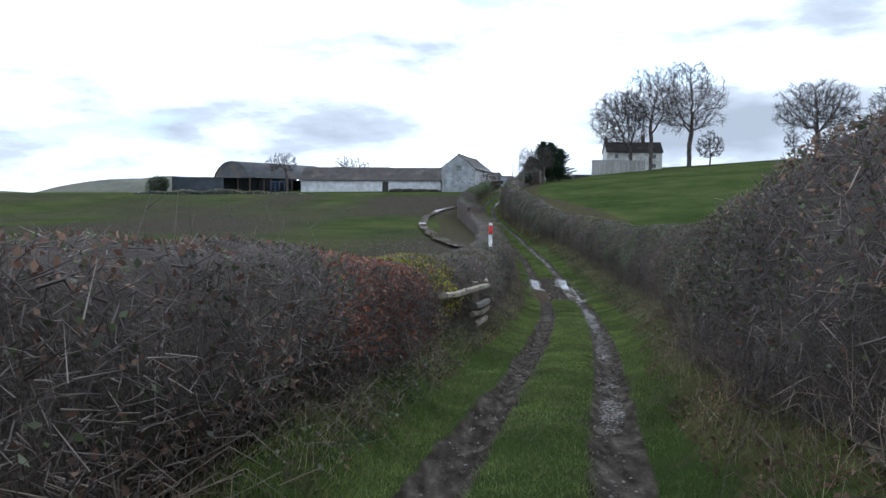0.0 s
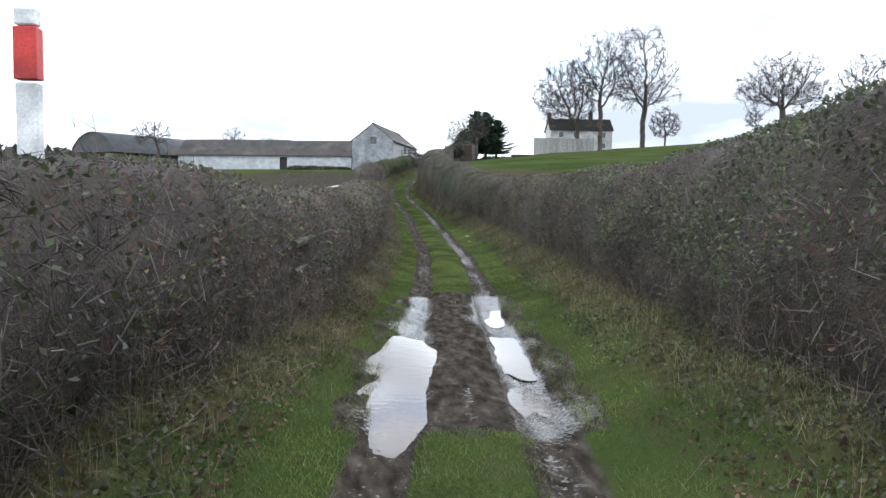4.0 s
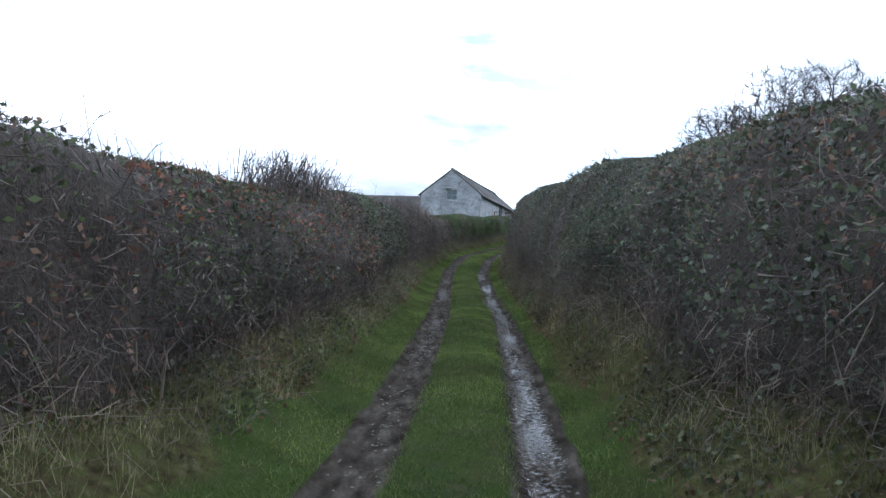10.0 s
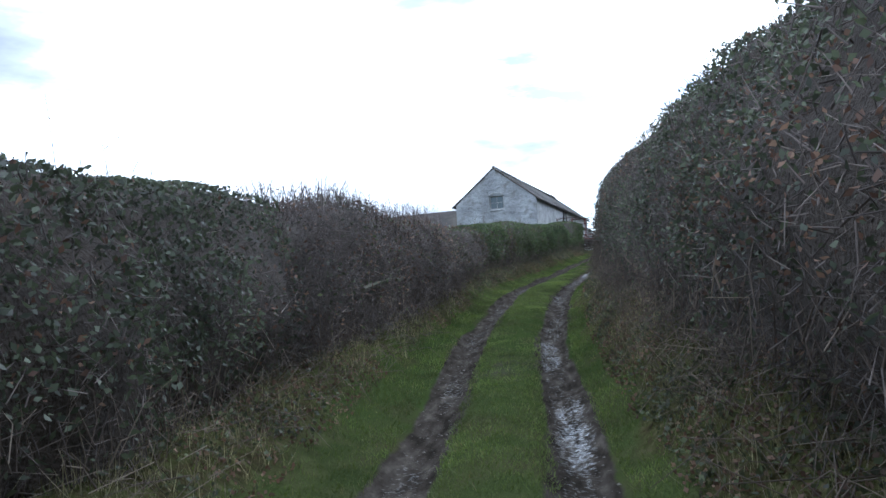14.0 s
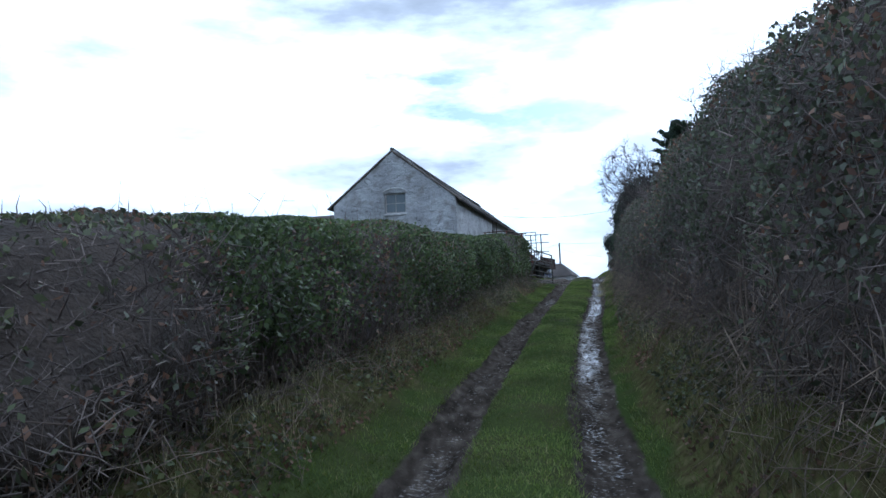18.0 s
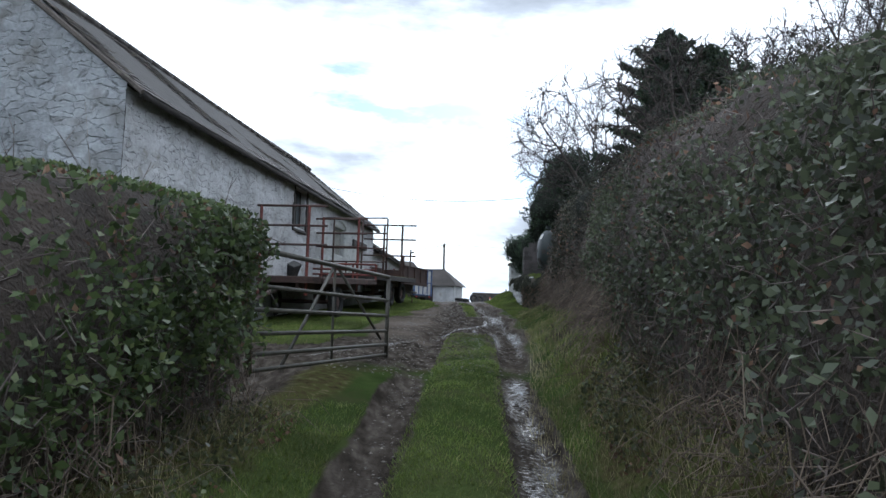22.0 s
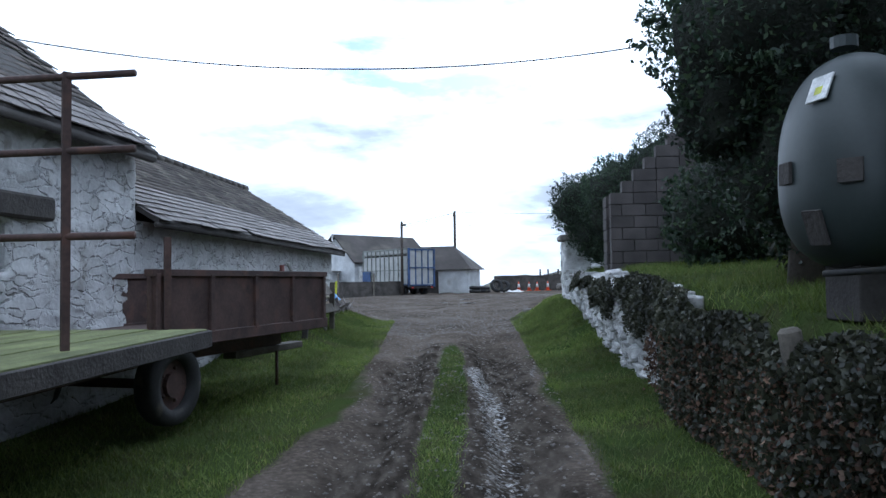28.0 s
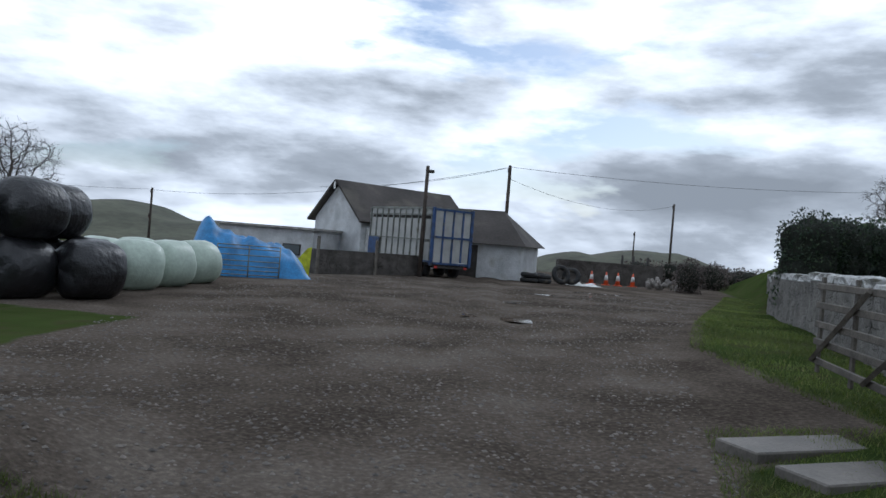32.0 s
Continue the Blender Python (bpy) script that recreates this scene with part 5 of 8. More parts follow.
# ---- buildings ----
def cells(u, v, w=0.42, h=0.24, seed=0):
    """Distance into irregular stones: 0 at a joint, 1 at a stone's middle, and a chance value for each stone."""
    u, v = np.asarray(u, float) / w, np.asarray(v, float) / h
    best, second, who = np.full(u.shape, 9.0), np.full(u.shape, 9.0), np.zeros(u.shape)
    for i in (-1, 0, 1):
        for j in (-1, 0, 1):
            a, b = np.floor(u) + i, np.floor(v) + j
            r1 = np.sin(a * 127.1 + b * 311.7 + seed) * 43758.5453
            r2 = np.sin(a * 269.5 + b * 183.3 + seed) * 43758.5453
            dx, dy = a + 0.15 + 0.7 * (r1 - np.floor(r1)) - u, b + 0.15 + 0.7 * (r2 - np.floor(r2)) - v
            d = np.hypot(dx, dy)
            nearer = d < best
            second = np.where(nearer, best, np.minimum(second, d))
            who = np.where(nearer, r1 - np.floor(r1), who)
            best = np.where(nearer, d, best)
    return np.clip((second - best) * 2.2, 0, 1), who


def stone_wall(name, parent, mat, m, length, z0, top, holes=(), grain=0.12, proud=0.05, seed=0, deep=0.4, label="", cell=(0.42, 0.24)):
    """A rubble wall in its own plane: along u from 0, up z; top is a height or a function of u. Holes (u0, u1, z0, z1) go through, with reveals."""
    ztop = top if not callable(top) else max(top(u) for u in np.linspace(0, length, 50))
    us = np.unique(np.round(np.concatenate([np.arange(0, length + 0.01, grain), [length]] + [[a, b] for a, b, _, _ in holes]), 4))
    zs = np.unique(np.round(np.concatenate([np.arange(z0, ztop + 0.01, grain), [ztop]] + [[a, b] for _, _, a, b in holes]), 4))
    U, Z = np.meshgrid(us, zs)
    lim = np.array([top(u) for u in us])[None, :] if callable(top) else np.full((1, len(us)), ztop)
    inside, who = cells(U + 0.10 * vnoise(U * 2.6, Z * 3.0, seed + 3), Z + 0.06 * vnoise(U * 2.2, Z * 3.4, seed + 4), *cell, seed)
    flat = np.clip(inside * 3.2, 0, 1) ** 0.7
    out = proud * flat * (0.30 + 0.45 * who + 0.35 * vnoise(U * 3.3, Z * 4.1, seed + 1) + 0.25 * vnoise(U * 9.0, Z * 11.0, seed + 2)) + 0.03 * vnoise(U * 0.5, Z * 0.5, seed)
    edge = np.minimum(np.minimum(U, length - U), 0.15) / 0.15
    out = out * np.clip(edge + 0.4, 0, 1)
    Zc = np.minimum(Z, lim)
    dead = np.zeros((len(zs) - 1, len(us) - 1), bool)
    uc, zc = (us[1:] + us[:-1]) / 2, (zs[1:] + zs[:-1]) / 2
    for a, b, c, d in holes:
        dead |= ((uc > a) & (uc < b))[None, :] & ((zc > c) & (zc < d))[:, None]
        on = (np.abs(U - a) < 1e-3) | (np.abs(U - b) < 1e-3) | (np.abs(Z - c) < 1e-3) | (np.abs(Z - d) < 1e-3)
        out[on & (U >= a - 1e-3) & (U <= b + 1e-3) & (Z >= c - 1e-3) & (Z <= d + 1e-3)] = 0.0
    dead |= zs[:-1, None] >= np.minimum(lim[:, 1:], lim[:, :-1]) + grain
    P = np.stack([out, U, Zc], -1).reshape(-1, 3)
    vid = np.arange(len(zs) * len(us)).reshape(len(zs), len(us))
    q = np.stack([vid[:-1, :-1], vid[:-1, 1:], vid[1:, 1:], vid[1:, :-1]], -1)[~dead].reshape(-1, 4)
    worn = np.clip(0.75 + 0.8 * vnoise(U * 0.9, Z * 1.2, seed + 5) + 0.5 * vnoise(U * 3.0, Z * 4.0, seed + 6), 0.25, 1)
    seam, tone = ((1 - inside) * worn).ravel(), (who * worn).ravel()
    extra, faces = [], []
    for a, b, c, d in holes:
        for p in ([(a, c), (b, c)], [(b, c), (b, d)], [(b, d), (a, d)], [(a, d), (a, c)]):
            k = len(P) + len(extra)
            extra += [(0, *p[0]), (0, *p[1]), (-deep, *p[1]), (-deep, *p[0])]
            faces.append([k, k + 1, k + 2, k + 3])
    if extra:
        P = np.concatenate([P, np.array(extra)])
        q = np.concatenate([q, np.array(faces)])
    P = P @ np.array(m.to_3x3()).T + np.array(m.translation)
    ob = link_mesh(name, P, q, mat, parent, label)
    for key, values in (("seam", seam), ("tone", tone)):
        full = np.zeros(len(P), np.float32)
        full[:len(values)] = values
        ob.data.attributes.new(key, "FLOAT", "POINT").data.foreach_set("value", full)
    return ob


def prism(name, parent, mat, profile, y0, y1, label=""):
    """A solid drawn along y from an outline in x and z."""
    bm = bmesh.new()
    a = [bm.verts.new((x, y0, z)) for x, z in profile]
    b = [bm.verts.new((x, y1, z)) for x, z in profile]
    bm.faces.new(a)
    bm.faces.new(b[::-1])
    for i in range(len(a)):
        j = (i + 1) % len(a)
        bm.faces.new((a[j], a[i], b[i], b[j]))
    bmesh.ops.recalc_face_normals(bm, faces=bm.faces)
    return part(name, bm, mat, parent, label)


def slates(parent, m, length, slope, wide, gauge, seed, singles=0, sag=0.06, mat=None):
    """Courses of slates on a roof plane: x along the eave, y up the slope; the lowest are pieces of their own."""
    rng = np.random.default_rng(seed)
    rows_n, cols = int(slope / gauge), int(length / wide)
    base = np.array([[-0.49, -0.05, 0.009], [0.49, -0.05, 0.009], [0.49, 1.25, 0.0], [-0.49, 1.25, 0.0], [-0.49, -0.05, -0.005], [0.49, -0.05, -0.005]])
    fc = np.array([[0, 1, 2, 3], [4, 5, 1, 0]])
    shared = bpy.data.meshes.new("slate")
    piece = base * np.array([wide, gauge, 1.0])
    shared.from_pydata(piece.tolist(), [], [[0, 1, 2, 3], [4, 5, 1, 0]])
    shared.materials.append(M_SLATE_PIECE)
    made, V, F = 0, [], []
    tilt = math.degrees(math.atan2(0.012, gauge))
    for r in range(rows_n):
        for c in range(cols):
            if rng.random() < 0.012:
                continue
            u = (c + 0.5 + 0.5 * (r % 2)) * wide + rng.normal(0, 0.012)
            if u > length - wide * 0.3:
                continue
            v = r * gauge + rng.normal(0, 0.012)
            w = 0.018 + 0.006 * rng.random() - sag * math.sin(math.pi * u / length) * math.sin(math.pi * min(1, (v + 0.3) / slope)) + (0.018 if sag < 0.03 else 0.045) * float(vnoise(u * 0.6, v * 0.9, seed))
            loc = pose(u, v, w, -tilt, 0, rng.normal(0, 0.6))
            if made < singles:
                s = new("slate", shared)
                s.parent = parent
                s.matrix_local = m @ loc
                made += 1
            else:
                L = np.array(loc)
                V.append(piece @ L[:3, :3].T + L[:3, 3])
    V = np.concatenate(V)
    n = len(V) // 6
    F = ((np.arange(n) * 6)[:, None, None] + fc[None]).reshape(-1, 4)
    M = np.array(m)
    ob = link_mesh("slates", V @ M[:3, :3].T + M[:3, 3], F, mat or M_SLATE, parent, "courses of old grey-brown slates")
    tagged(ob, kind="stuff")
    return ob


def sash(parent, u0, u1, z0, z1, m, bars=(1, 1), mat=None, back=0.16, pane_label="dull dark glass"):
    """A window in a wall's opening: frame, glazing bars, panes and sill, as parts of parts."""
    w = part("window", box(box(box(box(bmesh.new(), -back - 0.03, -back + 0.03, u0, u0 + 0.06, z0, z1), -back - 0.03, -back + 0.03, u1 - 0.06, u1, z0, z1),
                               -back - 0.03, -back + 0.03, u0 + 0.06, u1 - 0.06, z0, z0 + 0.06), -back - 0.03, -back + 0.03, u0 + 0.06, u1 - 0.06, z1 - 0.06, z1),
             mat or M_GREY_WOOD, parent, "weathered window frame")
    w.matrix_local = m
    nu, nz = bars
    for i in range(nu + 1):
        for j in range(nz + 1):
            a, b = u0 + 0.06 + (u1 - u0 - 0.12) * i / (nu + 1), u0 + 0.06 + (u1 - u0 - 0.12) * (i + 1) / (nu + 1)
            c, d = z0 + 0.06 + (z1 - z0 - 0.12) * j / (nz + 1), z0 + 0.06 + (z1 - z0 - 0.12) * (j + 1) / (nz + 1)
            block("pane", w, M_GLASS, -back - 0.008, -back + 0.004, a, b, c, d, 0, pane_label)
            if i:
                block("glazing_bar", w, mat or M_GREY_WOOD, -back - 0.02, -back + 0.02, a - 0.015, a + 0.015, c, d, 0)
            if j:
                block("glazing_bar", w, mat or M_GREY_WOOD, -back - 0.02, -back + 0.02, a, b, c - 0.015, c + 0.015, 0)
    return w


# the long limewashed barn beside the track
barn = thing("barn", (5.32, 138.1, 0), -11.83, "long limewashed stone barn with a sagging slate roof", "barn")
ID = Matrix()
LONG = 21.3
stone_wall("front_wall", barn, M_LIME_WALL, ID, LONG, 0.2, 5.13,
           holes=[(2.72, 3.58, 2.02, 3.0), (9.32, 10.5, 3.92, 5.02), (14.0, 15.7, 3.5, 4.45), (17.95, 18.85, 3.45, 3.97)], seed=3, grain=0.055, proud=0.045, cell=(0.42, 0.17),
           label="white limewashed rubble wall")
G_M = pose(-6.15, 0, 0, 0, 0, -90)   # the gable's plane: u runs to the right, outwards is towards the lane's lower end


def gable_top(u):
    return 5.15 + 2.6 * (1 - abs(u - 3.15) / 3.15)


stone_wall("gable_wall", barn, M_LIME_GREY, G_M, 6.15, 0.2, gable_top, holes=[(2.62, 3.68, 4.62, 5.6)], seed=8, grain=0.06, proud=0.05, cell=(0.42, 0.17), label="grey weathered limewashed gable")
prism("back_wall", barn, M_LIME_OLD, [(-6.15, 0.2), (-5.8, 0.2), (-5.8, 5.1), (-6.15, 5.1)], 0.2, LONG)
prism("far_gable", barn, M_LIME_OLD, [(-6.1, 0.2), (-0.05, 0.2), (-0.05, 5.1), (-3.07, 7.6), (-6.1, 5.1)], LONG - 0.45, LONG - 0.02)
prism("floor_fill", barn, M_SOIL, [(-5.8, 0.2), (-0.4, 0.2), (-0.4, 0.9), (-5.8, 0.9)], 0.45, LONG - 0.5)
RUN = math.hypot(3.15 + 0.28, 2.68)
PITCH = math.degrees(math.atan2(2.68, 3.43))
prism("roof_slope", barn, M_TIMBER_DARK, [(0.28, 5.0), (0.28, 5.07), (-3.07, 7.70), (-3.07, 7.58)], -0.05, LONG + 0.1)
prism("roof_slope", barn, M_ROOF_FAR, [(-6.45, 5.0), (-6.45, 5.08), (-3.08, 7.72), (-3.08, 7.58)], -0.05, LONG + 0.1)
ROOF_M = Matrix.Translation((0.30, -0.07, 5.07)) @ pose(0, 0, 0, 0, 0, 90) @ pose(0, 0, 0, PITCH, 0, 0)
slates(barn, ROOF_M, LONG + 0.2, RUN, 0.30, 0.21, 5, singles=280)
for k in range(36):
    bar("ridge_tile", barn, M_ROOF_FAR, (-3.07, k * 0.6 - 0.05, 7.74 - 0.05 * math.sin(k / 36 * 3.14)), (-3.07, k * 0.6 + 0.53, 7.74 - 0.05 * math.sin((k + 1) / 36 * 3.14)), 0.10, 7)
for sgn, x1 in ((1, 0.3), (-1, -6.46)):
    bm = bmesh.new()
    rod(bm, (-3.07, -0.06, 7.68), (x1, -0.06, 5.02), 0.05, 6)
    part("verge", bm, M_SLATE, barn)
bar("gutter", barn, M_TIMBER_DARK, (0.26, 0.0, 5.0), (0.26, LONG, 4.97), 0.055, 8, "black half-round eaves gutter")
sash(barn, 2.72, 3.58, 2.02, 3.0, ID, (1, 0))
block("sill", barn, M_TIMBER, -0.1, 0.08, 2.66, 3.64, 1.95, 2.02, 0.01)
block("lintel", barn, M_LIME, -0.2, 0.055, 2.6, 3.7, 3.02, 3.16, 0.02)
sash(barn, 9.32, 10.5, 3.92, 5.02, ID, (2, 1), M_TIMBER_DARK)
for a, b, c, d in ((9.2, 9.31, 3.86, 5.04), (10.51, 10.62, 3.86, 5.04), (9.2, 10.62, 3.78, 3.86)):
    block("window_surround", barn, M_TIMBER_DARK, -0.12, 0.07, a, b, c, d, 0.01, "black timber surround")
block("shutter", barn, M_GREY_WOOD, -0.2, -0.14, 14.02, 14.86, 3.52, 4.44, 0.01, "pale boarded shutter")
block("shutter", barn, M_GREY_WOOD, -0.2, -0.14, 14.88, 15.68, 3.52, 4.44, 0.01, "pale boarded shutter")
bm = bmesh.new()
for k in range(12):
    a0, a1 = math.pi * k / 12, math.pi * (k + 1) / 12
    rod(bm, (0.03, 14.85 - 0.9 * math.cos(a0), 4.46 + 0.26 * math.sin(a0)), (0.03, 14.85 - 0.9 * math.cos(a1), 4.46 + 0.26 * math.sin(a1)), 0.055, 6)
part("arch_ring", bm, M_LIME_OLD, barn, "low stone arch over the opening")
sash(barn, 17.95, 18.85, 3.45, 3.97, ID, (1, 0), M_TIMBER_DARK)
block("lintel", barn, M_TIMBER_DARK, -0.2, 0.12, 16.95, 19.5, 4.0, 4.26, 0.03, "rough black timber lintel")
sash(barn, 2.62, 3.68, 4.62, 5.6, G_M, (1, 1), M_GREY_WOOD)
bm = bmesh.new()
for k in range(12):
    a0, a1 = math.pi * (0.1 + 0.8 * k / 12), math.pi * (0.1 + 0.8 * (k + 1) / 12)
    rod(bm, (-6.15 + 3.15 - 0.62 * math.cos(a0), -0.03, 5.55 + 0.28 * math.sin(a0)), (-6.15 + 3.15 - 0.62 * math.cos(a1), -0.03, 5.55 + 0.28 * math.sin(a1)), 0.04, 6)
part("arch_ring", bm, M_LIME_OLD, barn, "low stone arch over the gable window")
block("sill", barn, M_LIME_OLD, -3.6, -2.4, -0.09, 0.1, 4.5, 4.6, 0.02)

# the lower barn that carries the range on towards the yard
shippon = thing("stone_shed", (9.69, 158.96, 0), -9.22, "low limewashed stone shed with a neat slate roof", "shed")
SL = 11.25
stone_wall("front_wall", shippon, M_LIME_WALL, ID, SL, 1.5, 4.16, seed=13, grain=0.05, proud=0.05, cell=(0.34, 0.15), label="white limewashed rubble wall with grey joints")
END_M = pose(0, SL, 0, 0, 0, 90)
stone_wall("end_wall", shippon, M_LIME_WALL, END_M, 5.3, 1.5, lambda u: 4.16 + 1.9 * (1 - abs(u - 2.65) / 2.65), seed=14, grain=0.055, proud=0.05, cell=(0.34, 0.15))
prism("back_wall", shippon, M_LIME_OLD, [(-5.3, 1.2), (-4.95, 1.2), (-4.95, 4.1), (-5.3, 4.1)], 0.0, SL - 0.1)
prism("roof_slope", shippon, M_TIMBER_DARK, [(0.32, 4.10), (0.32, 4.17), (-2.6, 6.02), (-2.6, 5.9)], 0.02, SL + 0.35)
prism("roof_slope", shippon, M_ROOF_FAR, [(-5.6, 4.10), (-5.6, 4.17), (-2.61, 6.03), (-2.61, 5.9)], 0.02, SL + 0.35)
S_M = Matrix.Translation((0.34, 0.0, 4.17)) @ pose(0, 0, 0, 0, 0, 90) @ pose(0, 0, 0, math.degrees(math.atan2(1.85, 2.94)), 0, 0)
slates(shippon, S_M, SL + 0.35, 3.44, 0.34, 0.18, 6, singles=220, sag=0.01)
for k in range(26):
    bar("ridge_tile", shippon, M_ROOF_FAR, (-2.6, k * 0.45 + 0.02, 6.05), (-2.6, k * 0.45 + 0.44, 6.05), 0.09, 7)
bar("gutter", shippon, M_TIMBER_DARK, (0.29, 0.0, 4.10), (0.29, SL + 0.3, 4.07), 0.04, 8, "dark eaves gutter")

# the low white range across the field, running away from the gable
LR_A = math.degrees(math.atan2(5.4, -26.95))
byre = thing("white_byre", (-0.9, 141.1, 0), LR_A - 90, "long low whitewashed byre with a brown slate roof", "barn")


stone_wall("front_wall", byre, M_LIME, pose(0, 27.4, 0, 0, 0, 180), 27.4, -0.3, 2.95, holes=[(16.2, 17.4, 0.5, 2.7)], seed=23, grain=0.3, proud=0.03, label="white limewashed wall")
prism("roof_slope", byre, M_ROOF_FAR, [(-0.35, 2.85), (-0.35, 2.95), (3.0, 5.42), (3.0, 5.3)], -0.3, 10.4, "brown slate roof")
prism("roof_slope", byre, M_ROOF_FAR, [(-0.35, 2.85), (-0.35, 2.98), (3.0, 5.52), (3.0, 5.4)], 10.42, 27.7, "brown slate roof with a lichen-grey ridge")
prism("back_slope", byre, M_ROOF_FAR, [(6.3, 2.85), (6.3, 2.95), (3.02, 5.42), (3.02, 5.3)], -0.3, 27.7)
prism("end_wall", byre, M_LIME, [(0.05, -0.3), (6.0, -0.3), (6.0, 2.9), (3.0, 5.35), (0.05, 2.9)], 27.0, 27.3)
prism("back_wall", byre, M_LIME_OLD, [(5.8, -0.3), (6.1, -0.3), (6.1, 2.9), (5.8, 2.9)], 0.0, 27.0)
# Dark panel set in the opening, standing in for the shade indoors.
block("door", byre, M_TIMBER_DARK, 0.2, 0.26, 10.0, 11.2, 0.3, 2.7, 0.0, "dark panel painted as the shade in the open doorway")

# Dutch barn with its lean-to, left of the byre
dutch = thing("dutch_barn", (-42.5, 151.5, 0), -32, "open Dutch barn with a dark curved sheet roof", "barn")
bm = bmesh.new()
prev = None
for k in range(17):
    a = math.pi * (0.12 + 0.76 * k / 16)
    x, z = -5.1 * math.cos(a) / math.cos(math.pi * 0.12), 3.4 + 3.25 * (math.sin(a) - math.sin(math.pi * 0.12)) / (1 - math.sin(math.pi * 0.12))
    now = [bm.verts.new((x, 0, z)), bm.verts.new((x, 24, z)), bm.verts.new((x * 0.985, 0, z - 0.06)), bm.verts.new((x * 0.985, 24, z - 0.06))]
    if prev:
        bm.faces.new((prev[0], now[0], now[1], prev[1]))
        bm.faces.new((prev[2], prev[3], now[3], now[2]))
        bm.faces.new((prev[0], prev[2], now[2], now[0]))
    prev = now
part("curved_roof", bm, M_ARCH, dutch, "dark weathered curved sheeting", True)
bm = bmesh.new()
arc = []
for k in range(17):
    a = math.pi * (0.12 + 0.76 * k / 16)
    arc.append((-5.0 * math.cos(a) / math.cos(math.pi * 0.12), 0.15, 3.35 + 3.2 * (math.sin(a) - math.sin(math.pi * 0.12)) / (1 - math.sin(math.pi * 0.12))))
bm.faces.new([bm.verts.new(p) for p in arc])
part("end_sheet", bm, M_ARCH, dutch, "dark sheeted gable end")
for y in (0.3, 6, 12, 18, 23.7):
    for x in (-4.9, 4.9):
        block("post", dutch, M_RUST, x - 0.1, x + 0.1, y - 0.1, y + 0.1, -1.2, 3.5, 0.0)
block("side_sheet", dutch, M_SHEET, -5.0, -4.92, 0.4, 23.6, -1.2, 3.4, 0.0)
block("back_sheet", dutch, M_SHEET, -4.9, 4.9, 23.5, 23.6, -1.2, 3.4, 0.0)
lean = thing("lean_to_shed", (-54.0, 150.6, -0.6), 0, "lean-to shed of dark blue steel sheets, open at one end", "shed")
block("front_sheet", lean, M_SHEET, 0.0, 10.2, 0.0, 0.08, -0.6, 3.95, 0.0)
block("side_sheet", lean, M_SHEET, 0.0, 0.08, 0.1, 8.0, -0.6, 3.95, 0.0)
bm = bmesh.new()
box(bm, -0.2, 18.5, -0.2, 8.2, 3.97, 4.05, 0.0, pose(0, 0, 0, 1.5, 0, 0))
part("roof", bm, M_GALV, lean, "pale flat sheet roof")
for x in (13.0, 18.2):
    block("post", lean, M_RUST, x - 0.08, x + 0.08, 0.0, 0.16, -0.4, 4.0, 0.0)
for z in (0.5, 0.9, 1.3):
    bar("rail", lean, M_GALV, (10.3, 0.1, z), (18.2, 0.1, z), 0.04, 6)
block("feed_bin", lean, M_YPAINT, 10.6, 11.6, 0.4, 1.2, 0.2, 1.3, 0.05, "yellow feed bin")
crate = thing("cattle_crate", (-32.6, 146.2, gz(-32.6, 146.2)), -12, "blue steel cattle crate beside the barn", "cattle crate")
for x in (-0.9, 0.9):
    for y in (0.0, 2.0):
        bar("post", crate, M_BLUE, (x, y, -0.2), (x, y, 2.0), 0.06, 6)
for z in (0.5, 1.0, 1.5, 2.0):
    bar("rail", crate, M_BLUE, (-0.9, 0, z), (0.9, 0, z), 0.045, 6)
    bar("rail", crate, M_BLUE, (-0.9, 0, z), (-0.9, 2.0, z), 0.045, 6)
block("roof", crate, M_BLUE, -1.0, 1.0, -0.1, 2.1, 2.02, 2.1, 0.01)

# farmhouse on the rise, with its garden fence and outhouse
house = thing("farmhouse", (39.6, 188.0, gz(45, 190) - 0.3), -2, "two-storey rendered farmhouse with slate roof and chimneys", "house")
HZ = 14.2 - (gz(45, 190) - 0.3)
block("wall", house, M_RENDER, 0.3, 13.7, 0.5, 7.0, 0.0, HZ - 2.7, 0.0, "pale rendered wall")
prism("gable", house, M_RENDER, [(0.5, HZ - 2.71), (7.0, HZ - 2.71), (3.75, HZ - 0.15)], 0.3, 0.6).matrix_local = pose(14.1, 0, 0, 0, 0, 90) @ pose(0, 0, 0)
prism("gable", house, M_RENDER, [(0.5, HZ - 2.71), (7.0, HZ - 2.71), (3.75, HZ - 0.15)], 0.0, 0.3).matrix_local = pose(0.6, 0, 0, 0, 0, 90)
for s in (1, -1):
    bm = bmesh.new()
    y_e, y_r = (0.15, 3.75) if s > 0 else (7.35, 3.75)
    vs = [bm.verts.new(p) for p in ((0.0, y_e, HZ - 2.85), (14.0, y_e, HZ - 2.85), (14.0, y_r, HZ), (0.0, y_r, HZ))]
    f = bm.faces.new(vs)
    bmesh.ops.solidify(bm, geom=[f], thickness=0.12)
    part("roof", bm, M_ROOF_FAR, house, "brown-grey slate roof")
for x, h in ((0.5, 1.0), (9.6, 1.5)):
    c = block("chimney", house, M_BRICKRED, x - 0.4, x + 0.4, 3.3, 4.2, HZ - 0.7, HZ + h, 0.03, "brick chimney stack")
    for k in (-0.18, 0.18):
        bar("chimney_pot", c, M_BRICKRED, (x + k, 3.75, HZ + h), (x + k, 3.75, HZ + h + 0.35), 0.11, 8)
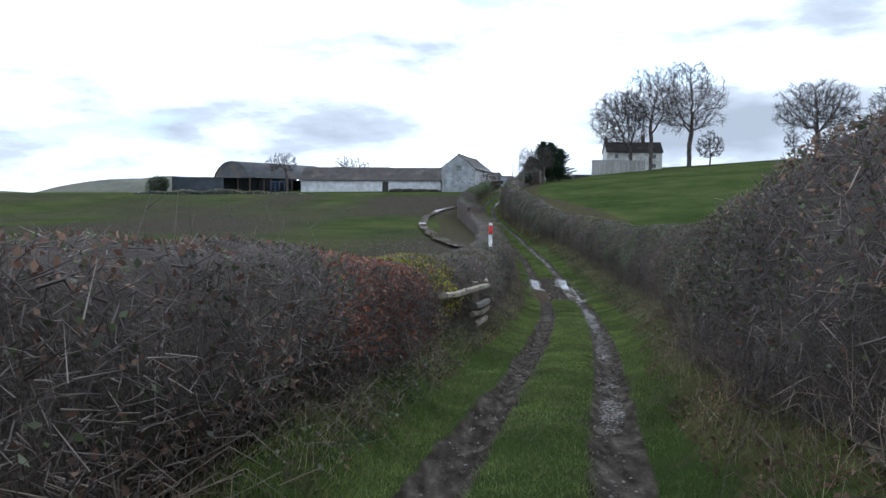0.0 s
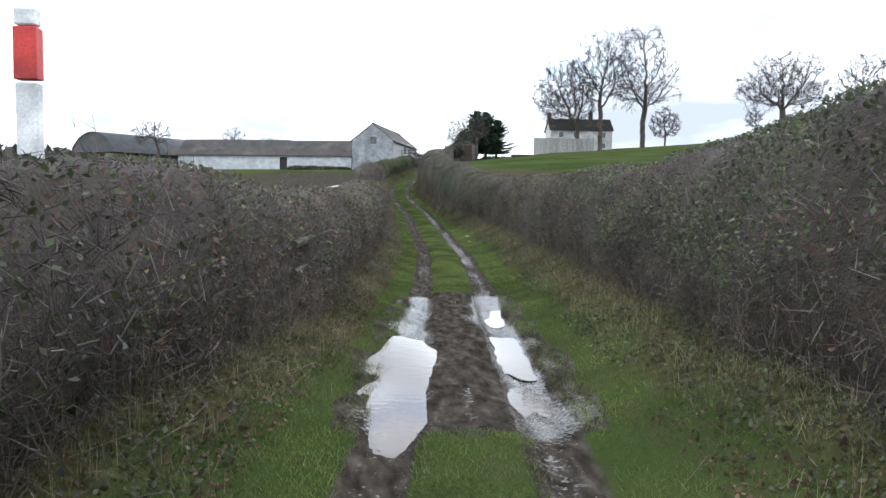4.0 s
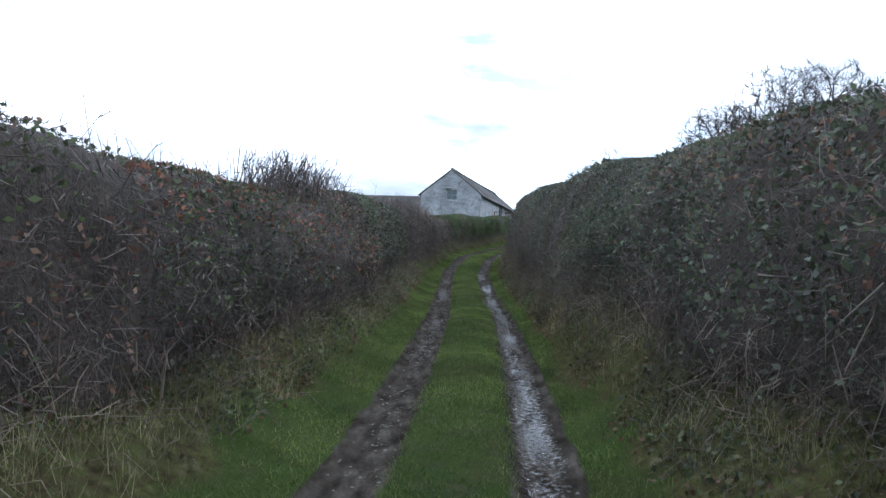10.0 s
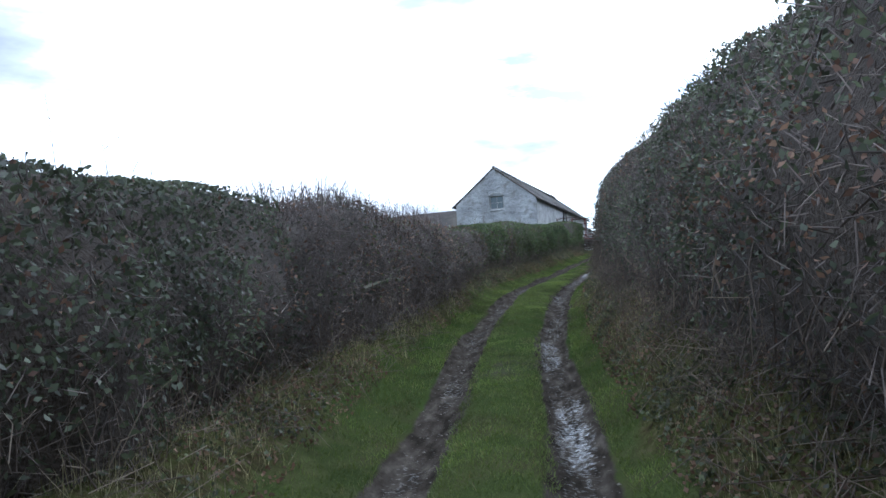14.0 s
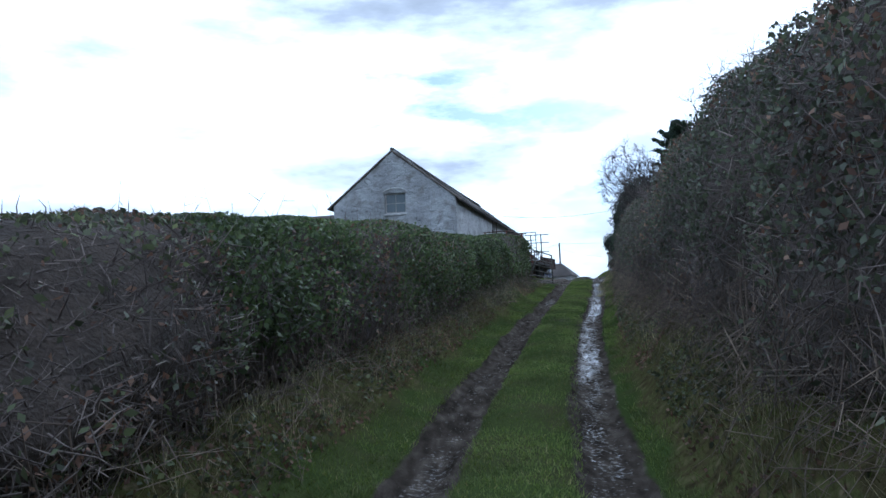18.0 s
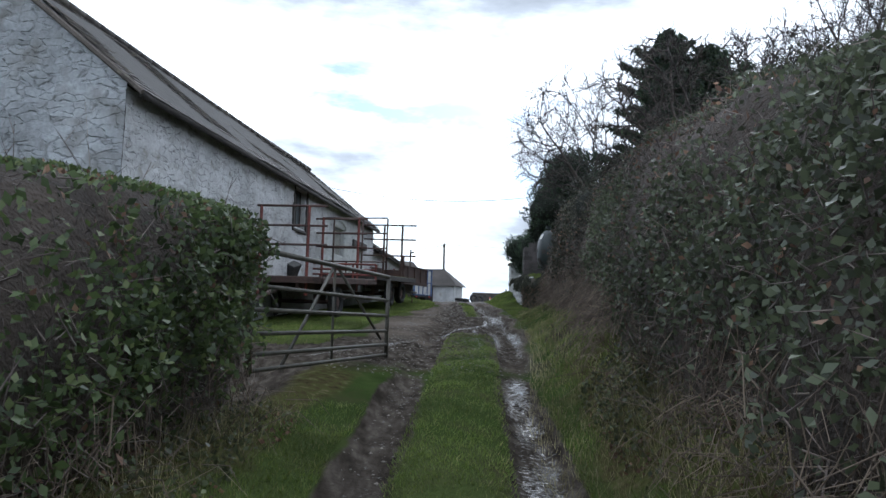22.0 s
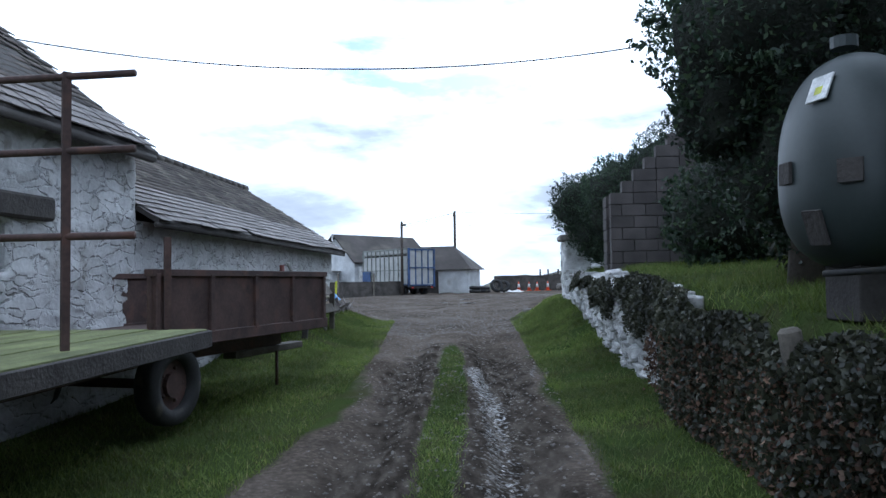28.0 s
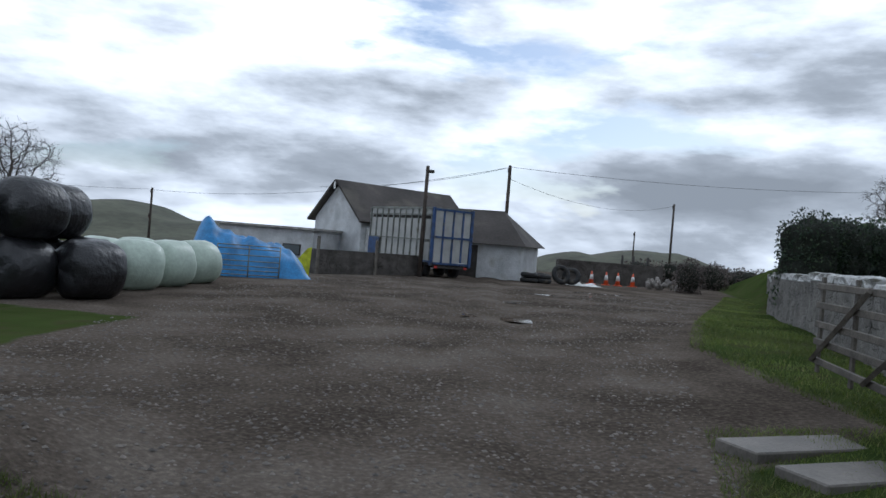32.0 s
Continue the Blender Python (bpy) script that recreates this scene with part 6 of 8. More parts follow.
for x, z in ((2.0, 3.2), (5.2, 3.2), (11.2, 3.2), (2.0, 0.9), (11.2, 0.9)):
    w = block("window", house, M_WHITE, x, x + 1.1, 0.44, 0.52, z, z + 1.25, 0.0, "white framed window")
    block("pane", w, M_GLASS, x + 0.08, x + 1.02, 0.42, 0.435, z + 0.08, z + 1.17, 0.0)
block("porch", house, M_RENDER, 8.4, 10.4, -1.2, 0.5, 0.0, 3.6, 0.02, "white gabled porch")
fence = thing("garden_fence", (34.6, 180.5, 0), 2, "tall grey close-boarded garden fence", "fence")
for k in range(44):
    z = gz(34.6 + k * 0.29, 180.6) - 0.2
    block("board", fence, M_GREY_WOOD, k * 0.29, k * 0.29 + 0.275, 0.0, 0.03, z, 9.1 + 0.02 * math.sin(k * 2.3), 0.0)
for z in (7.3, 8.7):
    block("rail", fence, M_TIMBER, 0, 12.7, 0.035, 0.09, z, z + 0.09, 0.0)
hut = thing("garden_hut", (30.2, 178.2, gz(30, 178)), 4, "small dark tarred timber hut", "hut")
block("wall", hut, M_TIMBER_DARK, 0, 3.6, 0, 2.5, -0.3, 2.0, 0.02)
block("roof", hut, M_ROOF_FAR, -0.2, 3.8, -0.2, 2.7, 2.0, 2.12, 0.02)

# yard buildings beyond
R_A = math.degrees(math.atan2(207.57 - 209.91, 15.09 - 8.8))
cart = thing("white_cart_shed", (8.8, 209.9, 0), 42, "white gabled farm shed with a grey slate roof", "shed")
block("wall", cart, M_LIME, 0.35, 8.6, -2.3, 2.3, 1.8, 4.95, 0.02, "white painted wall")
prism("gable", cart, M_LIME, [(-2.3, 4.94), (2.3, 4.94), (0, 6.95)], 0.0, 0.25).matrix_local = pose(0.6, 0, 0, 0, 0, 90)
for s in (1, -1):
    bm = bmesh.new()
    vs = [bm.verts.new(p) for p in ((0.0, s * 2.62, 4.75), (8.9, s * 2.62, 4.75), (8.9, 0, 7.05), (0.0, 0, 7.05))]
    f = bm.faces.new(vs)
    bmesh.ops.recalc_face_normals(bm, faces=[f])
    bmesh.ops.solidify(bm, geom=[f], thickness=0.12)
    part("roof", bm, M_ROOF_FAR, cart, "grey-brown slate roof")
block("bargeboard", cart, M_WHITE, -0.05, 0.03, -0.05, 0.05, 6.6, 7.05, 0.0)
# Dark panel on the solid wall, painted as a doorway's inner shade.
block("door", cart, M_TIMBER_DARK, 1.2, 2.8, -2.36, -2.305, 2.0, 4.4, 0.0, "dark panel painted as the shade of a doorway")
block("door_post", cart, M_WHITE, 0.75, 1.15, -2.38, -2.305, 1.9, 4.5, 0.0)
low = thing("flat_roofed_store", (3.2, 210.6, 0), R_A, "low white flat-roofed store beside the shed", "shed")
block("wall", low, M_LIME, 0.0, 6.0, -1.6, 1.6, 1.7, 4.1, 0.02)
block("roof", low, M_GREY_WOOD, -0.3, 6.2, -1.9, 1.9, 4.1, 4.22, 0.0, "pale sheet roof with dark edge")
lw = block("window", low, M_TIMBER_DARK, 4.2, 5.3, -1.66, -1.61, 2.7, 3.3, 0.0, "small dark window")
block("pane", lw, M_GLASS, 4.26, 5.24, -1.68, -1.665, 2.76, 3.24, 0.0)
annex = thing("slate_roofed_annexe", (15.9, 208.6, 0), -20, "low white annexe with a hipped slate roof and dark door", "shed")
block("wall", annex, M_LIME, 0.0, 4.2, -2.0, 2.0, 1.8, 4.2, 0.02)
bm = bmesh.new()
vs = [bm.verts.new(p) for p in ((-0.3, -2.4, 4.15), (4.55, -2.4, 4.15), (4.55, 2.4, 4.15), (-0.3, 2.4, 4.15), (-0.3, 0, 6.0), (2.6, 0, 6.0))]
for f in ((0, 1, 5, 4), (1, 2, 5), (2, 3, 4, 5), (3, 0, 4), (3, 2, 1, 0)):
    bm.faces.new([vs[i] for i in f])
part("roof", bm, M_ROOF_FAR, annex, "grey slate hipped roof")
block("door", annex, M_TIMBER_DARK, 0.2, 1.9, -2.06, -2.005, 2.0, 4.05, 0.0, "wide dark sliding door")

# ---- along the lane ----
def marker_post(x, y, z):
    p = thing("marker_post", (x, y, z), 0, "white marker post with a red band standing in the hedge", "post")
    block("shaft", p, M_WHITE, -0.07, 0.07, -0.05, 0.05, -0.7, 0.72, 0.01)
    block("red_band", p, M_REDPAINT, -0.075, 0.075, -0.055, 0.055, 0.74, 1.08, 0.005, "bright red band")
    block("cap", p, M_WHITE, -0.07, 0.07, -0.05, 0.05, 1.09, 1.2, 0.01)


marker_post(1.62, 30.3, -2.47)


def old_rails(y0, y1, d, side, heights, label, seed):
    rng = random.Random(seed)
    xa, xb = float(lane_x(y0)) + side * d, float(lane_x(y1)) + side * d
    f = thing("rail_fence", (xa, y0, float(lane_z(y0))), 0, label, "fence", "old rails in the hedge")
    L = Vector((xb - xa, y1 - y0, float(lane_z(y1) - lane_z(y0))))
    for h in heights:
        a, b = L * rng.uniform(-0.06, 0.05), L * rng.uniform(0.9, 1.08)
        for part_k in range(2):
            cut = rng.uniform(0.42, 0.6)
            p, q = (a, a.lerp(b, cut - 0.01)) if part_k == 0 else (a.lerp(b, cut + 0.01), b)
            jog = lambda: Vector((-side * 0.1 + rng.uniform(-0.07, 0.07), 0, h + rng.uniform(-0.09, 0.09)))  # noqa: E731
            bar("rail", f, M_RAIL, p + jog(), q + jog(), rng.uniform(0.04, 0.055), 5, "split weathered rail", rng.uniform(0.03, 0.045))
    return f




def split_rail_fence(y0, y1, d):
    """Riven rails, ragged at the end, lying against two stout posts in the face of the hedge."""
    rng = random.Random(4)
    f = thing("split_rail_fence", (float(lane_x(y1)) - d, y1, float(lane_z(y1))), 0, "broken fence of riven pale logs grown into the hedge", "fence", "old rails in the hedge")

    def at(y, h, out=0.0):
        return Vector((float(lane_x(y) - lane_x(y1)) + out, y - y1, float(lane_z(y) - lane_z(y1)) + h))

    for y in (y1 - 1.2,):
        bm = bmesh.new()
        box(bm, -0.075, 0.075, -0.06, 0.06, -0.5, 1.38, 0.02, Matrix.Translation(at(y, 0.0, -0.10)))
        part("post", bm, M_TAN_WOOD, f, "squared greenish post")
    for h, end, start, thick, mat, note in ((1.27, 0.0, 0.1, 0.060, M_TAN_WOOD, "long riven top rail with a frayed end"), (0.93, 0.05, 3.3, 0.072, M_TIMBER, "thick rail crusted with grey lichen"),
                                            (0.76, 0.2, 3.1, 0.058, M_TAN_WOOD, "riven rail with a clean split face"), (0.55, 0.5, 3.4, 0.060, M_TAN_WOOD, "low broken rail pointing out of the grass")):
        a, b = at(y0 + start, h - 0.03, 0.02), at(y1 - end, h, 0.05)
        way, n = b - a, 9
        side_v = way.cross(Vector((0, 0, 1))).normalized()
        up = side_v.cross(way).normalized()
        bm = bmesh.new()
        rings = []
        for k in range(n):
            u = k / (n - 1)
            mid = a.lerp(b, u) + up * 0.03 * noise.noise((u * 3, h * 9, 1)) + side_v * 0.03 * noise.noise((u * 3, h * 9, 4)) - up * 0.03 * math.sin(u * math.pi)
            fat = thick * (1 + 0.22 * noise.noise((u * 5, h * 7, 2))) * (0.8 if k == n - 1 else 1)
            shape = ((-1, -0.75), (0.1, -1.0), (0.95, -0.5), (0.9, 0.55), (0.2, 0.95), (-0.85, 0.8))
            rings.append([bm.verts.new(mid + (side_v * p + up * q) * fat * (1 + 0.14 * noise.noise((u * 6, j, h * 5))) + way.normalized() * (rng.uniform(-0.07, 0.05) if k == n - 1 else 0)) for j, (p, q) in enumerate(shape)])
        for r0, r1 in zip(rings, rings[1:]):
            for j in range(6):
                bm.faces.new((r0[j], r0[(j + 1) % 6], r1[(j + 1) % 6], r1[j]))
        bm.faces.new(rings[0][::-1])
        bm.faces.new(rings[-1])
        part("rail", bm, mat, f, note)
    stub = at(y1 + 0.75, 1.36, -0.12)
    bar("stub", f, M_TAN_WOOD, stub - Vector((0.02, 0.42, 0.02)), stub, 0.05, 6, "sawn stub of a rail", 0.055)
    return f


split_rail_fence(11.9, 17.45, 1.98)
old_rails(35.0, 40.2, 2.32, -1, (0.75, 1.15, 1.6), "mossy old timber rails grown into the hedge", 5)
old_rails(77.0, 79.6, 2.2, -1, (1.3,), "old broken rail lying in the face of the hedge", 7)
old_rails(94.6, 98.4, 2.2, -1, (0.55, 1.25), "old mossy rail half hidden in the hedge", 6)


def puddle(x, y, rx, ry, turn, label, lift=0.0, seed=0):
    bm = bmesh.new()
    vs = []
    for k in range(28):
        a = 2 * math.pi * k / 28
        r = 1 + 0.22 * noise.noise((math.cos(a) * 1.6 + seed, math.sin(a) * 1.6, seed * 3.1)) + 0.1 * noise.noise((math.cos(a) * 4 + seed, math.sin(a) * 4, 5))
        vs.append(bm.verts.new((rx * r * math.cos(a), ry * r * math.sin(a), 0)))
    bm.faces.new(vs)
    p = part("puddle", bm, M_WATER)
    c, sn = math.cos(radians(turn)), math.sin(radians(turn))
    q = np.linspace(-0.85, 0.85, 9)
    qx, qy = (g.ravel() for g in np.meshgrid(q * rx, q * ry))
    zq = ground_z(x + qx * c - qy * sn, y + qx * sn + qy * c)
    fit = np.linalg.lstsq(np.stack([qx, qy, np.ones_like(qx)], -1), zq, rcond=None)[0]
    fit[2] += np.quantile(zq - fit[0] * qx - fit[1] * qy - fit[2], 0.55 if seed < 5 else 0.45)
    if seed < 5:
        fit[:2] *= 0.5
    for v in p.data.vertices:
        v.co.z = fit[0] * v.co.x + fit[1] * v.co.y
    p.matrix_world = pose(x, y, float(fit[2]) + lift, 0, 0, turn)
    tagged(p, label, "puddle", "puddles in the ruts", "structure")


LP = [(34.2, -0.80, 0.55, 3.0, 0.012), (35.9, 0.74, 0.40, 1.5, 0.006), (33.2, 0.66, 0.24, 0.9, 0.004), (39.6, 0.80, 0.26, 0.9, -0.004), (59.9, -0.76, 0.38, 1.3, 0.014)]
for i, (y, d, rx, ry, lift) in enumerate(LP):
    puddle(float(lane_x(y)) + d, y, rx, ry, -math.degrees(math.atan(float(lane_x(y + 1) - lane_x(y - 1)) / 2)), "shallow muddy puddle in the rut, reflecting the sky", lift, i + 1)
for i, (x, y, rx, ry) in enumerate(((16.6, 184.5, 1.0, 0.5), (19.8, 195.5, 1.6, 0.7), (22.0, 199.0, 1.2, 0.8), (17.6, 190.5, 0.9, 0.4))):
    puddle(x, y, rx, ry, 10 * i, "thin sheet of rainwater on the gravel yard", 0.0, 30 + i)
# water lying in the wheel track across the left field
wt = [(0.72, 37.1), (0.2, 40.3), (-0.61, 47.8), (-1.55, 61.9), (-2.3, 74.0), (-2.5, 81.3), (-2.33, 92.3), (-1.04, 101.7), (1.3, 107)]
bm = bmesh.new()
row = []
for k in range(81):
    s = k / 80 * (len(wt) - 1)
    i = min(int(s), len(wt) - 2)
    x, y = (wt[i][j] + (wt[i + 1][j] - wt[i][j]) * (s - i) for j in (0, 1))
    w = 0.42 + 0.2 * noise.noise((k * 0.3, 2, 7)) + 0.12 * noise.noise((k * 0.9, 5, 1))
    row.append([bm.verts.new((x + q * w, y, gz(x, y) + 0.16)) for q in (-1, 1)])
for a, b in zip(row, row[1:]):
    bm.faces.new((a[0], a[1], b[1], b[0]))
tagged(part("water_in_track", bm, M_WATER), "bright water lying in a curving wheel track", "puddle", "", "structure")


# litter dropped on the verge
for lx_, ly_, nm in ((1.58, 60.15, "crumpled blue and white wrapper lying on the verge"), (1.44, 58.3, "crushed pale carton lying on the verge")):
    x, y = float(lane_x(ly_)) + lx_, ly_
    lt = thing("litter", (x, y, gz(x, y) + 0.03), 30 * lx_, nm, "litter")
    n = 8
    gx, gy = np.meshgrid(np.linspace(-0.09, 0.09, n) * (1.0 if ly_ > 59 else 0.6), np.linspace(-0.06, 0.06, n))
    zz = 0.01 + 0.022 * vnoise(gx * 24, gy * 24, 5)
    vid = np.arange(n * n).reshape(n, n)
    link_mesh("wrapper", np.stack([gx, gy, zz], -1).reshape(-1, 3), np.stack([vid[:-1, :-1], vid[:-1, 1:], vid[1:, 1:], vid[1:, :-1]], -1).reshape(-1, 4), M_WHITE, lt)
    block("printed_panel", lt, M_TARP if ly_ > 59 else M_GREY_WOOD, -0.05, 0.03, -0.04, 0.03, 0.0, 0.03, 0.01)


# ---- the gate at the head of the lane, swung back against the hedge ----
def field_gate(a, b, z0, z1, label, tall=1.27, mat=None, name="field_gate"):
    ax, ay = a
    L = math.hypot(b[0] - ax, b[1] - ay)
    turn = math.degrees(math.atan2(b[1] - ay, b[0] - ax))
    g = thing(name, (ax, ay, z0), turn, label, "gate")
    m = mat or M_GATE
    rise = z1 - z0
    for k, h in enumerate((0.05, 0.21, 0.42, 0.66, 0.9, tall)):
        r = 0.024 if k < 5 else 0.03
        bar("rail", g, m, (0, 0, h), (L, 0, h + rise), r, 8)
    for x, z in ((0.02, 0), (L - 0.02, rise)):
        bar("stile", g, m, (x, 0, z), (x, 0, z + tall + 0.02), 0.032, 8)
    for f in (0.5,):
        bar("upright", g, m, (L * f, 0.02, 0.04 + rise * f), (L * f, 0.02, tall + rise * f), 0.018, 6)
    bar("brace", g, m, (L * 0.18, 0.03, 0.05 + rise * 0.18), (L * 0.5, 0.03, tall + rise * 0.5), 0.02, 6)
    bar("brace", g, m, (L * 0.95, 0.03, 0.3 + rise), (L * 0.52, 0.03, tall + rise * 0.5), 0.02, 6)
    bar("latch", g, m, (L - 0.02, 0, tall * 0.62 + rise), (L + 0.09, 0, tall * 0.62 + rise), 0.014, 6)
    return g


field_gate((8.1, 133.3), (9.63, 137.7), 1.0, 0.93, "open tubular steel farm gate, dull and muddy")
gp = thing("gate_post", (7.75, 132.95, gz(7.75, 132.95)), 0, "stout old timber gate post in the hedge end", "post")
bar("shaft", gp, M_TIMBER_DARK, (0, 0, -0.4), (0, 0, 1.55), 0.1, 10)
bar("hinge_pin", gp, M_RUST, (0.05, 0.05, 1.2), (0.16, 0.2, 1.2), 0.015, 6)


# ---- farm trailers parked along the barn ----
def wheel(parent, x, y, z, r=0.37, w=0.24):
    bm = bmesh.new()
    prof = [(r * 0.62, -w * 0.42), (r * 0.80, -w * 0.5), (r * 0.95, -w * 0.44), (r, -w * 0.25), (r, w * 0.25), (r * 0.95, w * 0.44), (r * 0.80, w * 0.5), (r * 0.62, w * 0.42)]
    n = 26
    ring = [[bm.verts.new((px, q * math.cos(2 * math.pi * k / n), q * math.sin(2 * math.pi * k / n))) for q, px in prof] for k in range(n)]
    for k in range(n):
        a, b = ring[k], ring[(k + 1) % n]
        for j in range(len(prof)):
            bm.faces.new((a[j], a[(j + 1) % len(prof)], b[(j + 1) % len(prof)], b[j]))
    hub = part("wheel", rod(bmesh.new(), (-w * 0.2, 0, 0), (w * 0.2, 0, 0), 0.09, 12), M_RUST, parent, "rusty wheel hub")
    hub.matrix_local = pose(x, y, z)
    part("tyre", bm, M_RUBBER, hub, "worn black tyre", True)
    part("rim", rod(rod(bmesh.new(), (-w * 0.1, 0, 0), (w * 0.1, 0, 0), r * 0.63, 20), (w * 0.1, 0, 0), (w * 0.3, 0, 0), 0.13, 12), M_RUST, hub, "dull rusty rim")
    for k in range(5):
        a = 2 * math.pi * k / 5
        bar("wheel_nut", hub, M_RUST, (w * 0.1, 0.17 * math.cos(a), 0.17 * math.sin(a)), (w * 0.2, 0.17 * math.cos(a), 0.17 * math.sin(a)), 0.018, 6)


def rack(parent, y, deck, tall, wide, posts, mat, mat2, name="hay_rack", foot=0.0, levels=(0.45, 0.72, 1.0)):
    f = bar(name, parent, mat, (posts[0], y, deck - foot), (posts[0], y, deck + tall), 0.04, 4, "upright hay rack of steel")
    for p in posts[1:]:
        bar("upright", f, mat, (p, y, deck - foot), (p, y, deck + tall), 0.04, 4)
    for h in levels:
        bar("rail", f, mat2, (wide[0], y, deck + tall * h), (wide[1], y, deck + tall * h), 0.028, 6)
    return f


def flat_trailer(a, b, wide, za, zb, label, mat, mat_edge, axles, ground, r=0.37):
    """A flat farm trailer: a and b are the ends of its lane-side edge."""
    L = math.hypot(b[0] - a[0], b[1] - a[1])
    turn = math.degrees(math.atan2(b[1] - a[1], b[0] - a[0])) - 90
    t = thing("flatbed_trailer", (a[0], a[1], za), turn, label, "trailer", "farm trailers parked along the barn")
    slope = math.degrees(math.atan2(zb - za, L))
    n = int(wide / 0.19)
    for k in range(n):
        ob = block("deck_plank", t, mat, -wide + k * wide / n + 0.004, -wide + (k + 1) * wide / n - 0.004, 0, L, -0.05, 0.004 * (k % 3), 0.004)
        ob.matrix_local = pose(0, 0, 0, slope, 0, 0)
    for x0, x1, y0, y1 in ((0.002, 0.05, 0, L), (-wide - 0.05, -wide - 0.002, 0, L), (-wide, 0, -0.05, -0.002), (-wide, 0, L + 0.002, L + 0.05)):
        block("edge_beam", t, mat_edge, x0, x1, y0, y1, -0.16, -0.005, 0.008).matrix_local = pose(0, 0, 0, slope, 0, 0)
    for x in (-wide * 0.3, -wide * 0.7):
        block("chassis_beam", t, M_RUST, x - 0.05, x + 0.05, 0.1, L - 0.1, -0.34, -0.06, 0.01).matrix_local = pose(0, 0, 0, slope, 0, 0)
    for k in range(5):
        y = L * (k + 0.5) / 5
        block("cross_bearer", t, M_RUST, -wide + 0.05, -0.02, y - 0.04, y + 0.04, -0.15, -0.052, 0.0).matrix_local = pose(0, 0, 0, slope, 0, 0)
    for y in axles:
        zc = ground + r - za
        bar("axle", t, M_RUST, (-wide + 0.2, y, zc), (-0.2, y, zc), 0.05, 8)
        block("spring", t, M_RUST, -wide * 0.3 - 0.06, -wide * 0.3 + 0.06, y - 0.35, y + 0.35, zc + 0.05, -0.3 + (zb - za) * y / L, 0.0)
        wheel(t, -0.2, y, zc, r)
        wheel(t, -wide + 0.2, y, zc, r)
    return t, L


t1, L1 = flat_trailer((8.28, 143.75), (9.65, 149.0), 2.1, 2.38, 2.55, "old flat trailer with a rusty brown deck and red hay rack", M_DECK_BROWN, M_RUST, (1.9,), 1.40, 0.40)
rack(t1, 0.12, 0.0, 1.70, (-2.0, 0.05), (-0.42, -1.62), M_REDLEAD, M_RUST, foot=0.45)
rack(t1, L1 + 0.13, 0.0, 2.08, (-2.35, -0.35), (-0.62, -1.76), M_REDLEAD, M_RUST, foot=0.2, levels=(0.56, 0.76, 0.975))
for y, z in ((L1 - 0.05, 0.16),):
    for zz in (0.12, 0.28, 0.45):
        bar("tail_rail", t1, M_REDLEAD, (-2.05, y, zz + 0.17), (0.02, y, zz + 0.17), 0.03, 4)
    for x in (-2.05, -1.35, -0.7, 0.02):
        bar("tail_post", t1, M_REDLEAD, (x, y, 0.1), (x, y, 0.62), 0.035, 4)
bar("drawbar", t1, M_RUST, (-1.05, 0.0, -0.28), (-1.05, -1.5, -0.6), 0.06, 6)
bar("brace_rod", t1, M_RUST, (-0.3, 1.4, -0.55), (-0.3, 4.6, -0.35), 0.03, 6)
t2, L2 = flat_trailer((10.0, 149.75), (11.35, 155.8), 2.3, 2.72, 2.88, "long flat trailer with a mossy green deck and steel racks", M_DECK, M_TIMBER_DARK, (1.75,), 1.75, 0.40)
# dark cage at its near end, racks behind it and at the far end
def cage_at(f):
    return -2.6 + 2.58 * f, 0.4 - 0.35 * f


cage = bar("cage", t2, M_RUST, (*cage_at(1), 0.0), (*cage_at(1), 1.80), 0.03, 6, "dark rusty tubular cage")
for f in (0.0, 0.3, 0.68):
    bar("upright", cage, M_RUST, (*cage_at(f), 0.0), (*cage_at(f), 1.86), 0.028, 6)
for z in (0.03, 0.42, 0.86, 1.34, 1.83):
    bar("rail", cage, M_RUST, (*cage_at(0), z), (*cage_at(1), z), 0.024, 6)
rack(t2, 4.53, 0.0, 2.12, (-1.75, 0.25), (-0.28, -0.97), M_RUST, M_RUST, levels=(0.44, 0.73, 0.985))
bar("stake", t2, M_RUST, (-2.2, L2 - 2.6, 0.0), (-2.2, L2 - 2.6, 0.65), 0.05, 4)
bar("support_leg", t2, M_RUST, (-0.35, 3.4, -0.3), (-0.35, 3.4, -0.85), 0.04, 6)
# dropside trailer behind
dt = thing("dropside_trailer", (10.78, 155.95, 2.78), -21.5, "brown rusty dropside trailer with framed steel sides", "trailer", "farm trailers parked along the barn")
DL, DW = 3.75, 2.1
block("deck", dt, M_RUST, -DW, 0, 0, DL, -0.06, 0.0, 0.01)
for nm, x0, x1, y0, y1 in (("side_board", -0.04, 0.0, 0.01, DL - 0.01), ("side_board", -DW, -DW + 0.04, 0.01, DL - 0.01), ("tail_board", -DW + 0.05, -0.05, DL - 0.04, DL)):
    s = block(nm, dt, M_RUST, x0, x1, y0, y1, 0.005, 0.62, 0.006, "brown sheet side with raised ribs")
    if nm == "side_board":
        for k in range(5):
            y = 0.06 + (DL - 0.2) * k / 4
            block("rib", s, M_RUST, x0 - 0.035, x1 + 0.035, y, y + 0.07, 0.0, 0.63, 0.006)
        block("top_rail", s, M_RUST, x0 - 0.03, x1 + 0.03, y0, y1, 0.60, 0.67, 0.006)
        block("bottom_rail", s, M_RUST, x0 - 0.03, x1 + 0.03, y0, y1, -0.10, 0.03, 0.006)
for x in (-0.6, -1.5):
    block("chassis_beam", dt, M_RUST, x - 0.06, x + 0.06, 0.0, DL - 0.3, -0.32, -0.06, 0.01)
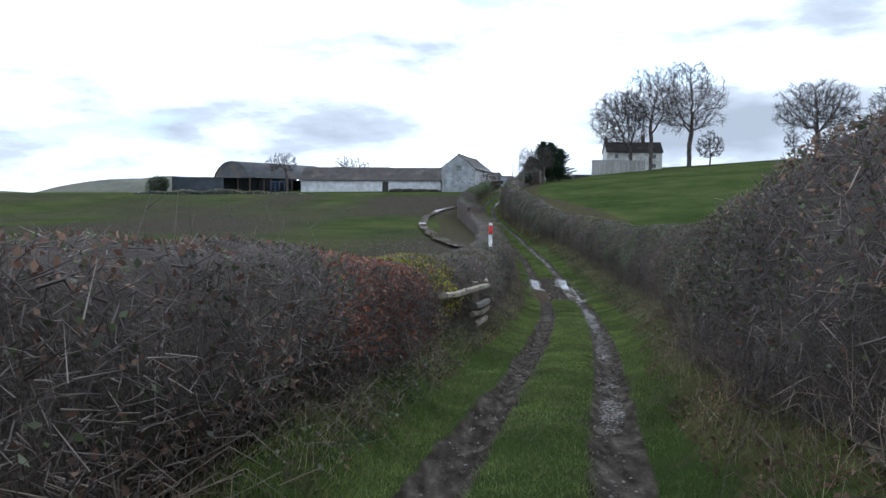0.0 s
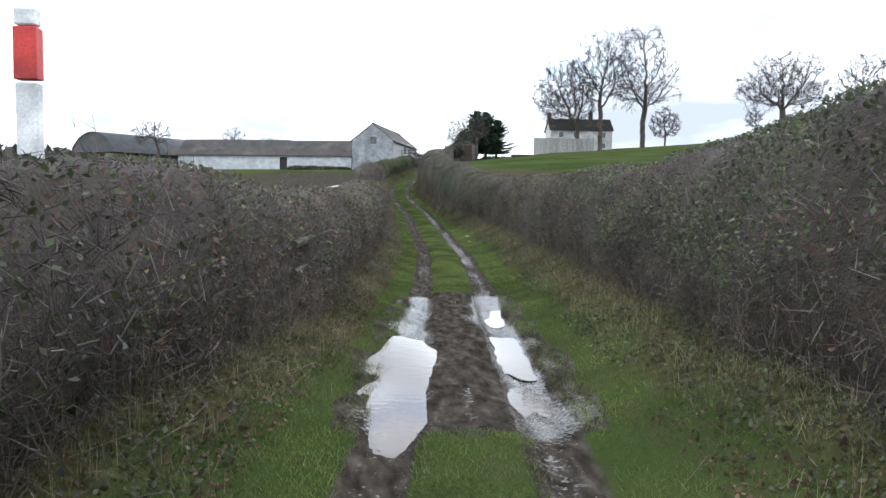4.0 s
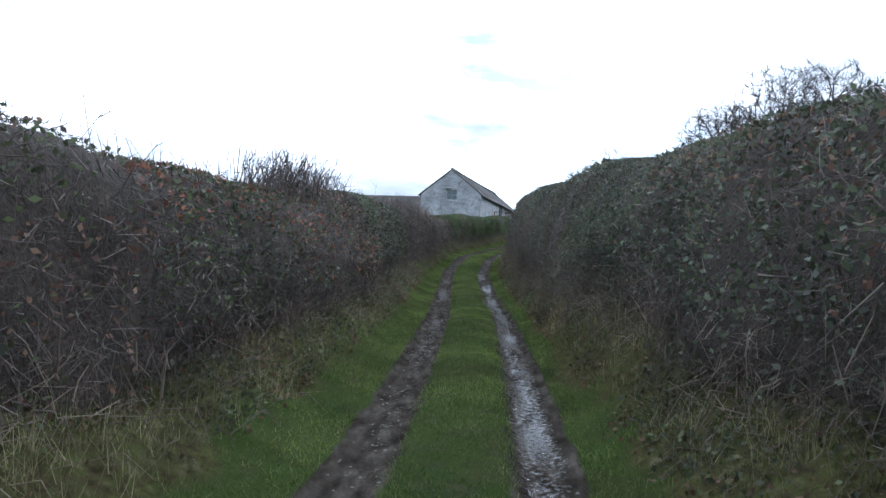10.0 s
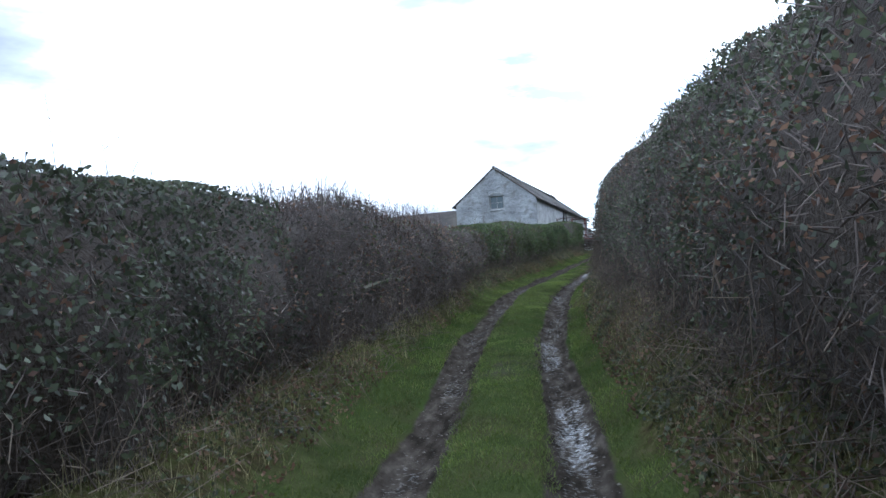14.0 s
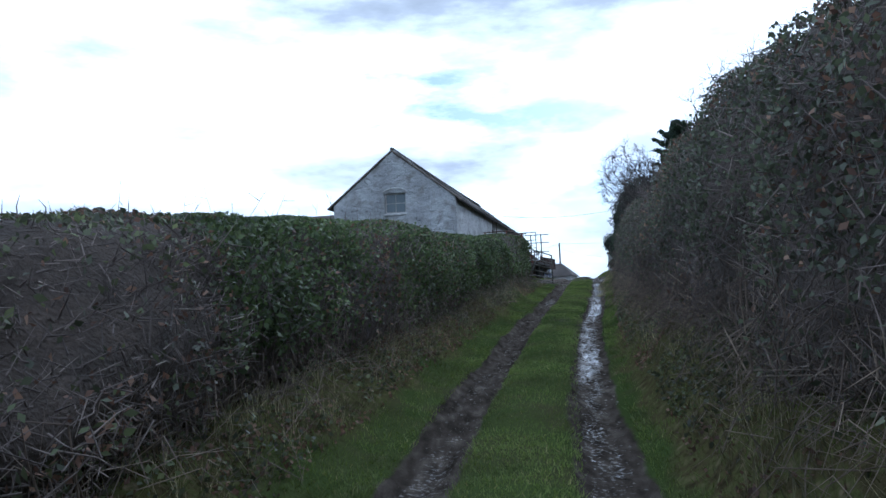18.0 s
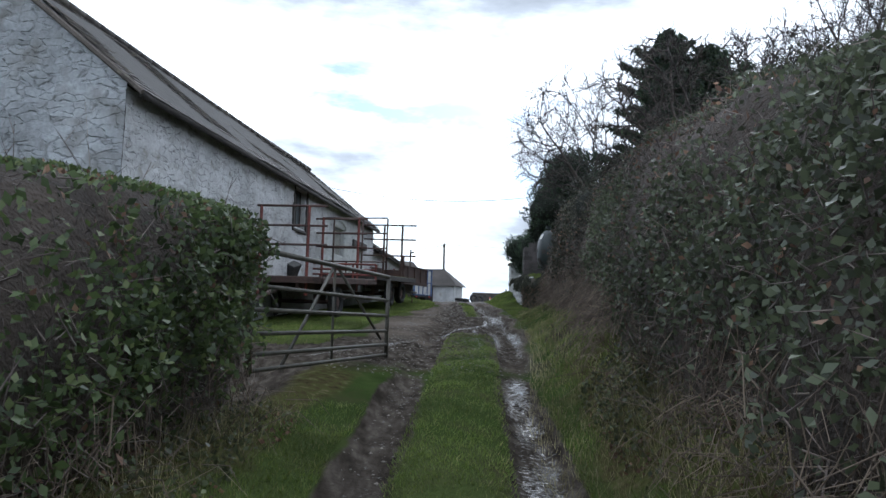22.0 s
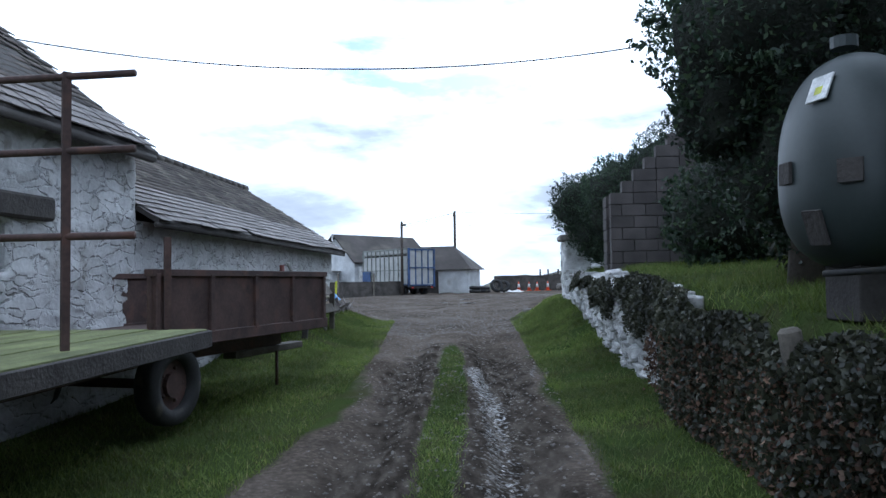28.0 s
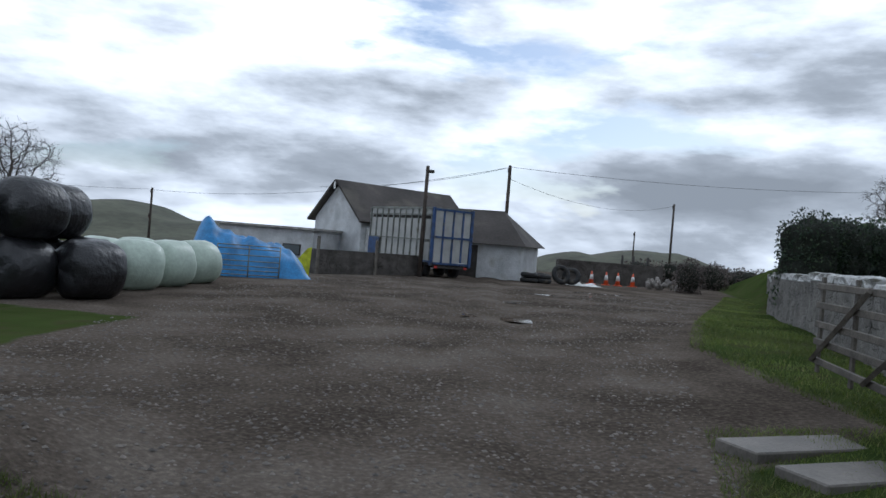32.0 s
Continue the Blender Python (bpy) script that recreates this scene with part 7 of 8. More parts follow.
block("tow_beam", dt, M_TIMBER, -0.75, -0.55, DL - 1.4, DL + 0.35, -0.42, -0.33, 0.01, "splintered wooden beam under the tail")
bar("prop", dt, M_RUST, (-0.5, DL - 0.5, -0.4), (-0.5, DL - 0.5, -0.86), 0.022, 6)
bar("axle", dt, M_RUST, (-DW + 0.3, 0.5, -0.48), (-0.2, 0.5, -0.48), 0.05, 8)
bar("corner_stake", dt, M_RUST, (0.05, 0.2, -0.1), (0.05, 0.2, 0.98), 0.045, 4)
wheel(dt, -0.16, 0.5, -0.48, 0.41)
wheel(dt, -DW + 0.16, 0.5, -0.48, 0.41)
hop = thing("metal_hopper", (7.05, 147.3, 2.45), -12, "dark steel hopper leaning against the barn wall", "hopper")
bm = bmesh.new()
box(bm, -0.26, 0.26, -0.32, 0.32, 0.0, 0.5, 0.02, pose(0, 0, 0, 12, 24, 0))
part("body", bm, M_RUBBER, hop)
bar("leg", hop, M_RUST, (0.1, 0.2, -1.05), (0.1, 0.2, 0.1), 0.03, 6)
bar("leg", hop, M_RUST, (0.1, -0.2, -1.05), (0.1, -0.2, 0.1), 0.03, 6)

# ---- heap of old timber and slates against the low shed ----
pile = thing("timber_stack", (11.06, 164.0, gz(11.15, 164.0)), -10, "loose stack of old tan and mossy planks propped on posts", "timber")
rng = random.Random(9)
for k in range(24):
    layer = k // 5
    half = rng.uniform(1.9, 2.5)
    b = block("plank", pile, (M_TAN_WOOD, M_TIMBER)[(0, 1, 0, 0, 1)[k % 5]], -0.1, 0.1, -half, half, -0.02, 0.02, 0.008)
    b.matrix_local = pose(-0.32 + 0.15 * (k % 5) + rng.uniform(-0.05, 0.05), rng.uniform(-0.3, 0.35), 0.34 + layer * 0.13 + rng.uniform(-0.03, 0.03), rng.uniform(4.0, 7.0), rng.uniform(15, 80) if k % 5 > 2 else rng.uniform(-30, 30), rng.uniform(-4, 4))
for x, y, tall, tilt, m in ((0.44, -0.35, 1.1, -7, M_TIMBER_DARK), (0.42, 1.85, 0.95, 8, M_TIMBER)):
    p = block("prop", pile, m, -0.055, 0.055, -0.035, 0.035, -0.2, tall, 0.01)
    p.matrix_local = pose(x, y, 0, tilt, 3, 0)
bar("red_post", pile, M_REDLEAD, (-0.2, 0.3, 0.3), (-0.2, 0.22, 1.3), 0.05, 6, "red steel post among the planks")
bar("red_beam", pile, M_REDLEAD, (-0.32, -2.0, 0.72), (-0.3, 1.2, 1.02), 0.035, 4, "red steel angle lying on the planks")
bar("broken_stake", pile, M_GREY_WOOD, (0.75, 0.05, 0.0), (0.5, -0.9, 0.72), 0.03, 6, "pale broken stake")
bar("broken_stake", pile, M_GREY_WOOD, (0.5, -0.95, 0.85), (0.42, -1.4, 1.3), 0.032, 6, "pale broken stake")
heap = thing("slate_heap", (11.35, 169.7, gz(11.5, 169.7)), -10, "heap of spare roof slates leaning at the wall foot", "slates")
for k in range(52):
    s = block("slate", heap, M_SLATE_PIECE, -0.12 - 0.06 * rng.random(), 0.13, -0.008, 0.008, 0.0, rng.uniform(0.24, 0.42), 0.003)
    along = rng.gauss(0.0, 0.62)
    s.matrix_local = pose(rng.uniform(-0.1, 0.4), along, -0.04 + 0.10 * rng.random() * max(0.0, 1 - along * along * 0.5), rng.uniform(-85, -15), rng.uniform(-45, 45), rng.uniform(-90, 90))

# ---- oil tank on the bank ----
TZ = 3.29
tank = thing("oil_tank", (16.22, 153.6, TZ), 0, "dark green egg-shaped plastic oil tank on blocks", "oil tank")


def tank_point(az, s, out=0.0):
    """A place on the tank's skin at a bearing, s from -1 at the bottom to 1 at the top."""
    c = math.sqrt(1 - s * s)
    swell = 1.0 - 0.10 * s
    r = lambda q: math.copysign(abs(q) ** 0.85, q) * (0.56 * swell + out)  # noqa: E731
    return Vector((0.76 * r(math.cos(radians(az)) * c), r(math.sin(radians(az)) * c), 0.79 + math.copysign(abs(s) ** 0.8, s) * 0.74))


def on_tank(name, mat, az, s, w, h, label, deep=0.012):
    p, up, side_p = tank_point(az, s), tank_point(az, min(s + 0.05, 0.99)), tank_point(az + 3, s)
    ey, ex = (up - p).normalized(), (side_p - p).normalized()
    ez = ex.cross(ey).normalized()
    m = Matrix((ex, ez, ey)).transposed().to_4x4()
    m.translation = p + ez * 0.012
    ob = block(name, tank, mat, -w, w, -deep, deep, -h, h, 0.0, label)
    ob.matrix_local = m
    return ob


bm = bmesh.new()
bmesh.ops.create_uvsphere(bm, u_segments=40, v_segments=26, radius=1.0)
for v in bm.verts:
    v.co = tank_point(math.degrees(math.atan2(v.co.y, v.co.x)), max(-1.0, min(1.0, v.co.z)))
part("belly", bm, M_TANK, tank, "", True)
part("filler_cap", rod(bmesh.new(), (-0.04, 0, 1.58), (-0.04, 0, 1.66), 0.09, 14), M_TANK, tank)
# Flat dark plates on the skin stand in for the shade in moulded recesses.
for az, s in ((228, -0.1), (172, -0.05), (285, -0.1)):
    on_tank("moulded_recess", M_TIMBER_DARK, az, s, 0.075, 0.075, "dark plate painted as the shade in a recess")
on_tank("outlet_hatch", M_TIMBER_DARK, 195, -0.55, 0.08, 0.12, "dark outlet hatch")
on_tank("label_plate", M_WHITE, 200, 0.55, 0.085, 0.10, "white paper label", 0.006)
on_tank("warning_label", M_YPAINT, 200, 0.52, 0.03, 0.03, "small yellow warning label", 0.010)
pts = [(0.25, -0.35, 1.25), (0.30, -0.56, 1.0), (0.28, -0.62, 0.6), (0.10, -0.64, 0.25), (-0.25, -0.66, 0.04), (-0.55, -0.5, 0.02)]
hose = bmesh.new()
for a, b in zip(pts, pts[1:]):
    rod(hose, a, b, 0.02, 8)
part("hose", hose, M_RUBBER, tank, "black delivery hose", True)
block("pier_block", tank, M_TIMBER_DARK, -0.12, 0.12, -0.2, 0.2, -0.3, 0.08, 0.01)
bm = bmesh.new()
loop = [(0.42 + 0.34 * math.cos(a), -0.30, 0.85 + 0.62 * math.sin(a)) for a in [math.radians(25 * k - 100) for k in range(11)]]
for a, b in zip(loop, loop[1:]):
    rod(bm, a, b, 0.03, 8)
part("hose_loop", bm, M_RUBBER, tank, "thick black filling hose looped beside the tank", True)

# ---- garden side: half-built block pillars, gate pier ----
bp_ = thing("block_pillars", (17.55, 162.8, 0), -8, "unfinished stepped screen of grey concrete blocks", "block wall")
BZ = 5.17 - 9 * 0.225
for r in range(13):
    z = BZ + r * 0.225
    start = -0.25 + max(0, (r - 7)) * 0.22
    k = 0
    x = start
    while x < 2.6:
        ln = 0.44 if (k or r % 2) else 0.215
        block("block", bp_, M_BLOCK, x, x + ln - 0.01, 0.0, 0.215, z, z + 0.215, 0.006)
        x += ln
        k += 1
    for y in (0.6,):
        if r < 8:
            block("block", bp_, M_BLOCK, -0.25, -0.035, y, y + 0.43, z, z + 0.215, 0.006)
pier = thing("gate_pier", (18.16, 168.95, 2.2), -8, "whitewashed stone gate pier with a ball finial", "gate pier")
bm = bmesh.new()
box(bm, -0.37, 0.37, -0.37, 0.37, 0.0, 2.12, 0.05)
bmesh.ops.subdivide_edges(bm, edges=bm.edges, cuts=16, use_grid_fill=True)
for v in bm.verts:
    n = noise.noise(v.co * 3.7 + Vector((3, 1, 7))) + 0.7 * noise.noise(v.co * 9 + Vector((1, 1, 7)))
    v.co += Vector((v.co.x, v.co.y, 0)).normalized() * 0.05 * n
part("shaft", bm, M_STONE, pier, "rough whitewashed stone shaft")
block("cap", pier, M_RUBBLE, -0.47, 0.47, -0.47, 0.47, 2.13, 2.29, 0.04, "flat slate cap")
bm = bmesh.new()
bmesh.ops.create_uvsphere(bm, u_segments=18, v_segments=12, radius=0.21)
part("ball", bm, M_RUBBLE, pier, "round stone ball", True).matrix_local = pose(-0.08, 0, 2.44)
PZ = gz(18.8, 172.4) - 0.15
pier2 = thing("gate_pier", (19.45, 172.5, PZ), -14, "whitewashed stone pier with a ball finial, hanging the wooden gate", "gate pier")
bm = bmesh.new()
box(bm, -0.42, 0.42, -0.42, 0.42, 0.0, 4.2 - PZ, 0.05)
bmesh.ops.subdivide_edges(bm, edges=bm.edges, cuts=9, use_grid_fill=True)
for v in bm.verts:
    v.co += Vector((v.co.x, v.co.y, 0)).normalized() * 0.035 * noise.noise(v.co * 2.7 + Vector((8, 2, 1)))
part("shaft", bm, M_LIME, pier2, "rough whitewashed stone shaft")
block("cap", pier2, M_RUBBLE, -0.52, 0.52, -0.52, 0.52, 4.22 - PZ, 4.38 - PZ, 0.03, "flat stone cap")
bm = bmesh.new()
bmesh.ops.create_uvsphere(bm, u_segments=18, v_segments=12, radius=0.2)
part("ball", bm, M_RUBBLE, pier2, "round stone ball", True).matrix_local = pose(0.03, 0, 4.55 - PZ)
wg = thing("wooden_gate", (19.0, 172.35, 2.72), 78.8, "old grey wooden gate with cross braces, propped open", "gate")
for z in (0.06, 0.3, 0.52, 0.76, 1.0):
    block("rail", wg, M_TIMBER, 0.06, 3.86, -0.025, 0.025, z, z + 0.08, 0.008)
for x in (0.05, 1.3, 2.6, 3.85):
    block("stile", wg, M_TIMBER, x - 0.05, x + 0.05, -0.065, -0.03, -0.06, 1.16 + (0.15 if x < 0.1 else 0), 0.008)
for a, b in (((0.1, 1.05), (1.95, 0.08)), ((3.8, 0.1), (1.95, 1.05)), ((0.1, 0.1), (1.3, 1.05))):
    bar("brace", wg, M_TIMBER, (a[0], 0.05, a[1]), (b[0], 0.05, b[1]), 0.035, 4)
slab = thing("concrete_slab", (18.75, 172.7, gz(18.4, 172.7) + 0.01), 22, "worn concrete slabs across the garden entrance", "slab")
block("slab", slab, M_CONCRETE, -1.1, 1.4, -0.3, 0.22, -0.12, 0.02, 0.015)
block("slab", slab, M_CONCRETE, -1.0, 1.5, 0.5, 1.0, -0.12, 0.03, 0.015)

# ---- the yard ----
def bale(x, y, z, turn, mat, label, seed, r=0.67, w=1.27):
    bm = bmesh.new()
    n, rings = 28, [(-0.52, 0.0), (-0.505, 0.4), (-0.47, 0.68), (-0.41, 0.86), (-0.32, 0.95), (-0.18, 0.99), (0.0, 1.0), (0.18, 0.99), (0.32, 0.95), (0.41, 0.86), (0.47, 0.68), (0.505, 0.4), (0.52, 0.0)]
    prev_r = None
    for px, q in rings:
        cur = []
        for k in range(n):
            a = 2 * math.pi * k / n
            rr = r * q * (1 + 0.07 * noise.noise((math.cos(a) * 2 + seed, math.sin(a) * 2, px * 3 + seed)))
            zz = rr * math.sin(a)
            zz = max(zz, -r * 0.93) * (0.96 if zz > 0 else 1.0)
            cur.append(bm.verts.new((px * w * (1 + 0.04 * math.sin(3 * a + seed)), rr * math.cos(a), zz)))
        if prev_r:
            for k in range(n):
                bm.faces.new((prev_r[k], prev_r[(k + 1) % n], cur[(k + 1) % n], cur[k]))
        prev_r = cur
    bmesh.ops.remove_doubles(bm, verts=bm.verts, dist=0.002)
    bmesh.ops.recalc_face_normals(bm, faces=bm.faces)
    b = part("silage_bale", bm, mat, None, "", True)
    b.matrix_world = pose(x, y, z + r * 0.93, 0, 0, turn)
    return tagged(b, label, "bale", "wrapped silage bales in the yard")


for i, (x, y, lift) in enumerate(((7.5, 182.7, 0), (6.34, 182.03, 0), (5.2, 181.38, 0), (6.45, 182.1, 1.22), (5.3, 181.45, 1.22), (4.5, 183.3, 0), (5.7, 183.9, 0), (6.7, 184.3, 0), (6.1, 183.9, 1.2))):
    bale(x, y, gz(x, y) + lift, 58 + (i * 37) % 15, M_WRAP_BLACK, "round silage bale in shiny black plastic wrap, stacked", i + 1.0)
for i, (x, y) in enumerate(((7.3, 185.6), (7.55, 187.3), (7.75, 189.1), (6.1, 186.4), (6.3, 188.3))):
    bale(x, y, gz(x, y), 50 + (i * 23) % 14, M_WRAP_GREEN, "round silage bale in pale green plastic wrap", i + 20.0)

tarp = thing("tarpaulin_heap", (8.0, 194.6, gz(8.0, 194.6)), 20, "heap of implements under a crumpled blue tarpaulin", "tarpaulin")
n = 36
gx, gy = np.meshgrid(np.linspace(-2.3, 2.1, n), np.linspace(-1.5, 1.5, n))
prof = np.clip(1 - (np.abs(gy) / 1.5) ** 3, 0, 1) * np.clip(1 - (np.abs(gx + 0.1) / 2.25) ** 5, 0, 1)
zz = prof * (1.35 - 0.14 * gx + 0.75 * np.exp(-((gx + 1.7) / 0.4) ** 2 - (gy / 0.7) ** 2)) + 0.16 * prof * vnoise(gx * 2.6, gy * 2.6, 3) + 0.07 * prof * vnoise(gx * 6, gy * 5, 4)
vid = np.arange(n * n).reshape(n, n)
link_mesh("sheet", np.stack([gx, gy, zz], -1).reshape(-1, 3), np.stack([vid[:-1, :-1], vid[:-1, 1:], vid[1:, 1:], vid[1:, :-1]], -1).reshape(-1, 4), M_TARP, tarp, "crumpled bright blue sheet", True)
hurdle = thing("sheep_hurdle", (8.2, 192.9, gz(8.2, 192.9)), 22, "galvanised sheep hurdle leaning on the blue sheet", "hurdle")
for z in (0.1, 0.25, 0.4, 0.58, 0.78, 1.0, 1.12):
    bar("rail", hurdle, M_GALV, (-0.9, 0, z), (1.25, 0, z), 0.018, 6)
for x in (-0.9, 0.17, 1.25):
    bar("upright", hurdle, M_GALV, (x, 0, 0.0), (x, 0, 1.14), 0.022, 6)
yb = thing("yellow_panel", (9.75, 195.9, gz(9.8, 195.9)), 20, "yellow steel mudguard panel on its edge", "panel")
bm = bmesh.new()
f = bm.faces.new([bm.verts.new(p) for p in ((-0.35, 0, 0.5), (0.25, 0, 0.02), (0.3, 0, 1.15), (0.15, 0, 1.1))])
bmesh.ops.solidify(bm, geom=[f], thickness=0.05)
part("plate", bm, M_YPAINT, yb)
ywall = thing("yard_wall", (9.9, 198.2, gz(10, 198.2) - 0.1), 41, "low dark stone yard wall", "wall")
stone_wall("face", ywall, M_DARK_RUBBLE, pose(0, 0, 0, 0, 0, -90), 6.2, -0.1, 1.15, seed=31, grain=0.12, proud=0.05)
block("core", ywall, M_DARK_RUBBLE, 0.0, 6.2, 0.02, 0.5, -0.1, 1.14, 0.02)
for x in (0.0, 3.0):
    block("fence_stake", ywall, M_TIMBER, x - 0.06, x + 0.06, -0.12, -0.02, -0.1, 1.7, 0.01)

# livestock lorry body
LB = math.degrees(math.atan2(206.3 - 201.2, 11.32 - 14.6))
lorry = thing("livestock_trailer", (14.6, 201.2, 0), LB, "tall livestock trailer with pale ribbed sides and blue frame", "trailer")
LW, LL, Z0, Z1 = 2.14, 6.0, 3.05, 5.56
block("side", lorry, M_BODY, 0.03, LL, -0.02, 0.02, Z0, Z1 - 0.02, 0.0, "pale boarded side")
block("side", lorry, M_BODY, 0.03, LL, -LW - 0.02, -LW + 0.02, Z0, Z1 - 0.02, 0.0, "pale boarded side")
block("front", lorry, M_BODY, LL - 0.03, LL, -LW + 0.03, -0.03, Z0, Z1, 0.0)
block("roof", lorry, M_GALV, 0.0, LL, -LW, 0, Z1, Z1 + 0.05, 0.0)
block("floor", lorry, M_TIMBER_DARK, 0.0, LL, -LW, 0, Z0 - 0.12, Z0, 0.0)
for k in range(11):
    x = 0.05 + k * (LL - 0.1) / 10
    block("rib", lorry, M_GALV, x - 0.04, x + 0.04, 0.025, 0.075, Z0, Z1, 0.005)
for z in (Z0 + 0.02, Z0 + 1.0, Z1 - 0.35, Z1 - 0.06):
    block("side_rail", lorry, M_GALV if z > Z0 + 0.5 else M_BLUE, 0.0, LL, 0.08, 0.11, z, z + 0.06, 0.0)
# No opening is cut: a dark strip is painted as the slot's shade.
block("vent_slot", lorry, M_TIMBER_DARK, 0.2, LL - 0.2, 0.022, 0.026, Z1 - 0.5, Z1 - 0.36, 0.0, "dark strip painted as the shade in a ventilation slot")
ramp_ = block("tail_ramp", lorry, M_BODY, -0.06, 0.0, -LW + 0.1, -0.1, Z0 + 0.03, Z1 - 0.08, 0.0, "pale tail ramp")
for y in (0.0, -LW):
    block("corner_post", lorry, M_BLUE, -0.10, 0.02, y - 0.07, y + 0.07, Z0 - 0.15, Z1 + 0.04, 0.01, "blue corner post")
for k in range(1, 4):
    y = -LW * k / 4
    block("ramp_bar", ramp_, M_BLUE, -0.11, -0.062, y - 0.04, y + 0.04, Z0, Z1 - 0.05, 0.0)
for z in (Z0 - 0.06, Z0 + 1.15, Z1 - 0.1):
    block("ramp_bar", ramp_, M_BLUE, -0.13, -0.112, -LW + 0.08, -0.08, z, z + 0.09, 0.0)
LG = gz(14.6, 201.5)
for x in (0.9, 2.1):
    for y in (-0.25, -LW + 0.25):
        w = part("wheel", rod(bmesh.new(), (x, y - 0.13, LG + 0.4), (x, y + 0.13, LG + 0.4), 0.4, 20), M_RUBBER, lorry, "dark tyre", True)
        part("rim", rod(bmesh.new(), (x, y - 0.14, LG + 0.4), (x, y + 0.14, LG + 0.4), 0.22, 14), M_RUST, w)
block("chassis", lorry, M_TIMBER_DARK, 0.1, LL, -LW + 0.6, -0.6, LG + 0.45, Z0 - 0.13, 0.0)
block("bumper", lorry, M_TIMBER_DARK, -0.1, 0.0, -LW + 0.1, -0.1, LG + 0.45, LG + 0.55, 0.0)
block("number_plate", lorry, M_WHITE, -0.12, -0.105, -LW + 0.25, -LW + 0.75, LG + 0.62, LG + 0.75, 0.0)
for y in (-0.25, -LW + 0.25):
    block("tail_light", lorry, M_REDPAINT, -0.13, -0.105, y - 0.08, y + 0.08, LG + 0.45, LG + 0.55, 0.01)
block("headboard_flap", lorry, M_BLUE, LL - 1.2, LL - 0.1, 0.12, 0.15, Z0 - 0.1, Z0 + 1.0, 0.0, "blue side flap")


def cone(x, y, seed):
    c = thing("traffic_cone", (x, y, gz(x, y)), 15 * seed, "orange traffic cone with a white sleeve", "traffic cone", "traffic cones beside the wall")
    block("base", c, M_ORANGE, -0.2, 0.2, -0.2, 0.2, 0.0, 0.05, 0.01)
    bar("body", c, M_ORANGE, (0, 0, 0.05), (0, 0, 0.75), 0.15, 16, "", 0.03)
    bar("sleeve", c, M_WHITE, (0, 0, 0.28), (0, 0, 0.56), 0.117, 16, "white reflective sleeve", 0.071)


for i, (x, y) in enumerate(((24.45, 208.9), (25.15, 209.1), (26.1, 209.5), (23.6, 208.8))):
    cone(x, y, i)


def old_tyre(x, y, z, rx, ry, rz, r, label):
    bm = bmesh.new()
    n, k2 = 24, 10
    g = [[bm.verts.new(((r + 0.13 * math.cos(b)) * math.cos(a), (r + 0.13 * math.cos(b)) * math.sin(a), 0.12 * math.sin(b))) for b in [2 * math.pi * j / k2 for j in range(k2)]] for a in [2 * math.pi * i / n for i in range(n)]]
    for i in range(n):
        for j in range(k2):
            bm.faces.new((g[i][j], g[(i + 1) % n][j], g[(i + 1) % n][(j + 1) % k2], g[i][(j + 1) % k2]))
    t = part("old_tyre", bm, M_RUBBER, None, "", True)
    t.matrix_world = pose(x, y, z, rx, ry, rz)
    tagged(t, label, "tyre", "old tyres beside the annexe")


YZ = gz(20.5, 205)
for i, (x, y, z, a, b, c, r) in enumerate(((20.3, 205.0, 0.12, 0, 0, 0, 0.38), (20.3, 205.05, 0.36, 4, 3, 0, 0.36), (21.3, 205.3, 0.5, 70, 0, 20, 0.40), (19.6, 204.6, 0.12, 0, 0, 0, 0.33), (21.9, 205.6, 0.45, 60, 10, -15, 0.36), (19.6, 204.6, 0.36, -5, 4, 0, 0.32))):
    old_tyre(x, y, YZ + z, a, b, c, r, "worn black tyre lying in a pile by the annexe")
ws = thing("white_sheeting", (22.6, 205.8, gz(22.6, 205.8)), 10, "crumpled white plastic sheeting on the ground", "sheeting")
n = 20
gx, gy = np.meshgrid(np.linspace(-0.9, 0.9, n), np.linspace(-0.4, 0.4, n))
zz = 0.16 * np.clip(1 - (gx / 0.9) ** 2, 0, 1) * np.clip(1 - (gy / 0.4) ** 2, 0, 1) * (1 + 0.7 * vnoise(gx * 4, gy * 5, 6))
vid = np.arange(n * n).reshape(n, n)
link_mesh("sheet", np.stack([gx, gy, zz], -1).reshape(-1, 3), np.stack([vid[:-1, :-1], vid[:-1, 1:], vid[1:, 1:], vid[1:, :-1]], -1).reshape(-1, 4), M_WHITE, ws, "", True)
rw = thing("road_wall", (22.0, 210.5, gz(24, 210.5) - 0.1), 8, "low dark field wall behind the cones", "wall")
stone_wall("face", rw, M_DARK_RUBBLE, pose(0, 0, 0, 0, 0, -90), 6.4, -0.1, 1.35, seed=41, grain=0.16, proud=0.06)
block("core", rw, M_DARK_RUBBLE, 0.0, 6.4, 0.02, 0.6, -0.1, 1.33, 0.02)
for k, x in enumerate((4.1, 4.8, 5.7)):
    bar("fence_post", rw, M_TIMBER_DARK, (x, 0.7, 0), (x, 0.7, 1.85), 0.07, 6)
st = thing("stone_heap", (27.6, 208.6, gz(27.6, 208.6)), 0, "heap of pale field stones at the road edge", "stones")
rr = random.Random(3)
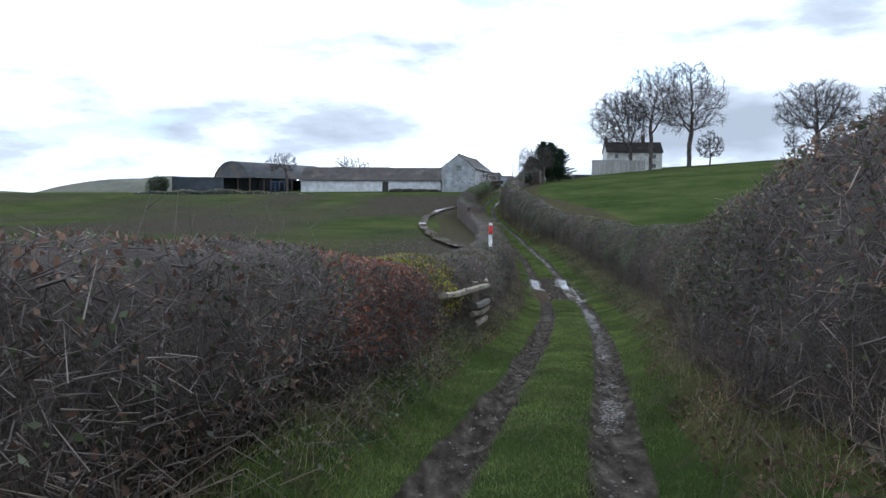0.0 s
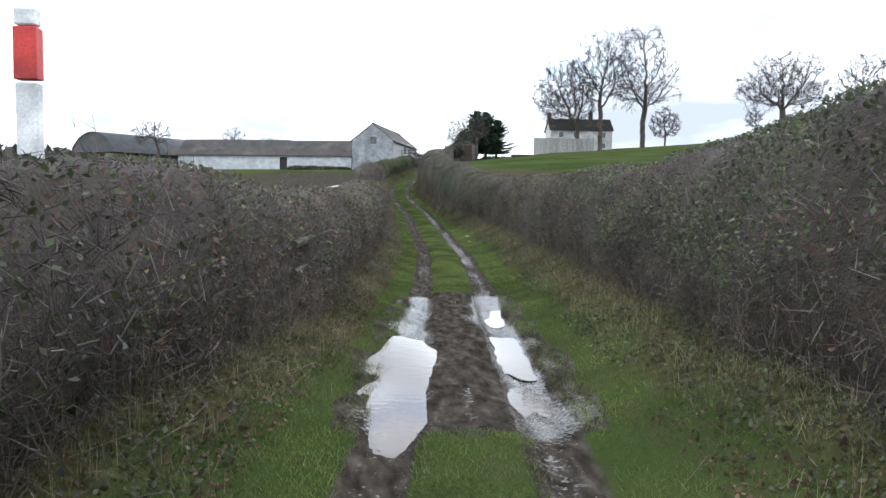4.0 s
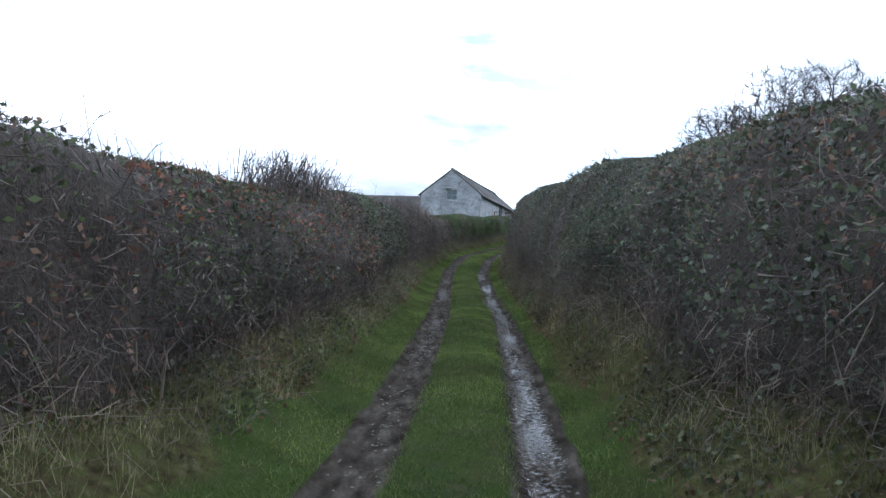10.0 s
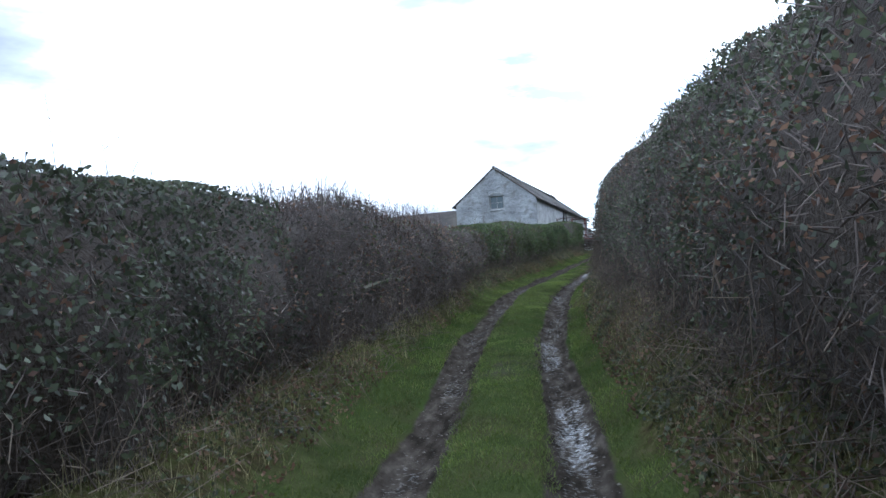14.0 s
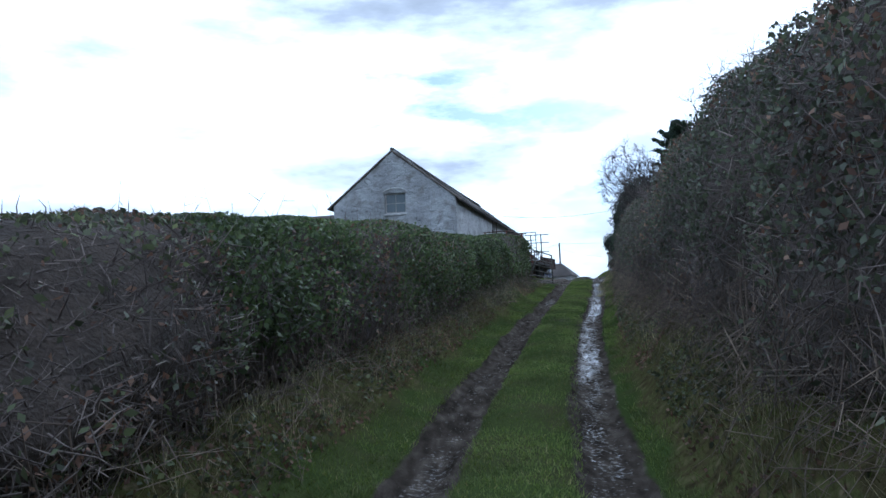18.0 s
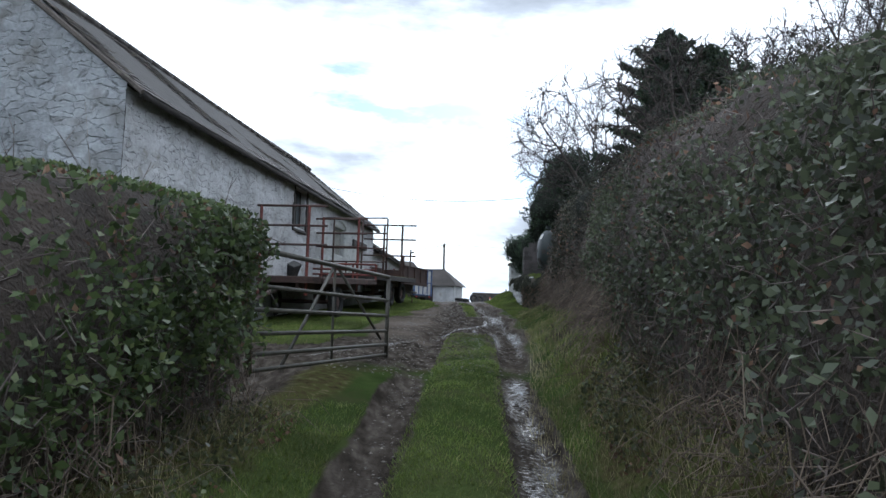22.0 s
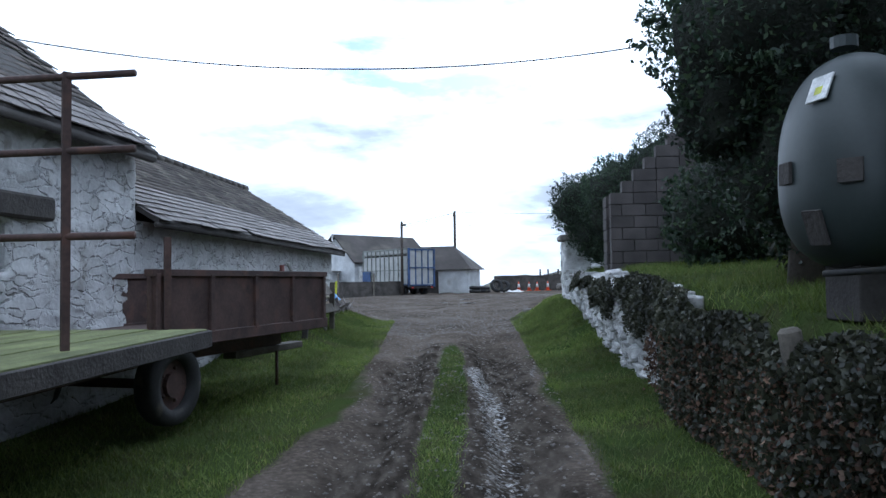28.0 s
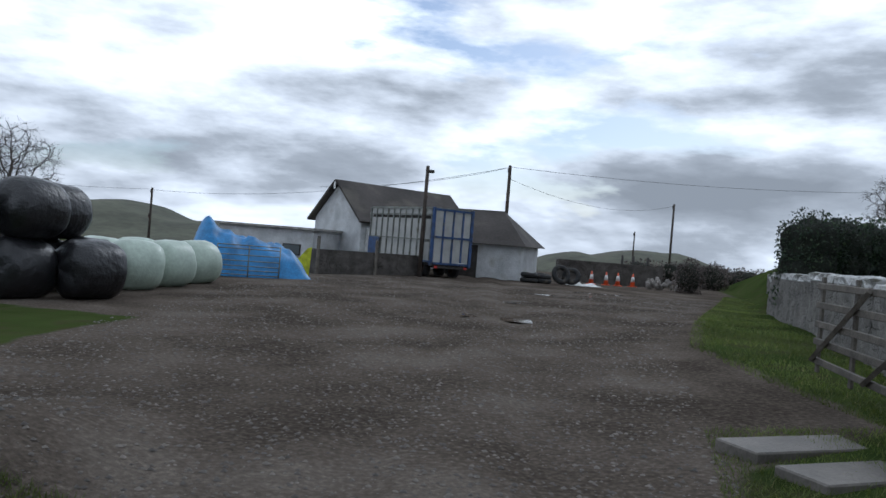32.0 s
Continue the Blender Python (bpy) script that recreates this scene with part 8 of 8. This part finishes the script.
for k in range(24):
    bm = bmesh.new()
    bmesh.ops.create_icosphere(bm, subdivisions=1, radius=rr.uniform(0.14, 0.28))
    part("stone", bm, M_RUBBLE, st).matrix_local = pose(rr.uniform(-0.9, 0.9), rr.uniform(-0.4, 0.4), 0.1 + 0.42 * rr.random() ** 2, rr.uniform(0, 90), rr.uniform(0, 90), rr.uniform(0, 90)) @ Matrix.Diagonal((1, 0.8, 0.6, 1))


# ---- poles and wires ----
def pole(x, y, top, r, label, lamp=False):
    p = thing("pole", (x, y, gz(x, y)), 0, label, "pole", "timber poles round the yard")
    h = top - gz(x, y)
    bar("shaft", p, M_POLE, (0, 0, -0.5), (0, 0, h), r, 10, "", r * 0.75)
    if lamp:
        block("lamp_head", p, M_TIMBER_DARK, -0.05, 0.32, -0.08, 0.08, h - 0.32, h - 0.17, 0.03, "small floodlight")
        block("bracket", p, M_RUST, -0.07, 0.12, -0.03, 0.03, h - 1.45, h - 1.38, 0.0)
    else:
        block("insulator", p, M_TIMBER_DARK, -0.16, -0.06, -0.05, 0.05, h - 0.5, h - 0.2, 0.02)
        block("fuse_box", p, M_RUST, -0.14, 0.0, -r - 0.07, -r, h - 2.9, h - 2.5, 0.01)
    return p


pole(14.15, 201.3, 7.45, 0.11, "timber lamp pole with a floodlight, beside the lorry body", True)
pole(19.55, 219.8, 9.85, 0.15, "tall creosoted electricity pole behind the annexe")
pole(40.2, 248.8, 10.4, 0.14, "creosoted telegraph pole beside the road")
pole(-12.7, 239.6, 7.1, 0.13, "timber pole beyond the bales")
pole(39.6, 262.0, 7.6, 0.1, "short far pole beside the road")


def wire(a, b, sag, r, label):
    bm = bmesh.new()
    a, b = Vector(a), Vector(b)
    side = (b - a).cross(Vector((0, 0, 1))).normalized()
    rings = []
    for k in range(25):
        s = k / 24
        p = a.lerp(b, s) - Vector((0, 0, sag * 4 * s * (1 - s)))
        rings.append([bm.verts.new(p + side * r * math.cos(q) + Vector((0, 0, r * math.sin(q)))) for q in (0.3, 1.56, 2.81, 4.07, 5.33)])
    for u, v in zip(rings, rings[1:]):
        for k in range(5):
            bm.faces.new((u[k], u[(k + 1) % 5], v[(k + 1) % 5], v[k]))
    w = part("overhead_wire", bm, M_CABLE)
    return tagged(w, label, "cable", "overhead wires")


wire((7.2, 161.0, 7.22), (18.6, 161.0, 7.45), 0.55, 0.012, "black cable slung from the barn to the trees")
wire((19.5, 219.8, 9.7), (8.0, 209.5, 6.6), 0.35, 0.012, "thin wire from the pole to the shed")
wire((19.5, 219.8, 9.7), (-12.7, 239.6, 6.9), 1.0, 0.014, "thin wire crossing the yard to a far pole")
wire((19.6, 219.8, 9.75), (62, 232, 12.5), 0.8, 0.014, "thin wire from the pole towards the road")
wire((19.6, 219.8, 8.9), (40.2, 248.8, 10.2), 1.2, 0.012, "thin wire running along the road")
wire((-12.7, 239.6, 6.95), (-60, 250, 9.0), 1.0, 0.014, "thin wire beyond the bales")

# ---- grass: short turf on the crown and verges, long pale grass at the hedge feet ----
def blades(name, label, x, y, tall, wide, mat, seed, fall=0.5):
    rng = np.random.default_rng(seed)
    n = len(x)
    z = ground_z(x, y)
    root = np.stack([x, y, z - 0.01], -1)
    az = rng.uniform(0, 2 * np.pi, n)
    away = np.stack([np.cos(az), np.sin(az), 0 * az], -1)
    w = np.stack([-np.sin(az), np.cos(az), 0 * az], -1) * wide * rng.uniform(0.7, 1.3, (n, 1))
    h = (tall * rng.uniform(0.5, 1.3, n))[:, None]
    tip = root + away * h * np.abs(rng.normal(fall, 0.5, (n, 1))) + np.array([0, 0, 1.0]) * h
    v = np.stack([root - w, root + w, tip], 1).reshape(-1, 3)
    f = (np.arange(n) * 3)[:, None] + np.array([[0, 1, 2]])
    ob = link_mesh(name, v, f, mat)
    return tagged(ob, label, "grass", kind="stuff")


def scatter(n, y0, y1, d0, d1, seed, keep=None):
    rng = np.random.default_rng(seed)
    y = rng.uniform(y0, y1, n)
    d = rng.uniform(0, 1, n) * (d1(y) - d0(y)) + d0(y)
    if keep is not None:
        ok = keep(y, d, rng)
        y, d = y[ok], d[ok]
    return lane_x(y) + d, y


def turf_noise(y, d, rng):
    return vnoise(y * 1.3, d * 1.6, 77) + rng.normal(0, 0.5, len(y)) > -0.35


const = lambda c: (lambda y: np.full_like(y, c))  # noqa: E731
x, y = scatter(290000, -3, 141.8, const(-0.5), const(0.5), 1, lambda y, d, r: turf_noise(y, d, r) & ((y < 31.6) | (y > 42.7)))
blades("crown_grass", "short green turf along the crown of the track", x, y, 0.045, 0.0045, M_GRASS, 2, 1.0)


def green_left(y, d, r):
    t = (-d - 1.05) / (foot_left(y) - 0.95)
    reach = np.interp(y, [-5, 24, 40, 134], [0.95, 0.85, 0.5, 0.48])
    patchy = 0.55 * vnoise((lane_x(y) + d) * 0.9, y * 0.6, 20) + 0.35 * vnoise((lane_x(y) + d) * 2.7, y * 2.1, 23)
    return (r.random(len(y)) > 0.85 * step(-0.2, 0.2, t - reach + 0.5 * patchy)) & turf_noise(y, d, r)


def green_right(y, d, r):
    t = (d - 1.05) / (foot_right(y) - 0.95)
    reach = np.interp(y, [-5, 20, 34, 62, 72, 134], [0.62, 0.72, 0.6, 0.48, 0.25, 0.28])
    patchy = 0.55 * vnoise((lane_x(y) + d) * 0.9, y * 0.6, 20) + 0.35 * vnoise((lane_x(y) + d) * 2.7, y * 2.1, 23)
    return (r.random(len(y)) > 0.85 * step(-0.2, 0.2, t - reach + 0.5 * patchy)) & turf_noise(y, d, r)


x, y = scatter(330000, -3, 134, lambda y: -foot_left(y) - 0.1, const(-1.02), 3, green_left)
blades("left_verge_grass", "green verge grass below the hedge", x, y, 0.055, 0.0045, M_GRASS, 4, 1.0)
x, y = scatter(330000, -3, 136, const(1.02), lambda y: foot_right(y) + 0.2, 5, green_right)
blades("right_verge_grass", "green verge grass below the high hedge", x, y, 0.055, 0.0045, M_GRASS, 6, 1.0)


def tufts(n, per, y0, y1, side, lo, hi, seed, spread=0.05):
    """Tussocks: places of blades gathered round many roots, between two shares of the way from rut to hedge."""
    rng = np.random.default_rng(seed)
    y = rng.uniform(y0, y1, n)
    ft = foot_left(y) if side < 0 else foot_right(y)
    u = lo + (hi - lo) * rng.random(n) ** 0.8
    d = side * (1.05 + (ft - 0.9) * u)
    keep = vnoise((lane_x(y) + d) * 1.3, y * 0.8, seed) + rng.normal(0, 0.5, n) > -0.35
    keep &= rng.random(n) < np.interp(y, [0, 25, 45, 60, 75], [0.3, 0.55, 1.0, 0.9, 0.5])
    y, d = y[keep], d[keep]
    y = np.repeat(y, per) + rng.normal(0, spread, len(y) * per)
    x = lane_x(y) + np.repeat(d, per) + rng.normal(0, spread, len(d) * per)
    return x, y


for side, name, words in ((-1, "left_rough_grass", "long pale dead grass at the hedge foot"), (1, "right_rough_grass", "long pale dead grass along the bank")):
    x, y = tufts(10000, 11, -3, 133, side, 0.4, 1.0, 70 + side)
    blades(name, words, x, y, 0.12, 0.0032, M_ROUGH, 8 + side, 0.9)
    x, y = tufts(5200, 7, -3, 133, side, 0.45, 1.05, 74 + side, 0.04)
    blades(name.replace("rough", "tall"), "tall bleached stalks and dead herbage by the hedge", x, y, 0.23, 0.0028, M_STRAW, 12 + side, 0.55)


def herbage(name, label, n, y0, y1, side, lo, hi, size, mat, seed, rise=0.05):
    """Low leaves lying on or growing from the bank, in drifts."""
    rng = np.random.default_rng(seed)
    y = rng.uniform(y0, y1, n)
    ft = foot_left(y) if side < 0 else foot_right(y)
    d = side * (1.05 + (ft - 0.9) * rng.uniform(lo, hi, n))
    keep = vnoise((lane_x(y) + d) * 1.1, y * 0.7, seed) + 0.6 * vnoise((lane_x(y) + d) * 4, y * 3.1, seed + 1) + rng.normal(0, 0.25, n) > 0.1
    y, d = y[keep], d[keep]
    x = lane_x(y) + d
    c = np.stack([x, y, ground_z(x, y) + 0.015 + rise * rng.random(len(x)) ** 2], -1)
    v, f = leaves(c, size, rng, 0.2, 0.7)
    return tagged(link_mesh(name, v, f, mat), label, "herbage", kind="stuff")


herbage("bank_weeds", "low bramble and ivy leaves creeping down the bank", 46000, 20, 134, 1, 0.35, 1.08, 0.05, M_LEAF, 91, 0.12)
herbage("bank_weeds", "low green weeds at the hedge foot", 34000, -3, 133, -1, 0.45, 1.08, 0.05, M_LEAF, 92, 0.12)
herbage("leaf_litter", "brown dead leaves and litter below the hedge", 44000, -3, 134, 1, 0.3, 1.08, 0.045, M_DEAD, 93)
herbage("leaf_litter", "brown dead leaves and litter on the verge", 36000, -3, 133, -1, 0.4, 1.08, 0.045, M_DEAD, 94)


def fallen_stems(count, y0, y1, side, seed):
    """Dead bramble stems and sticks sprawled over the verge."""
    rng = np.random.default_rng(seed)
    y = rng.uniform(y0, y1, count)
    ft = foot_left(y) if side < 0 else foot_right(y)
    d = side * (1.05 + (ft - 0.9) * (0.4 + 0.65 * rng.random(count) ** 0.6))
    x = lane_x(y) + d
    a = np.stack([x, y, ground_z(x, y) + rng.uniform(0.0, 0.25, count)], -1)
    way = unit(np.stack([-side * rng.uniform(0.0, 0.8, count), rng.normal(0, 0.9, count), rng.uniform(-0.1, 0.6, count)], -1))
    ln = rng.uniform(0.12, 0.5, (count, 1))
    b = a + way * ln
    c = b + unit(way + np.array([0, 0, -1.1])) * ln * 0.6
    for p in (b, c):
        p[:, 2] = np.maximum(p[:, 2], ground_z(p[:, 0], p[:, 1]) + 0.01)
    r = rng.uniform(0.0018, 0.0045, count)
    v1, f1 = tubes(a, b, r, r * 0.85)
    v2, f2 = tubes(b, c, r * 0.85, r * 0.4)
    ob = link_mesh("dead_stems", np.concatenate([v1, v2]), np.concatenate([f1, f2 + len(v1)]), M_BRAMBLE)
    tagged(ob, "dead bramble stems and sticks sprawled below the hedge", "bramble", kind="stuff")


fallen_stems(4200, -3, 133, -1, 95)
fallen_stems(3200, -3, 134, 1, 96)
x, y = scatter(156000, 139, 171, lambda y: np.interp(y, [139, 171], [-5.2, -3.6]), lambda y: np.interp(y, [139, 146.3, 150.8, 156, 163, 171], [-2.6, -2.4, -1.85, -1.4, -1.35, -1.7]), 11, turf_noise)
blades("barn_verge_grass", "green grass under the trailers and along the barn", x, y, 0.07, 0.005, M_GRASS, 12, 1.0)
x, y = scatter(78000, 150, 174, lambda y: np.interp(y, [150, 156, 163, 170, 174], [1.4, 1.3, 1.45, 1.65, 2.4]), lambda y: foot_right(y), 13, turf_noise)
blades("wall_verge_grass", "green grass strip below the retaining wall", x, y, 0.06, 0.005, M_GRASS, 14, 1.0)
x, y = scatter(93600, 149, 168, lambda y: foot_right(y) + 0.1, lambda y: foot_right(y) + 4.5, 15, turf_noise)
blades("bank_top_grass", "grass on the raised garden bank", x, y, 0.11, 0.006, M_GRASS, 16, 1.0)
x, y = scatter(67600, 174, 206, lambda y: np.interp(y, [173.4, 174.2, 176.5, 180, 184, 206], [5.0, 4.2, 3.9, 3.7, 4.8, 12.3]), lambda y: np.maximum(foot_right(y), 5.2) + 0.6, 17, turf_noise)
blades("yard_edge_grass", "grass edge of the gravel yard", x, y, 0.07, 0.006, M_GRASS, 18, 1.0)

x, y = scatter(14000, 147, 164, const(-0.2), const(0.24), 19, lambda y, d, r: vnoise(y * 0.9, d * 2.5, 81) + r.normal(0, 0.35, len(y)) > 0.9 - 0.9 * step(147, 153, y) + 0.9 * step(159, 164, y) + 3 * np.abs(d) - 0.5)
blades("strip_grass", "thin grass strip between the muddy wheel tracks", x, y, 0.05, 0.005, M_GRASS, 20, 1.0)
x, y = scatter(24000, 134, 152, const(1.3), lambda y: foot_right(y) + 0.3, 21, turf_noise)
blades("court_verge_grass", "thin grass on the earth bank foot", x, y, 0.07, 0.005, M_GRASS, 22, 1.0)
x, y = scatter(16000, 128, 151, lambda y: foot_right(y) - 0.9, lambda y: foot_right(y) + 0.5, 23, turf_noise)
blades("bank_dry_grass", "dead grass and bramble stems on the earth bank", x, y, 0.13, 0.0028, M_STRAW, 24, 0.6)

# ---- the garden retaining wall: limewashed stones, ivy over its top ----
wall_t = thing("retaining_wall", (16.1, 156.0, 0), 0, "low limewashed rubble wall holding up the garden, topped with ivy", "wall")
rs = random.Random(12)
shapes = []
for k in range(10):
    bm = bmesh.new()
    box(bm, -0.5, 0.5, -0.5, 0.5, -0.5, 0.5, 0.13)
    for v in bm.verts:
        v.co += Vector(noise.noise_vector(v.co * 1.7 + Vector((k * 5.1, k, 2)))) * 0.22
    me = bpy.data.meshes.new("stone")
    bm.to_mesh(me)
    bm.free()
    me.materials.append(M_STONE)
    shapes.append(me)


def wall_line(y):
    return float(lane_x(y)) + float(foot_right(y)) + 0.02


def lay(y0, y1, height, w, h):
    z_row = 0.0
    while z_row < height - 0.05:
        hh = h * rs.uniform(0.8, 1.25)
        y = y0 + rs.uniform(-0.2, 0.1)
        while y < y1:
            ww = w * rs.uniform(0.4, 1.6)
            yc = y + ww / 2
            x = wall_line(yc)
            y += ww
            if z_row > height - float(wall_rise(yc)):
                continue
            zg = gz(x - 0.35, yc) - 0.08
            s = new("stone", rs.choice(shapes))
            s.parent = wall_t
            s.matrix_parent_inverse = wall_t.matrix_world.inverted()
            turn = -math.degrees(math.atan2(wall_line(yc + 0.3) - wall_line(yc - 0.3), 0.6))
            s.matrix_basis = pose(x + rs.uniform(-0.02, 0.02) + 0.08, yc, zg + z_row + hh / 2 + rs.uniform(-0.03, 0.03), rs.uniform(-13, 13), rs.uniform(-5, 5), turn + rs.uniform(-5, 5)) @ Matrix.Diagonal((0.30 * rs.uniform(0.85, 1.2), ww * 1.02, hh * rs.uniform(0.8, 1.25), 1))
        z_row += hh


lay(156.3, 168.2, 1.3, 0.36, 0.16)
V, F = [], []
for k in range(42):
    y = 156.2 + k * 0.3
    x = wall_line(y)
    z = gz(x - 0.35, y) - 0.2
    top = z + 1.3 - float(wall_rise(y))
    V += [(x + 0.03, y, z), (x + 0.03, y, top), (x + 0.4, y, top), (x + 0.4, y, z)]
for k in range(41):
    for j in range(4):
        a, b = k * 4 + j, k * 4 + (j + 1) % 4
        F.append((a, b, b + 4, a + 4))
off = wall_t.matrix_world.translation
link_mesh("mortar_core", np.array(V) - np.array(off), F, M_RUBBLE, wall_t, "dark joints between the stones")


def trail(y0, y1, z0, z1, count, mat, size, seed, label, name):
    rng = np.random.default_rng(seed)
    y = rng.uniform(y0, y1, count)
    x = np.array([wall_line(q) for q in y])
    base = ground_z(x - 0.35, y) - wall_rise(y)
    hi = z1 + 0.15 * vnoise(y * 1.1, y * 0, 5)
    lo = z0(y) + 0.28 * vnoise(y * 1.7, y * 0, 6)
    z = base + lo + (hi - lo) * rng.uniform(0, 1, count) ** 0.7
    c = np.stack([x - 0.12 - 0.10 * rng.random(count) + 0.5 * np.clip(z - base - z1 + 0.25, 0, 1) + 0.06 * vnoise(y * 3, z * 4, 8), y, z], -1)
    v, f = leaves(c, size, rng, 0.6, 0.8)
    ob = link_mesh(name, v, f, mat)
    return tagged(ob, label, "ivy", kind="stuff")


trail(149.5, 157.0, lambda y: 0.05 + 0 * y, 1.22, 24000, M_IVY_SHADED, 0.052, 5, "ivy and dead bramble covering the bank below the tank", "bank_ivy")
trail(149.5, 157.5, lambda y: 0.0 + 0 * y, 1.12, 11000, M_DEAD, 0.045, 6, "dead bramble leaves on the bank", "bank_bramble")
trail(156.0, 165.2, lambda y: np.interp(y, [156, 159, 163, 165.2], [0.55, 0.8, 1.0, 1.1]), 1.35, 16000, M_IVY_SHADED, 0.052, 7, "ivy spilling over the wall top", "wall_ivy")
stone_p = thing("leaning_post", (15.73, 153.4, 2.12), 0, "leaning grey weathered post before the ivy bank", "post")
bm = bmesh.new()
box(bm, -0.07, 0.07, -0.05, 0.05, 0.0, 0.86, 0.025, pose(0, 0, 0, 3, -10, 0))
part("shaft", bm, M_TIMBER, stone_p)

# rough stone wall along the garden, beyond the wooden gate
gw = thing("garden_wall", (22.4, 180.5, 0), 0, "rough grey dry-stone garden wall with copings", "wall")
GY = [173.0, 178.5, 184.0, 190.0, 200.0, 208.0]
for k in range(5):
    x0, x1 = (float(lane_x(GY[k + i])) + float(foot_right(GY[k + i])) + 0.2 for i in (0, 1))
    L = math.hypot(x1 - x0, GY[k + 1] - GY[k])
    a = math.degrees(math.atan2(GY[k + 1] - GY[k], x1 - x0))
    m = pose(x0 - 22.4, GY[k] - 180.5, 0, 0, 0, a - 90) @ pose(0, L, 0, 0, 0, 180)
    zg = min(gz(x0 - 0.4, GY[k]), gz(x1 - 0.4, GY[k + 1])) - 0.1
    stone_wall("face", gw, M_GARDEN_STONE, m, L, zg, zg + 1.35, seed=60 + k, grain=0.14, proud=0.09)
    c = block("core", gw, M_RUBBLE, 0.03, 0.5, 0.0, L, zg, zg + 1.34, 0.02)
    c.matrix_local = pose(x0 - 22.4, GY[k] - 180.5, 0, 0, 0, a - 90)
    n = int(L / 0.5)
    for j in range(n):
        s = new("coping_stone", shapes[(j * 3 + k) % 10].copy() if j == 0 and k == 0 else shapes[(j * 3 + k) % 10])
        s.parent = gw
        s.matrix_local = pose(x0 - 22.4, GY[k] - 180.5, 0, 0, 0, a - 90) @ pose(0.22, (j + 0.5) * L / n, zg + 1.42, 0, rs.uniform(-6, 6), rs.uniform(-8, 8)) @ Matrix.Diagonal((0.5, 0.46, 0.2, 1))


# loose stones trodden into the yard and the muddy court
def pebbles(name, label, n, y0, y1, d0, d1, r0, r1, seed):
    rng = np.random.default_rng(seed)
    y = rng.uniform(y0, y1, n)
    d = rng.uniform(0, 1, n) * (d1(y) - d0(y)) + d0(y)
    x = lane_x(y) + d
    r = r0 + (r1 - r0) * rng.random(n) ** 3
    c = np.stack([x, y, ground_z(x, y) + r * 0.1], -1)
    base = np.array([[1, 0, 0], [-1, 0, 0], [0, 1, 0], [0, -1, 0], [0, 0, 1], [0, 0, -1]], float)
    turn = rng.uniform(0, 6.28, n)
    P = base[None] * (r[:, None, None] * rng.uniform(0.6, 1.2, (n, 6, 1))) * np.array([1, 1, 0.6])
    ca, sa = np.cos(turn)[:, None], np.sin(turn)[:, None]
    P = np.stack([P[..., 0] * ca - P[..., 1] * sa, P[..., 0] * sa + P[..., 1] * ca, P[..., 2]], -1) + c[:, None]
    tri = np.array([[0, 2, 4], [2, 1, 4], [1, 3, 4], [3, 0, 4]])
    F = ((np.arange(n) * 6)[:, None, None] + tri[None]).reshape(-1, 3)
    return tagged(link_mesh(name, P.reshape(-1, 3), F, M_PEBBLE), label, "gravel", kind="stuff")


pebbles("yard_gravel", "loose stones trodden into the farmyard", 26000, 166, 200, lambda y: np.interp(y, [166, 170, 176, 200], [-1.6, -2.0, -6.0, -9.0]), lambda y: np.interp(y, [166, 172, 180, 200], [1.6, 2.2, 3.3, 10.0]), 0.01, 0.038, 3)
pebbles("court_gravel", "loose stones in the muddy track past the barn", 9000, 136, 166, lambda y: np.interp(y, [136, 148, 156, 166], [-2.2, -1.6, -1.1, -1.5]), lambda y: np.interp(y, [136, 156, 166], [1.4, 1.4, 1.6]), 0.008, 0.03, 4)
pebbles("rut_gravel", "small stones pressed into the wheel ruts", 9000, 0, 136, lambda y: np.where(np.floor(y * 977) % 2 > 0, -0.95, 0.5), lambda y: np.where(np.floor(y * 977) % 2 > 0, -0.5, 0.95), 0.006, 0.025, 5)
